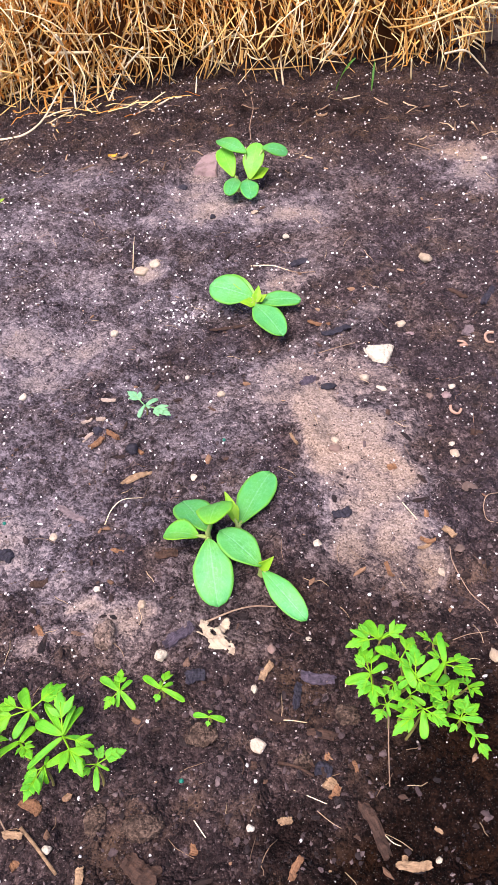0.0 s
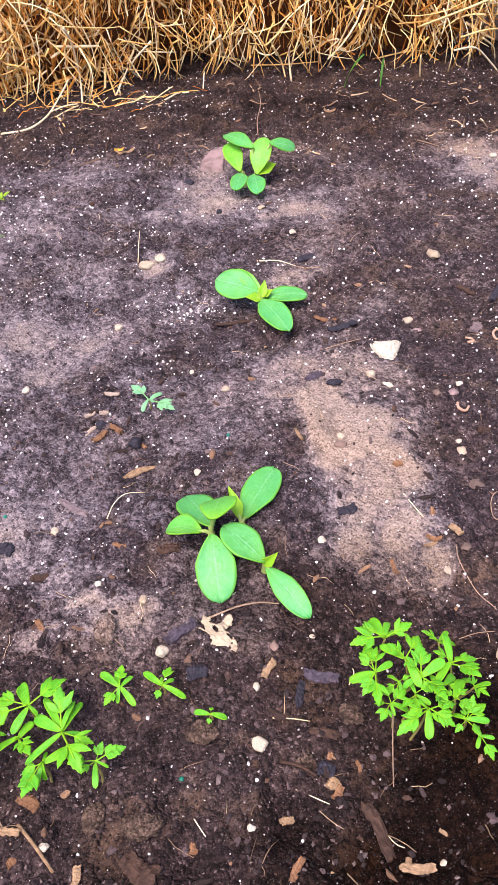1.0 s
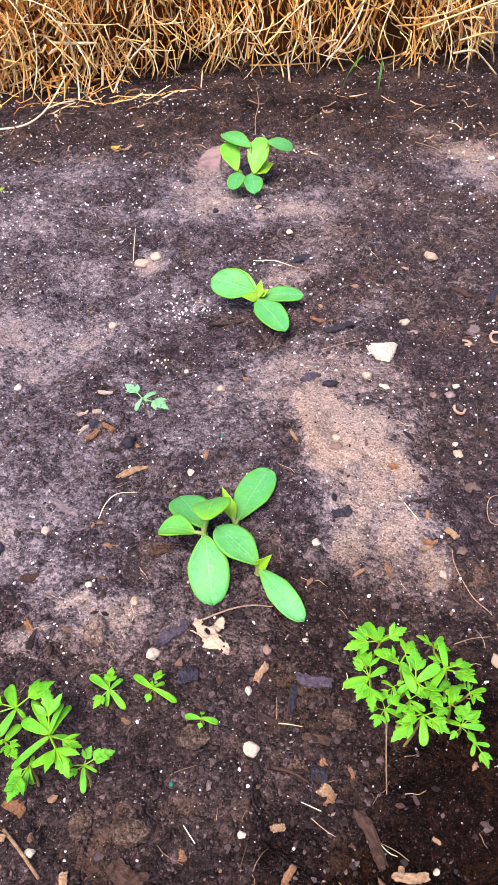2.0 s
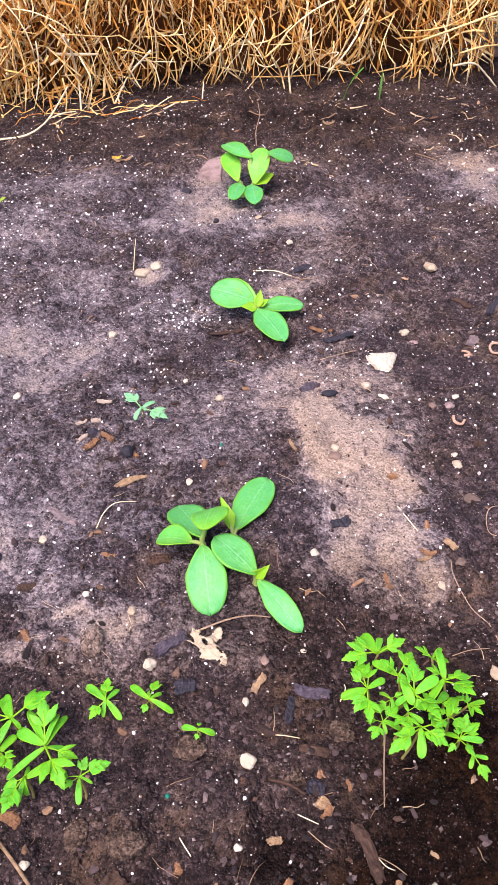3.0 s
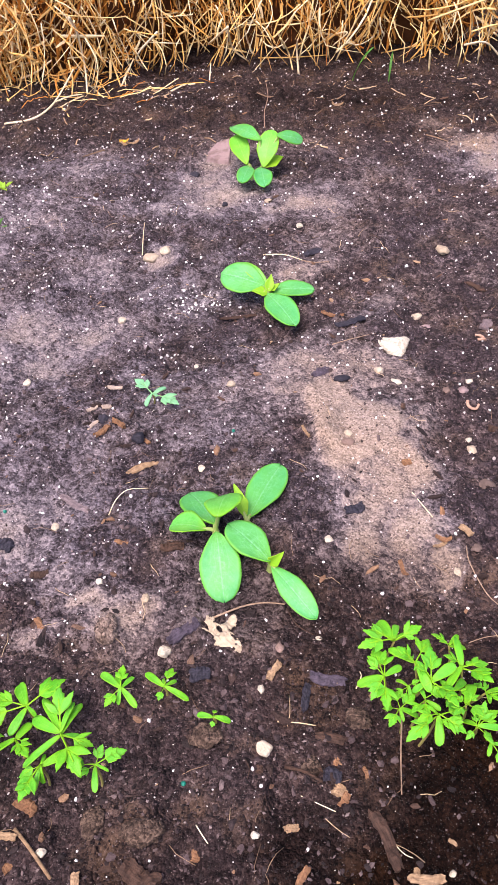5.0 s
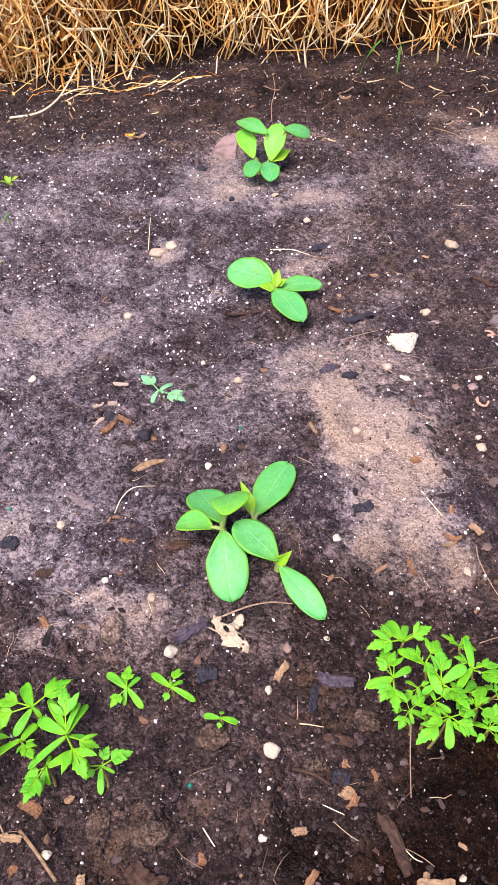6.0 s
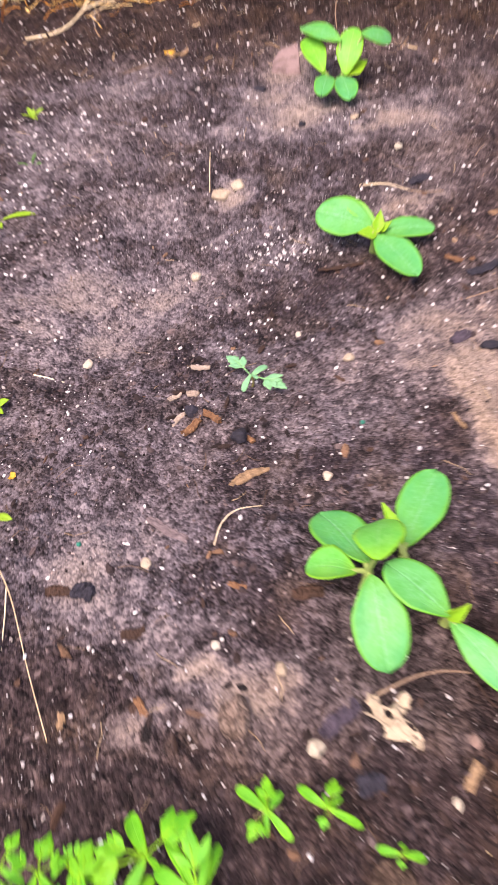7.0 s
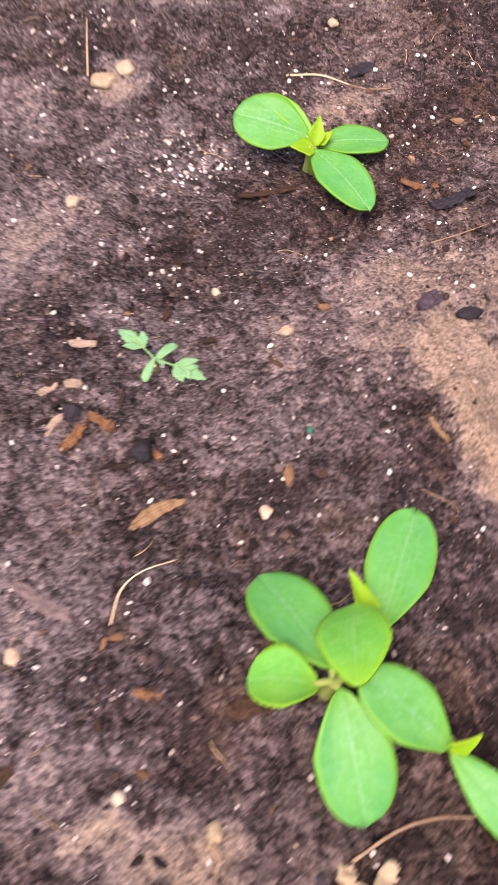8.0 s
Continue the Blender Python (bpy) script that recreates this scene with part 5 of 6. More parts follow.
for k, (x, y, ln, wd, th, turn, material, label, bend) in enumerate([
    (-0.0700, 0.1210, 0.0202, 0.0044, 0.0015, 9, BARK_BROWN, "curved reddish-brown bark strip", 0.1),
    (-0.1280, 0.2850, 0.0112, 0.0051, 0.0018, 10, BARK_BROWN, "dark brown bark chip", 0),
    (-0.0270, 0.1240, 0.0051, 0.0042, 0.0015, 79, BARK_ORANGE, "orange bark chip on dark soil", 0),
    (0.0650, 0.2000, 0.0044, 0.0030, 0.0011, 45, BARK_TAN, "tan bark chip on dark soil", 0),
    (-0.1540, 0.3090, 0.0112, 0.0090, 0.0032, -27, BARK_DARK, "bluish-black charred chip on dark soil", 0),
    (-0.1670, 0.3100, 0.0120, 0.0063, 0.0022, 5, BARK_BROWN, "brown bark chip beside charred wood", 0),
    (-0.1210, 0.2490, 0.0086, 0.0028, 0.0010, -54, BARK_ORANGE, "orange bark chip on crusted soil", 0),
    (-0.1560, 0.2450, 0.0071, 0.0036, 0.0013, 98, BARK_TAN, "tan bark chip on crusted soil", 0),
    (-0.0050, 0.5630, 0.0303, 0.0040, 0.0014, 8, BARK_BROWN, "thin dark bark splinter", 0),
    (-0.0230, 0.2890, 0.0091, 0.0056, 0.0020, -6, BARK_DARK, "charred chip under a squash leaf", 0),
]):
    chip("bark_chip", x, y, ln, wd, th, turn, material, label, bend, 0, k + 60)
for k, (x, y, ln, wd, th, turn, material, label, bend) in enumerate([
    (-0.0520, 0.1140, 0.0184, 0.0108, 0.0038, -29, BARK_BROWN, "broad reddish-brown piece of bark on damp soil", 0.1),
    (-0.0820, 0.1130, 0.0091, 0.0042, 0.0015, 84, BARK_TAN, "tan bark chip standing proud of soil", 0),
    (-0.1170, 0.1330, 0.0102, 0.0039, 0.0014, -11, BARK_TAN, "curved tan bark chip beside marigolds", 0.12),
    (0.0220, 0.1110, 0.0117, 0.0038, 0.0013, 59, BARK_ORANGE, "narrow orange bark chip on damp soil", 0),
    (0.0180, 0.1350, 0.0060, 0.0033, 0.0012, 0, BARK_TAN, "small tan bark chip on damp soil", 0),
    (0.0390, 0.1120, 0.0176, 0.0018, 0.0006, 77, BARK_TAN, "long dull tan splinter on damp soil", 0),
    (0.0790, 0.1110, 0.0160, 0.0047, 0.0017, 0, BARK_TAN, "yellowish split wood piece on damp soil", 0),
    (0.0940, 0.1280, 0.0057, 0.0024, 0.0008, -45, BARK_TAN, "thin tan bark splinter on damp soil", 0),
    (0.0530, 0.1270, 0.0087, 0.0020, 0.0007, -36, BARK_BROWN, "reddish-brown bark splinter on damp soil", 0),
    (0.0760, 0.1160, 0.0050, 0.0033, 0.0012, 53, BARK_TAN, "small tan bark chip on damp soil", 0),
    (-0.1150, 0.1220, 0.0064, 0.0044, 0.0015, 39, BARK_ORANGE, "pinkish bark flake beside dry sticks", 0),
]):
    chip("bark_chip", x, y, ln, wd, th, turn, material, label, bend, 0, k + 80)
for k, (x, y, ln, wd, th, turn, material, label, bend) in enumerate([
    (-0.0720, 0.4010, 0.0065, 0.0040, 0.0018, -50, BARK_ORANGE, "small reddish-orange bark chip beside charred lumps", 0),
    (-0.1000, 0.4590, 0.0120, 0.0042, 0.0015, -12, PALE_BARK, "pale tan bark flake on dark soil", 0.1),
    (-0.1120, 0.4180, 0.0125, 0.0034, 0.0015, 55, PALE_BARK, "pale tan splinter beside a bent chip", 0),
    (-0.1150, 0.4360, 0.0085, 0.0040, 0.0015, 40, PALE_BARK, "small pale bark flake on dark soil", 0.1),
    (-0.1040, 0.4390, 0.0080, 0.0050, 0.0018, 10, PALE_BARK, "pinkish tan bark flake on dark soil", 0),
    (-0.1145, 0.3420, 0.0240, 0.0052, 0.0018, -36, MAUVE_WOOD, "weathered mauve-grey splinter of wood", 0),
    (-0.0765, 0.3040, 0.0136, 0.0034, 0.0014, -17, BARK_ORANGE, "thin orange-brown bark chip on dark soil", 0),
    (-0.0460, 0.2960, 0.0140, 0.0070, 0.0025, -5, BARK_BROWN, "flat dark brown bark flake on dark soil", 0),
    (0.1255, 0.3235, 0.0185, 0.0032, 0.0014, 82, BARK_ORANGE, "long thin orange bark splinter on dark soil", 0),
    (0.1360, 0.3060, 0.0095, 0.0046, 0.0018, -50, BARK_TAN, "yellowish tan bark chip beside a flat stone", 0),
    (0.1210, 0.3000, 0.0095, 0.0036, 0.0015, -12, BARK_ORANGE, "curled orange bark flake on dark soil", 0.3),
]):
    chip("bark_chip", x, y, ln, wd, th, turn, material, label, bend, 0, k + 100)
for k, (x, y, sx, sy, sz, turn, material, label) in enumerate([
    (0.1050, 0.4770, 0.0072, 0.0085, 0.0050, 20, STONE, "yellowish pebble at the edge of a sandy crust"),
    (0.1160, 0.4610, 0.0088, 0.0056, 0.0040, -30, WHITE_STONE, "white pebble at the edge of a sandy crust"),
    (0.1660, 0.4510, 0.0076, 0.0072, 0.0050, 0, PINK_STONE, "rosy pebble on dark soil"),
    (0.1730, 0.4630, 0.0060, 0.0050, 0.0035, 10, STONE, "small ochre pebble on dark soil"),
    (0.1520, 0.4460, 0.0062, 0.0060, 0.0036, 0, BROWN_STONE, "small grey-brown pebble on dark soil"),
    (0.1540, 0.5420, 0.0080, 0.0060, 0.0040, 0, PINK_STONE, "small rosy pebble beside a cream one"),
    (0.1590, 0.3970, 0.0048, 0.0044, 0.0030, 0, WHITE_STONE, "tiny white pebble touching a cream one"),
]):
    stone("pebble", x, y, sx, sy, sz, turn, material, label, "pebble", 0.3, k + 90)
stone("char_lump", 0.0740, 0.4620, 0.0125, 0.0070, 0.0045, 10, BARK_DARK, "black lump of charred bark on sandy crust", "char lump", 0.3, 99)
chip("bark_chip", 0.0590, 0.4730, 0.0150, 0.0085, 0.0032, 40, PURPLE_WOOD, "purple-brown bark chip on sandy crust", 0, 0, 121)
chip("bark_chip", 0.1090, 0.3680, 0.0064, 0.0052, 0.0020, 30, BARK_ORANGE, "small orange bark chip on sandy crust", 0, 0, 122)
chip("bark_chip", 0.1800, 0.4080, 0.0095, 0.0070, 0.0024, -15, BARK_BROWN, "small brown bark chip on dark soil", 0, 0, 123)
chip("bark_chip", 0.2040, 0.5380, 0.0140, 0.0090, 0.0030, 60, MAUVE_WOOD, "mauve-brown bark chip beside a curled husk", 0, 0, 124)
for x, y, reach, start, sweep in [(0.1910, 0.5150, 0.0062, -110, 200), (0.1700, 0.4350, 0.0042, 150, 190), (0.2190, 0.5200, 0.0055, 60, 210)]:
    arc = [radians(start + sweep * k / 4) for k in range(5)]
    twig("husk", [(x + reach * math.cos(a), y + 1.2 * reach * math.sin(a), 0.0012) for a in arc], 0.0013, 0.0009, HUSK, "pale pinkish curled husk on dark soil", "husk")
twig("root_piece", [(-0.0200, 0.2490, 0), (-0.0040, 0.2560, 0.002), (0.0090, 0.2580, 0.002), (0.0210, 0.2570, 0)], 0.00068, 0.00037, ROOT, "pale bent root piece beside a dead leaf", "root")
twig("straw_piece", [(-0.0910, 0.3320, 0), (-0.0870, 0.3430, 0.002), (-0.0790, 0.3480, 0.003), (-0.0660, 0.3540, 0)], 0.00037, 0.00025, PALE_STALK, "curved pale straw lying on the soil", "straw")
twig("root_fibre", [(0.1350, 0.2970, 0), (0.1340, 0.2830, 0.001), (0.1410, 0.2640, 0.002), (0.1490, 0.2510, 0.001), (0.1520, 0.2400, 0)], 0.00037, 0.00031, ROOT, "long thin pale root lying on the soil", "root")
twig("root_fibre", [(0.1230, 0.2310, 0), (0.1330, 0.2330, 0.002), (0.1450, 0.2350, 0)], 0.00031, 0.00025, ROOT, "short pale root beside marigolds", "root")
twig("root_fibre", [(0.1770, 0.3390, 0.001), (0.1670, 0.3330, 0.004), (0.1640, 0.3280, 0.003), (0.1650, 0.3200, 0.001), (0.1710, 0.3150, 0)], 0.00037, 0.00031, ROOT, "looped pale root on the soil", "root")
twig("dry_stem", [(0.0760, 0.1800, 0.014), (0.0755, 0.1710, 0.006), (0.0745, 0.1600, 0.002), (0.0728, 0.1480, 0.001)], 0.00040, 0.00032, ROOT, "thin dry stem hanging below marigolds", "stem")
twig("straw_piece", [(0.0190, 0.6670, 0), (0.0390, 0.6650, 0.001), (0.0570, 0.6590, 0)], 0.00062, 0.00037, PALE_STALK, "pale straw lying on the soil", "straw")
twig("straw_piece", [(0.0560, 0.6590, 0), (0.0660, 0.6480, 0.001), (0.0810, 0.6490, 0)], 0.00056, 0.00037, ROOT, "brown straw lying on the soil", "straw")
twig("straw_piece", [(-0.0990, 0.6770, 0), (-0.0980, 0.6910, 0.008), (-0.0970, 0.7040, 0.016)], 0.0005, 0.00025, PALE_STALK, "pale straw standing up from the soil", "straw")
twig("straw_piece", [(0.0720, 0.5180, 0), (0.0890, 0.5200, 0.002), (0.1100, 0.5300, 0)], 0.00043, 0.00025, ROOT, "thin straw lying beside a chalky stone", "straw")
twig("dry_stem", [(0.0290, 0.9700, 0), (0.0290, 0.9870, 0.012), (0.0340, 1.0050, 0.022), (0.0320, 1.0150, 0.032)], 0.00062, 0.00043, ROOT, "dry brown stem standing behind squash seedlings", "stem")
twig("straw_piece", [(0.1080, 0.3390, 0), (0.1120, 0.3300, 0.001), (0.1180, 0.3190, 0)], 0.00037, 0.00031, PALE_STALK, "pale straw on sandy crust", "straw")
twig("straw_piece", [(0.0220, 0.2550, 0), (0.0270, 0.2430, 0.002), (0.0360, 0.2370, 0)], 0.0005, 0.00037, BARK_BROWN, "reddish-brown root fibre on dark soil", "root")
twig("straw_piece", [(0.0240, 0.1500, 0), (0.0360, 0.1440, 0.002), (0.0520, 0.1360, 0)], 0.00025, 0.00019, PALE_STALK, "pale straw lying on damp soil", "straw")
twig("straw_piece", [(-0.0270, 0.1370, 0), (-0.0240, 0.1320, 0.001), (-0.0210, 0.1280, 0)], 0.00031, 0.00025, PALE_STALK, "short pale straw on damp soil", "straw")
twig("twig", [(0.0170, 0.1640, 0.001), (0.0260, 0.1600, 0.003), (0.0350, 0.1550, 0.001)], 0.0011, 0.0007, BARK_BROWN, "reddish-brown twig across a clod of soil", "twig")
twig("stick", [(-0.1140, 0.1370, 0), (-0.1050, 0.1280, 0.002), (-0.0940, 0.1160, 0.001)], 0.0010, 0.0009, BARK_TAN, "tan dry stick at the bed's edge", "stick")
twig("stick", [(-0.1320, 0.1510, 0), (-0.1250, 0.1410, 0.003), (-0.1160, 0.1280, 0)], 0.0005, 0.00037, ROOT, "tan dry stick at the bed's edge", "stick")
twig("straw_piece", [(-0.0030, 0.1660, 0), (-0.0010, 0.1600, 0.002), (-0.0040, 0.1520, 0)], 0.00037, 0.00025, BARK_BROWN, "brown fibre on damp soil", "fibre")
twig("straw_piece", [(-0.1980, 0.3240, 0.004), (-0.1880, 0.3050, 0.003), (-0.1750, 0.2700, 0.003), (-0.1620, 0.2380, 0)], 0.00031, 0.00025, PALE_STALK, "long pale straw lying on the soil", "straw")
twig("straw_piece", [(-0.1920, 0.3120, 0.002), (-0.1900, 0.2970, 0.001), (-0.1890, 0.2800, 0)], 0.00043, 0.00031, PALE_STALK, "pale straw lying on the soil", "straw")
twig("straw_piece", [(-0.2040, 0.4650, 0), (-0.1950, 0.4620, 0.001), (-0.1850, 0.4600, 0)], 0.0005, 0.00037, PALE_STALK, "pale straw lying on dark soil", "straw")
twig("straw_piece", [(0.0570, 0.2050, 0), (0.0600, 0.2100, 0.001), (0.0600, 0.2140, 0)], 0.00037, 0.00025, PALE_STALK, "short straw on dark soil", "straw")
twig("straw_piece", [(0.0140, 0.1880, 0), (0.0250, 0.1860, 0.001), (0.0340, 0.1860, 0)], 0.00037, 0.00025, PALE_STALK, "bundle of pale straw fibre", "straw")
twig("straw_piece", [(0.3090, 1.0090, 0), (0.3170, 0.9940, 0.001), (0.3270, 0.9780, 0)], 0.00062, 0.00043, PALE_STALK, "pale straw lying on dark soil", "straw")
twig("straw_piece", [(0.0650, 0.1280, 0), (0.0700, 0.1220, 0.001), (0.0740, 0.1200, 0)], 0.00025, 0.00019, PALE_STALK, "pale straw on damp soil", "straw")
twig("straw_piece", [(-0.0180, 0.9090, 0), (-0.0090, 0.9090, 0.003), (0.0080, 0.9040, 0)], 0.0005, 0.00037, PALE_STALK, "pale straw beside squash seedlings", "straw")
for k, (x, y, ln, wd, th, turn, material, label, bend) in enumerate([
    (-0.1440, 0.9430, 0.0112, 0.0063, 0.0022, 10, YELLOW_LEAF, "yellow scrap of leaf on dark soil", 0.1),
    (-0.1310, 0.9320, 0.0166, 0.0048, 0.0017, 33, BARK_TAN, "tan curled husk on dark soil", 0.2),
    (-0.1400, 0.9260, 0.0108, 0.0042, 0.0015, -22, BARK_TAN, "tan curled husk on dark soil", 0.2),
    (-0.2020, 0.3830, 0.0041, 0.0036, 0.0013, 76, YELLOW_LEAF, "yellow scrap of leaf on soil", 0.1),
    (0.1240, 1.0250, 0.0155, 0.0064, 0.0023, -15, BARK_TAN, "tan husk near the straw", 0.2),
]):
    chip("husk", x, y, ln, wd, th, turn, material, label, bend, 0, k + 90, 0.35, "husk")


def withered_leaf(x, y, turn):
    """A crumpled, torn, cream-coloured dead leaf: two ragged halves on a thin waist, and its stalk."""
    bm = bmesh.new()
    n = 52
    grid = [[bm.verts.new(((i / n - 0.5) * 0.052, (j / n - 0.5) * 0.034,
                           0.0034 + 0.0042 * noise.noise((i * 0.10, j * 0.12, 2.2)) + 0.0026 * noise.noise((i * 0.27, j * 0.31, 7.1)))) for j in range(n + 1)] for i in range(n + 1)]
    for i in range(n):
        for j in range(n):
            a, b = (i + 0.5) / n - 0.5, (j + 0.5) / n - 0.5
            tear = 0.30 * noise.noise((a * 9, b * 7, 5.3)) + 0.34 * noise.noise((a * 23, b * 17, 1.3))
            upper = math.hypot((a + 0.17) / 0.18, (b + 0.02) / 0.13)
            lower = math.hypot((a - 0.15) / 0.21, (b + 0.06) / 0.15)
            flap = math.hypot((a - 0.05) / 0.05, (b - 0.18) / 0.20)
            hole = math.hypot((a - 0.01) / 0.040, (b - 0.01) / 0.030) < 1 or math.hypot((a - 0.21) / 0.05, (b - 0.03) / 0.03) < 1
            stalk = -0.48 < a < -0.24 and abs(b - 0.02 - 0.25 * (a + 0.3)) < 0.022
            if (min(upper, lower, flap) + tear < 0.98 and not hole) or stalk:
                bm.faces.new((grid[i][j], grid[i + 1][j], grid[i + 1][j + 1], grid[i][j + 1]))
    bmesh.ops.delete(bm, geom=[v for v in bm.verts if not v.link_faces], context="VERTS")
    bmesh.ops.solidify(bm, geom=bm.faces[:], thickness=0.0005)
    ob = finish("withered_leaf", bm, DEAD_LEAF)
    ob.matrix_basis = pose(x, y, ground_z(x, y) + 0.0005, 0, 0, turn)
    return tagged(ob, "crumpled torn cream-coloured dead leaf on the soil", "dead leaf")


withered_leaf(-0.0175, 0.2395, -39)


def plant_label(top, foot, width):
    """A white plastic plant label stuck slanting into the soil."""
    top, foot = Vector(top), Vector(foot)
    ob = thing("plant_label", foot.x, foot.y, foot.z)
    axis = (top - foot).normalized()
    side = axis.cross(Vector((-0.5, -0.62, 1.7)))
    bm = bmesh.new()
    blade(bm, top, foot - axis * 0.004, side, width, spindle, 0.0, 0.1, 0.0012, 28, 6)
    part("tag", bm, LABEL_PLASTIC, ob)
    return tagged(ob, "blank white plastic plant label stuck among marigolds", "plant label")


plant_label((-0.1259, 0.1648, 0.0528), (-0.1390, 0.1530, -0.0060), 0.010)

# ---- straw bale ----


# dark hollows in the bale's face, baring the shade-coloured core: along it, height, half-width, half-height
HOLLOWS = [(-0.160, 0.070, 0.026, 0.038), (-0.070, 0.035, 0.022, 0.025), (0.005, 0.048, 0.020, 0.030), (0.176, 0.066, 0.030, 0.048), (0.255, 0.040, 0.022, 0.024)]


def straw_bale():
    bale = thing("straw_bale", 0.0, 1.36, 0.0)
    rng = random.Random(5)

    def face(x):
        """How far forward the bale's foot reaches."""
        return 1.222 - 0.115 * min(1.0, max(0.0, (-x - 0.05) / 0.22)) - 0.012 * math.sin(9 * x + 0.4) - 0.010 * math.sin(23 * x)

    right, left, deep, tall = 0.425, -0.75, 1.70, 0.42
    # a sheet behind the stems, its dark colour standing for shade in the gaps
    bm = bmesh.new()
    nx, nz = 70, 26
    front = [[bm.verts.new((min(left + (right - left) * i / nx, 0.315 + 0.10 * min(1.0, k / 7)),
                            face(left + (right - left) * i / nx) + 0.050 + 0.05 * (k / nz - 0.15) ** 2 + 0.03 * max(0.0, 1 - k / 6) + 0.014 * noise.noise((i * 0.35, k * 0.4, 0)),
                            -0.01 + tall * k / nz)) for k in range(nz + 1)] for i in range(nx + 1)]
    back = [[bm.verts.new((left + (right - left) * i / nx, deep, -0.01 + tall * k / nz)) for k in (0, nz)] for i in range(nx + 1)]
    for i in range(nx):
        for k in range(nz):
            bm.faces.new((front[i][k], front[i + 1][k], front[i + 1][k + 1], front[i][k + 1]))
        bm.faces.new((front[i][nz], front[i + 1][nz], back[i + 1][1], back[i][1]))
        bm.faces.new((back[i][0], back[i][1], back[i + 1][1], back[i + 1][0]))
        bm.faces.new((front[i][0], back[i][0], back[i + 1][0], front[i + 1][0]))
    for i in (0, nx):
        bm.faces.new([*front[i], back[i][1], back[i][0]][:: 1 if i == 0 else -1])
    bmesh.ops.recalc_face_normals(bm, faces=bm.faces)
    part("core", bm, CORE_SHADE, bale, "matted inner straw coloured dark for shade")

    def stem_line(x, y, z, ln, tilt, out, kink):
        """Five points of a stem from its upper end downwards: straight, with a sharp break in some."""
        d = Vector((math.sin(tilt), -out, -math.cos(tilt))).normalized()
        pts, p = [], Vector((x, y, z))
        bend = rng.gauss(0, 1) * kink
        snap = rng.choice((1, 2, 3)) if rng.random() < 0.22 else 9
        for s in range(5):
            pts.append(p.copy())
            if s == snap:
                d = (d + Vector((rng.uniform(-1.1, 1.1), rng.uniform(-0.5, 0.4), rng.uniform(-0.2, 1.0)))).normalized()
            d = (d + Vector((bend + rng.gauss(0, 0.03), rng.gauss(-0.01, 0.04), rng.gauss(0, 0.03)))).normalized()
            p = p + d * ln / 4
            if p.z < 0.004:
                p.z = 0.004 + rng.random() * 0.006
        return pts

    # the mass of stems, in depth
    verts, faces = [], []
    for _ in range(25000):
        x = rng.uniform(left, right + 0.045)
        zt = rng.random() ** 1.15 * 0.40 + 0.02
        if x > 0.340 + 0.105 * min(1.0, zt / 0.10):
            continue
        gap = 0.5 + 0.5 * noise.noise((x * 14, 3.0, zt * 5))
        if zt < 0.085 + 0.05 * gap and x > -0.30 and rng.random() < 0.38 + 0.75 * gap * (1 - zt / 0.16) + 0.12 * math.exp(-((x - 0.08) / 0.12) ** 2):
            continue
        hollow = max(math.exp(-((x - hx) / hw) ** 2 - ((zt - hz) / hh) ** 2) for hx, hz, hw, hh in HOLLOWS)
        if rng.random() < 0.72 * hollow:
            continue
        end = max(0.0, (x - right + 0.01) / 0.06)
        tuft = noise.noise((x * 22, 8.0, zt * 9))
        y = face(x) + rng.uniform(-0.012, 0.060) + 0.016 * tuft + 0.05 * (zt / 0.42) ** 2 + end * 0.06 + 0.012 * max(0.0, 1 - zt / 0.1)
        ln = 0.012 + 0.052 * rng.random() ** 1.7
        lean = rng.gauss(0.5 * noise.noise((x * 9, 1.0, zt * 6)), 0.50) if rng.random() < 0.70 else rng.uniform(-1.6, 1.6)
        pts = stem_line(x, y, min(zt + ln * 0.3, 0.43), ln, lean, rng.uniform(-0.2, 0.6), 0.06)
        r = 0.0004 + 0.0017 * rng.random() ** 2.0
        spin, thin = rng.uniform(0, math.pi), rng.uniform(0.15, 0.6)
        n0 = len(verts)
        for k, p in enumerate(pts):
            way = (pts[min(k + 1, 4)] - pts[max(k - 1, 0)]).normalized()
            a = way.cross(Vector((math.cos(spin), math.sin(spin), 0.1))).normalized()
            b = way.cross(a)
            w = r * (1.0 if k < 4 else 0.55)
            verts += [p + a * w, p + b * w * thin, p - a * w, p - b * w * thin]
        for k in range(4):
            for q in range(4):
                faces.append((n0 + 4 * k + q, n0 + 4 * k + (q + 1) % 4, n0 + 4 * k + 4 + (q + 1) % 4, n0 + 4 * k + 4 + q))
        faces += [(n0 + 3, n0 + 2, n0 + 1, n0), (n0 + 16, n0 + 17, n0 + 18, n0 + 19)]
    # straw fallen flat before the foot, most of it at one end
    for _ in range(80):
        x, y = rng.uniform(-0.42, -0.16) + 0.12 * (rng.random() < 0.15), 1.05 + 0.13 * rng.random() ** 0.8
        ln, a = 0.012 + 0.05 * rng.random() ** 1.6, rng.gauss(0.35, 0.9)
        d, up = Vector((math.cos(a), math.sin(a), 0)), rng.random() ** 3 * 0.03
        pts = [Vector((x, y, 0)) + d * ln * k / 4 + Vector((-d.y, d.x, 0)) * 0.05 * ln * math.sin(k) for k in range(5)]
        for k, p in enumerate(pts):
            p.z = ground_z(p.x, p.y) + 0.0014 + up * k / 4
        r = rng.uniform(0.0005, 0.0013)
        n0 = len(verts)
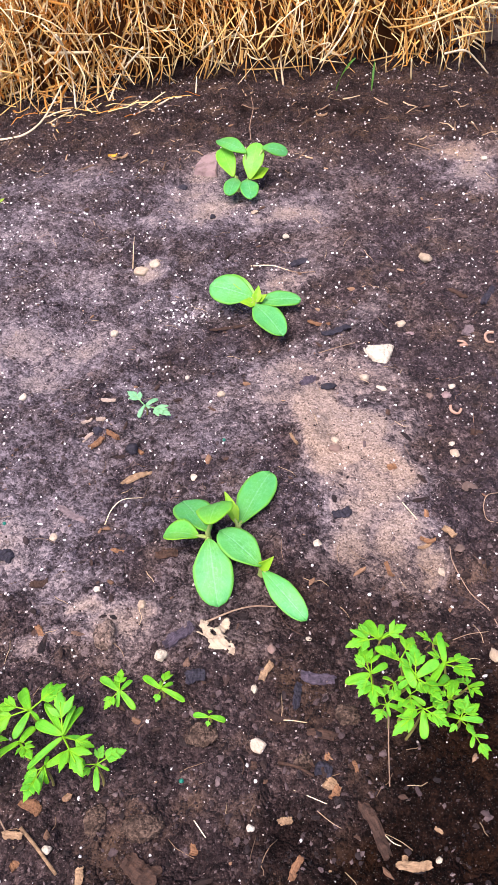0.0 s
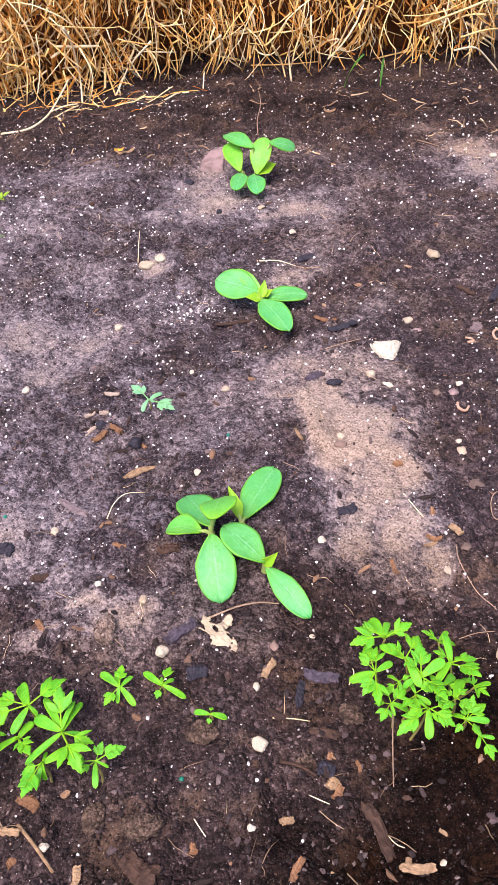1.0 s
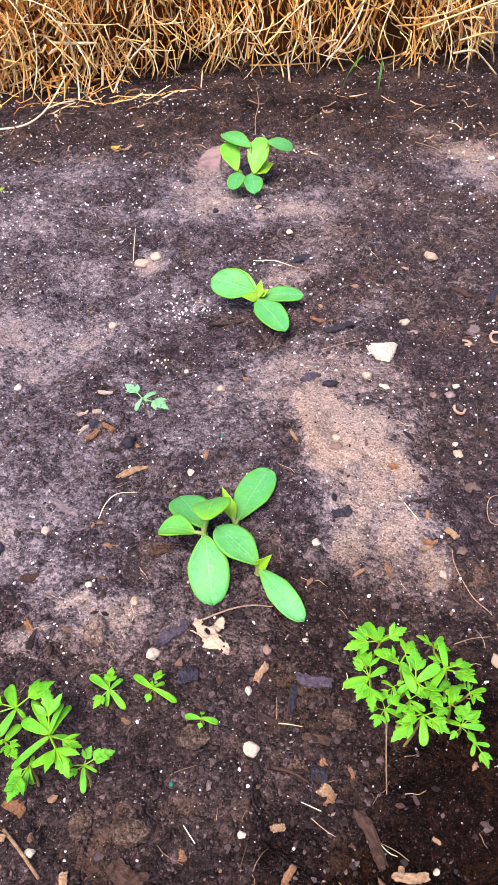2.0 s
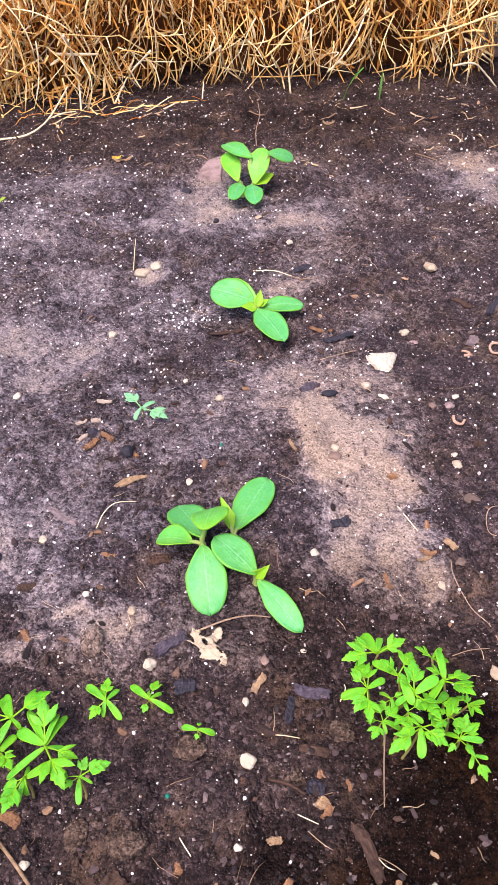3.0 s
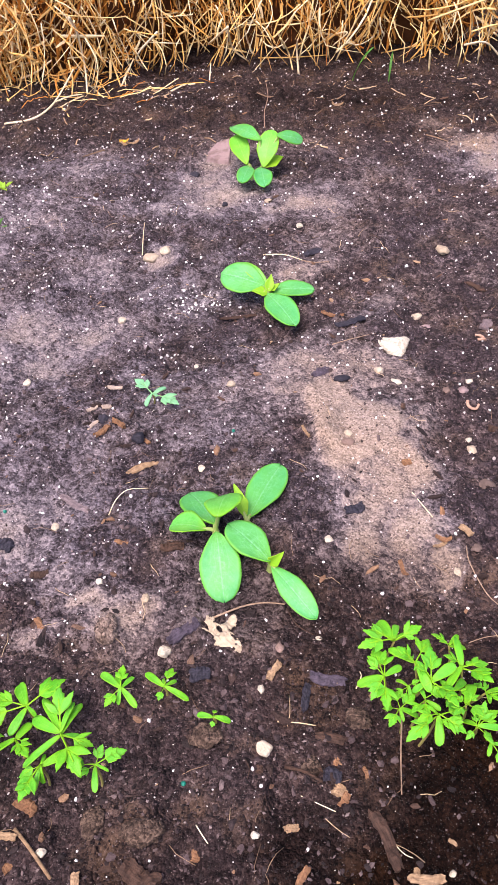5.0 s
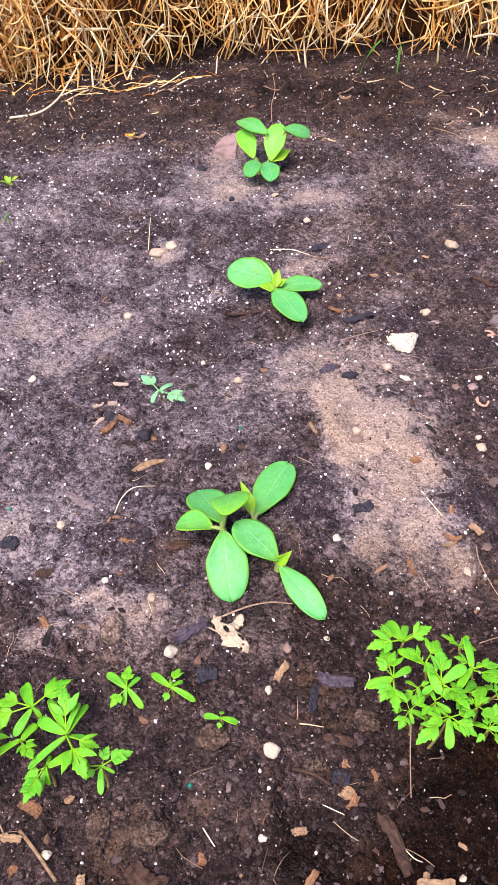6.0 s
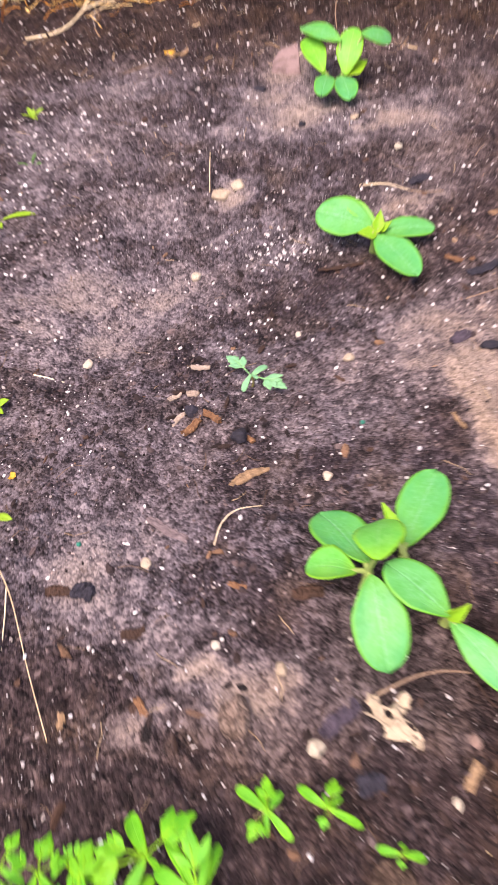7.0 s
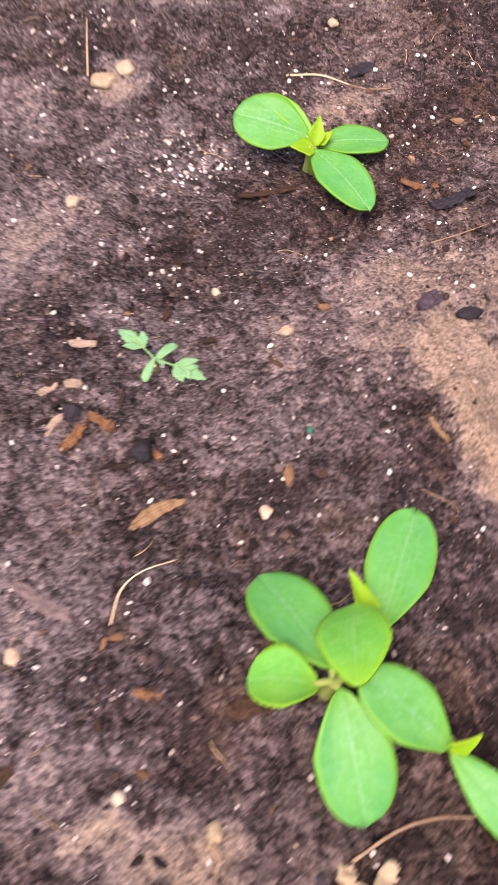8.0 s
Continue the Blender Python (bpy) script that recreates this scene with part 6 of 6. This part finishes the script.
        for k, q in enumerate(pts):
            verts += [q + Vector((-d.y, d.x, 0)) * r, q + Vector((0, 0, r * 0.5)), q - Vector((-d.y, d.x, 0)) * r, q - Vector((0, 0, r * 0.5))]
        for k in range(4):
            for q in range(4):
                faces.append((n0 + 4 * k + q, n0 + 4 * k + (q + 1) % 4, n0 + 4 * k + 4 + (q + 1) % 4, n0 + 4 * k + 4 + q))
        faces += [(n0 + 3, n0 + 2, n0 + 1, n0), (n0 + 16, n0 + 17, n0 + 18, n0 + 19)]
    # straw over the bale's top, ends and back
    for _ in range(3000):
        x, y, z = rng.uniform(left, right), rng.uniform(1.22, deep), tall - 0.01
        wall = rng.random()
        if wall < 0.18:
            x, z = (left if rng.random() < 0.5 else right), rng.uniform(0.03, tall)
        elif wall < 0.32:
            y, z = deep, rng.uniform(0.03, tall)
        r, ln, a = rng.uniform(0.0012, 0.0024), rng.uniform(0.05, 0.16), rng.uniform(0, math.tau)
        d = Vector((math.cos(a), math.sin(a), rng.uniform(-0.12, 0.2)))
        if wall < 0.32:
            d = Vector((0 if wall < 0.18 else math.cos(a), math.cos(a) if wall < 0.18 else 0, math.sin(a)))
        c = Vector((x, y, max(z, 0.05)))
        pts = [c + d * ln * (k / 4 - 0.5) + Vector((rng.uniform(-0.006, 0.006), rng.uniform(-0.006, 0.006), rng.uniform(-0.004, 0.010))) for k in range(5)]
        n0 = len(verts)
        for k, q in enumerate(pts):
            way = (pts[min(k + 1, 4)] - pts[max(k - 1, 0)]).normalized()
            s = way.cross(Vector((0.2, 0.3, 1.0))).normalized()
            t = way.cross(s)
            verts += [q + s * r, q + t * r * 0.6, q - s * r, q - t * r * 0.6]
        for k in range(4):
            for q in range(4):
                faces.append((n0 + 4 * k + q, n0 + 4 * k + (q + 1) % 4, n0 + 4 * k + 4 + (q + 1) % 4, n0 + 4 * k + 4 + q))
        faces += [(n0 + 3, n0 + 2, n0 + 1, n0), (n0 + 16, n0 + 17, n0 + 18, n0 + 19)]
    me = bpy.data.meshes.new("loose_straw")
    me.from_pydata([v - whereis(bale) for v in verts], [], faces)
    me.materials.append(STRAW)
    ob = new("loose_straw", me)
    ob.parent = bale
    tagged(ob, "tangled golden straw stems", kind="stuff")

    # single stems that stand out in front
    shapes = []
    for s in range(14):
        bm = bmesh.new()
        bend, kink = rng.uniform(-0.10, 0.10), rng.uniform(-0.22, 0.22) * (s % 3 == 0)
        tube(bm, [Vector((bend * k * (5 - k) / 6 + kink * max(0, k - 3), 0.02 * rng.uniform(-1, 1), -k / 5)) for k in range(6)], 0.014, 0.010, 5, 0.5)
        me = bpy.data.meshes.new("stalk")
        bm.to_mesh(me)
        bm.free()
        me.shade_smooth()
        me.materials.append(STALK)
        shapes.append(me)
    for k in range(300):
        x = rng.uniform(-0.42, 0.37)
        ln = rng.uniform(0.035, 0.11)
        zt = ln * rng.uniform(0.75, 1.0) + rng.random() ** 2.2 * 0.20
        y = face(x) - rng.uniform(0.0, 0.022) + 0.05 * (zt / 0.42) ** 2
        ob = new("stalk", shapes[k % 14])
        ob.parent = bale
        thin = rng.uniform(0.5, 1.0) * 0.145
        lean = rng.gauss(0, 38)
        zt = max(zt, ln * math.cos(radians(lean)) + 0.004)
        ob.matrix_basis = Matrix.Translation(Vector((x, y, zt)) - whereis(bale)) @ pose(0, 0, 0, rng.uniform(-14, 6), lean, rng.uniform(-28, 28)) @ Matrix.Diagonal((thin, thin, ln, 1))
    return tagged(bale, "loose golden straw bale standing at the bed's edge", "straw bale")


straw_bale()

twig("straw_stalk", [(-0.2160, 1.0910, 0.1), (-0.2140, 1.1200, 0.065), (-0.2140, 1.1350, 0.025), (-0.2100, 1.1030, 0)], 0.00163, 0.0012, PALE_STALK, "pale straw stalk sprawling from the bale", "straw")
twig("straw_stalk", [(-0.3080, 1.0230, 0), (-0.2690, 1.0180, 0.004), (-0.2480, 1.0480, 0.008), (-0.2320, 1.0820, 0.02), (-0.2200, 1.0860, 0.04)], 0.00143, 0.00105, PALE_STALK, "pale straw stalk sprawling from the bale", "straw")
twig("straw_stalk", [(-0.2300, 1.1100, 0.04), (-0.2270, 1.1040, 0.02), (-0.2310, 1.1010, 0)], 0.00122, 0.0009, STALK, "pale straw stalk sprawling from the bale", "straw")
twig("straw_stalk", [(-0.2490, 1.0780, 0), (-0.2330, 1.0890, 0.003), (-0.2150, 1.0920, 0.004)], 0.00109, 0.0008, PALE_STALK, "pale straw stalk sprawling from the bale", "straw")
twig("straw_stalk", [(-0.2430, 1.0680, 0), (-0.2270, 1.0760, 0.003), (-0.2130, 1.0880, 0.004)], 0.00109, 0.0008, PALE_STALK, "pale straw stalk sprawling from the bale", "straw")
twig("straw_stalk", [(-0.3180, 1.1500, 0), (-0.2820, 1.1250, 0.02), (-0.2530, 1.1130, 0.04)], 0.0015, 0.0011, PALE_STALK, "pale straw stalk sprawling from the bale", "straw")
twig("straw_stalk", [(-0.2820, 1.1300, 0.02), (-0.2710, 1.1150, 0)], 0.00109, 0.0008, STALK, "pale straw stalk sprawling from the bale", "straw")
twig("straw_stalk", [(-0.1090, 1.1230, 0.075), (-0.1440, 1.1580, 0.03), (-0.1400, 1.1910, 0)], 0.0015, 0.0011, PALE_STALK, "pale straw stalk sprawling from the bale", "straw")
twig("straw_stalk", [(-0.1430, 1.1500, 0.032), (-0.1530, 1.1470, 0.065), (-0.1070, 1.1150, 0.07)], 0.00122, 0.0009, STALK, "pale straw stalk sprawling from the bale", "straw")
twig("straw_stalk", [(-0.0150, 1.1370, 0.07), (-0.0450, 1.2040, 0.035)], 0.00163, 0.0012, PALE_STALK, "pale straw stalk sprawling from the bale", "straw")
twig("straw_stalk", [(-0.0160, 1.1310, 0.07), (-0.0100, 1.2000, 0.03), (0.0120, 1.2210, 0)], 0.0015, 0.0011, STALK, "pale straw stalk sprawling from the bale", "straw")
twig("straw_stalk", [(-0.1720, 1.1710, 0.05), (-0.1810, 1.1680, 0.03), (-0.1690, 1.1430, 0)], 0.0015, 0.0011, STALK, "pale straw stalk sprawling from the bale", "straw")
twig("straw_stalk", [(-0.1690, 1.1430, 0), (-0.1550, 1.1650, 0.015), (-0.1500, 1.1700, 0.025)], 0.00136, 0.001, PALE_STALK, "pale straw stalk sprawling from the bale", "straw")
twig("straw_stalk", [(-0.0980, 1.0950, 0), (-0.0800, 1.1180, 0.001)], 0.00136, 0.001, PALE_STALK, "short pale straw lying on dark soil", "straw")
twig("straw_stalk", [(-0.0810, 1.1340, 0), (-0.0630, 1.1160, 0.002)], 0.00122, 0.0009, PALE_STALK, "short pale straw lying on dark soil", "straw")
twig("straw_stalk", [(-0.0440, 1.1420, 0), (-0.0420, 1.1720, 0.012)], 0.00095, 0.0007, PALE_STALK, "short pale straw standing in dark soil", "straw")
twig("straw_stalk", [(0.3040, 1.1310, 0.045), (0.3380, 1.1530, 0.035), (0.3620, 1.1650, 0.02), (0.3810, 1.1710, 0)], 0.0015, 0.0011, PALE_STALK, "pale straw stalk sprawling from the bale", "straw")
twig("straw_stalk", [(0.3170, 1.1550, 0.055), (0.3460, 1.1550, 0.06), (0.3840, 1.1930, 0.05)], 0.00136, 0.001, STALK, "pale straw stalk sprawling from the bale", "straw")
twig("straw_stalk", [(0.3470, 1.1510, 0.05), (0.3740, 1.1870, 0.03), (0.3820, 1.1970, 0.01)], 0.00122, 0.0009, STALK, "pale straw stalk sprawling from the bale", "straw")
twig("straw_stalk", [(0.2690, 1.1710, 0), (0.2650, 1.1600, 0.03)], 0.00163, 0.0012, STALK, "pale straw stalk sprawling from the bale", "straw")
twig("straw_stalk", [(0.0830, 1.1710, 0), (0.0800, 1.1790, 0.03), (0.0800, 1.1640, 0.045)], 0.0015, 0.0011, PALE_STALK, "pale straw stalk sprawling from the bale", "straw")
twig("straw_stalk", [(0.0560, 1.1590, 0.05), (0.0690, 1.1890, 0.02), (0.0750, 1.1820, 0)], 0.00136, 0.001, STALK, "pale straw stalk sprawling from the bale", "straw")
twig("straw_stalk", [(0.0270, 1.2430, 0), (0.0780, 1.2310, 0.004), (0.1300, 1.2480, 0)], 0.00109, 0.0008, STALK, "brown straw lying along the bale's foot", "straw")
twig("straw_stalk", [(0.2130, 1.2600, 0), (0.2680, 1.2540, 0.004), (0.3060, 1.2680, 0)], 0.00122, 0.0009, STALK, "brown straw lying along the bale's foot", "straw")
twig("straw_stalk", [(0.1780, 1.1070, 0.12), (0.1600, 1.1630, 0.07), (0.1380, 1.1950, 0.01)], 0.00136, 0.001, STALK, "pale straw stalk sprawling from the bale", "straw")
twig("straw_stalk", [(0.3510, 1.1200, 0.11), (0.3020, 1.0940, 0.1), (0.2510, 1.1350, 0.075)], 0.00177, 0.0013, STALK, "pale straw stalk sprawling from the bale", "straw")
twig("straw_stalk", [(0.1300, 1.2450, 0), (0.1290, 1.2220, 0.03), (0.1510, 1.1830, 0.045), (0.1330, 1.1980, 0.03)], 0.00122, 0.0009, PALE_STALK, "pale straw stalk sprawling from the bale", "straw")
twig("straw_stalk", [(0.1840, 1.2280, 0), (0.1880, 1.2210, 0.01)], 0.00095, 0.0007, STALK, "pale straw stalk sprawling from the bale", "straw")

# ---- beyond the bale ----


def edging_board():
    """A weathered timber lying flat along the bed's far edge."""
    bm = bmesh.new()
    n = 40
    rows = []
    for i in range(n + 1):
        x = 0.35 + 1.0 * i / n
        w = 0.004 * noise.noise((x * 9, 0, 0))
        ring = [(x, 1.325 + w, -0.01), (x, 1.325 + w, 0.022), (x, 1.333 + w, 0.029), (x, 1.432 - w, 0.030 + w), (x, 1.440 - w, 0.023), (x, 1.440 - w, -0.01)]
        rows.append([bm.verts.new(q) for q in ring])
    for r, s in zip(rows, rows[1:]):
        for k in range(6):
            bm.faces.new((r[k], s[k], s[(k + 1) % 6], r[(k + 1) % 6]))
    bm.faces.new(rows[0])
    bm.faces.new(rows[-1][::-1])
    bmesh.ops.recalc_face_normals(bm, faces=bm.faces)
    ob = finish("edging_board", bm, GREY_WOOD, smooth=False)
    return tagged(ob, "weathered grey-brown timber edging behind the bed", "timber edging")


edging_board()



def grass_tufts():
    rng = random.Random(9)
    bm = bmesh.new()
    layer = bm.loops.layers.uv.new("blade")
    for _ in range(2600):
        x, y = 0.36 + abs(rng.gauss(0, 0.55)), 1.45 + abs(rng.gauss(0, 0.5))
        b = Vector((x, y, ground_z(x, y) - 0.003))
        way = Vector((rng.gauss(0, 0.4), rng.gauss(0, 0.4), 1)).normalized()
        t = b + way * rng.uniform(0.03, 0.10)
        s = Vector((rng.uniform(-1, 1), rng.uniform(-1, 1), 0)).normalized() * rng.uniform(0.001, 0.002)
        m = (b + t) / 2 + Vector((0, 0, 0.006))
        v = [bm.verts.new(p) for p in (b - s, b + s, m + s * 0.8, t, m - s * 0.8)]
        f = bm.faces.new(v)
        for loop, q in zip(f.loops, ((0, 0.2), (0, 0.8), (0.5, 0.8), (1, 0.5), (0.5, 0.2))):
            loop[layer].uv = q
    ob = finish("grass_tufts", bm, LAWN)
    return tagged(ob, "green grass growing behind the straw", "grass", kind="stuff")


grass_tufts()

# ---- crumbs, perlite and litter ----


ICO = bmesh.new()
bmesh.ops.create_icosphere(ICO, subdivisions=1, radius=1)
ICO_V = np.array([v.co[:] for v in ICO.verts])
ICO_F = np.array([[v.index for v in f.verts] for f in ICO.faces])
ICO.free()


OCTA_V = np.array([(1, 0, 0), (-1, 0, 0), (0, 1, 0), (0, -1, 0), (0, 0, 1), (0, 0, -1)], float)
OCTA_F = np.array([(0, 2, 4), (2, 1, 4), (1, 3, 4), (3, 0, 4), (2, 0, 5), (1, 2, 5), (3, 1, 5), (0, 3, 5)])


def scatter(name, places, sizes, stretch, material, label, category, sink=0.25, jag=0.28, seed=1, flat=1.0, body=(ICO_V, ICO_F)):
    """Many small lumps in one mesh. places: x, y; stretch: how much longer than wide, at most."""
    rng = np.random.default_rng(seed)
    n = len(places)
    z = height(places[:, 0], places[:, 1])
    k = len(body[0])
    v = body[0][None] * (1 + jag * rng.uniform(-1, 1, (n, k, 1)))
    scale = np.stack([sizes * rng.uniform(1, stretch, n), sizes * rng.uniform(0.7, 1, n), sizes * flat * rng.uniform(0.5, 0.85, n)], -1) / 2
    v = v * scale[:, None]
    a = rng.uniform(0, math.tau, n)
    c, s = np.cos(a)[:, None], np.sin(a)[:, None]
    x, y = v[..., 0] * c - v[..., 1] * s, v[..., 0] * s + v[..., 1] * c
    tilt = rng.uniform(-0.5, 0.5, n)[:, None]
    v = np.stack([x + places[:, :1], y + places[:, 1:2], v[..., 2] + x * tilt + (z + scale[:, 2] * (1 - 2 * sink))[:, None]], -1)
    f = body[1][None] + (np.arange(n) * k)[:, None, None]
    me = bpy.data.meshes.new(name)
    me.from_pydata(v.reshape(-1, 3).tolist(), [], f.reshape(-1, 3).tolist())
    me.materials.append(material)
    return tagged(new(name, me), label, category, kind="stuff")


def spread(n, seed, keep=None):
    """Random places over the bed, thinned by keep(x, y), nearer ones denser."""
    rng = np.random.default_rng(seed)
    x, y = rng.uniform(-0.48, 0.5, n * 3), 0.03 + 1.2 * rng.random(n * 3) ** 1.15
    ok = (np.abs(x - 0.02) < 0.17 + 0.32 * y)
    if keep is not None:
        ok &= rng.random(n * 3) < keep(x, y)
    return np.stack([x[ok], y[ok]], -1)[:n]


def drift(x, y):
    """Perlite gathers in drifts."""
    d = 0.30 + 0.50 * np.clip(grain(x, y, 0.07, 21) * 2 - 0.9, 0, 1) + 0.25 * np.clip(grain(x, y, 0.022, 22) * 3 - 1.9, 0, 1)
    d = d * (1 + 0.7 * blob(x, y, -0.22, 0.72, 0.2, 0.25)) + 0.35 * blob(x, y, -0.06, 0.61, 0.05, 0.05) + 0.7 * blob(x, y, -0.045, 0.593, 0.03, 0.025)
    d = d + 0.6 * blob(x, y, -0.245, 0.745, 0.04, 0.03) + 0.5 * blob(x, y, -0.33, 0.80, 0.09, 0.06) + 0.45 * blob(x, y, -0.22, 0.45, 0.05, 0.03)
    return d * (1 - 0.6 * np.clip(dryness(x, y), 0, 1)) * np.where(y < 0.2, 0.6, 1.0) * (1 - 0.5 * blob(x, y, -0.12, 0.33, 0.12, 0.09)) * (1 - 0.5 * np.clip(wet_shade(x, y), 0, 1))


def small_bits():
    rng = np.random.default_rng(3)
    p = spread(20000, 1, lambda x, y: (1.0 - 0.95 * np.clip(dryness(x, y) * 3.0 - 0.15, 0, 1)) * (1 - 0.82 * np.clip(wet_shade(x, y), 0, 1)))
    scatter("soil_crumbs", p, 0.0010 + 0.0036 * rng.random(len(p)) ** 4.5, 1.5, CRUMB, "dark brown crumbs of soil", "soil", 0.45, 0.42, 2)
    p = spread(10000, 5, drift)
    heap = np.stack([rng.normal(-0.046, 0.014, 150), rng.normal(0.596, 0.012, 150)], -1)
    p = np.concatenate([p, heap])
    scatter("perlite", p, 0.0006 + 0.0024 * rng.random(len(p)) ** 4.6 * np.clip(0.55 + 0.8 * p[:, 1], 0.6, 1.1), 1.35, PERLITE, "white perlite grains scattered over the soil", "perlite", 0.2, 0.2, 4, 1.25)
    p = spread(1500, 8, lambda x, y: np.where(y < 0.28, 0.85, 0.42) * (1 - 0.7 * np.clip(dryness(x, y) * 1.5, 0, 1)) * (1 - 0.8 * np.clip(wet_shade(x, y), 0, 1)))
    scatter("bark_litter", p, 0.0012 + 0.0040 * rng.random(len(p)) ** 3.0, 3.0, LITTER, "small flakes of brown bark litter", "bark litter", 0.2, 0.3, 6)
    p = spread(70000, 51, lambda x, y: (1.0 - 0.93 * np.clip(dryness(x, y) * 3.0 - 0.15, 0, 1)) * (1 - 0.82 * np.clip(wet_shade(x, y), 0, 1)))
    scatter("soil_grit", p, 0.0007 + 0.0016 * rng.random(len(p)) ** 2.5, 1.6, GRIT, "fine dark gritty soil grains", "soil", 0.3, 0.4, 52, 1.0, (OCTA_V, OCTA_F))
    p = spread(16000, 53, lambda x, y: np.clip(dryness(x, y) * 2.2 - 0.8, 0, 1))
    scatter("sand_grains", p, 0.0006 + 0.0012 * rng.random(len(p)) ** 3, 1.4, SAND_GRAIN, "coarse pale sand grains on dried crust", "sand", 0.3, 0.35, 54, 1.0, (OCTA_V, OCTA_F))
    p = spread(260, 31, lambda x, y: np.where(y < 0.30, 1.0, 0.10) * (1 - 0.8 * np.clip(wet_shade(x, y), 0, 1)))
    scatter("bark_mulch", p, 0.0026 + 0.0045 * rng.random(len(p)) ** 2.2, 2.2, MULCH, "dark brown flakes of rotting bark mulch", "bark mulch", 0.35, 0.5, 33, 0.4)
    # fine straw and root fibres
    rnd = random.Random(12)
    bm = bmesh.new()
    for x, y in spread(460, 15):
        ln, a = rnd.uniform(0.005, 0.017), rnd.uniform(0, math.tau)
        pts = []
        for s in range(4):
            px, py = x + math.cos(a) * ln * s / 3, y + math.sin(a) * ln * s / 3
            pts.append((px, py, ground_z(px, py) + 0.0008))
            a += rnd.uniform(-0.22, 0.22)
        tube(bm, pts, 0.00024, 0.00015, 4)
    for _ in range(90):
        x, y = rnd.uniform(-0.36, 0.36), rnd.uniform(0.90, 1.17)
        ln, a = rnd.uniform(0.006, 0.030), rnd.uniform(0, math.tau)
        pts = [(x + math.cos(a) * ln * s / 2, y + math.sin(a) * ln * s / 2, 0) for s in range(3)]
        tube(bm, [(px, py, ground_z(px, py) + 0.0012) for px, py, _ in pts], rnd.uniform(0.0006, 0.0013), 0.0006, 5)
    ob = finish("fibres", bm, FIBRE)
    tagged(ob, "fine pale straw and root fibres", "fibre", kind="stuff")


MULCH = lump_material("bark_mulch", (0, (0.012, 0.009, 0.009)), (0.6, (0.034, 0.021, 0.019)), (0.88, (0.085, 0.050, 0.038)), (1, (0.20, 0.12, 0.08)), scale=400, grain=0.7)
GRIT = lump_material("soil_grit", (0, (0.006, 0.004, 0.004)), (0.45, (0.022, 0.0145, 0.0145)), (0.75, (0.070, 0.048, 0.047)), (0.92, (0.13, 0.095, 0.09)), (1.0, (0.25, 0.195, 0.18)), rough=0.95, grain=0.3)
SAND_GRAIN = lump_material("sand_grains", (0, (0.10, 0.07, 0.058)), (0.4, (0.29, 0.215, 0.19)), (1.0, (0.50, 0.40, 0.36)), grain=0.2)
FIBRE = lump_material("fibres", (0, (0.09, 0.055, 0.038)), (0.6, (0.30, 0.20, 0.12)), (1, (0.66, 0.50, 0.30)), grain=0.2)
small_bits()
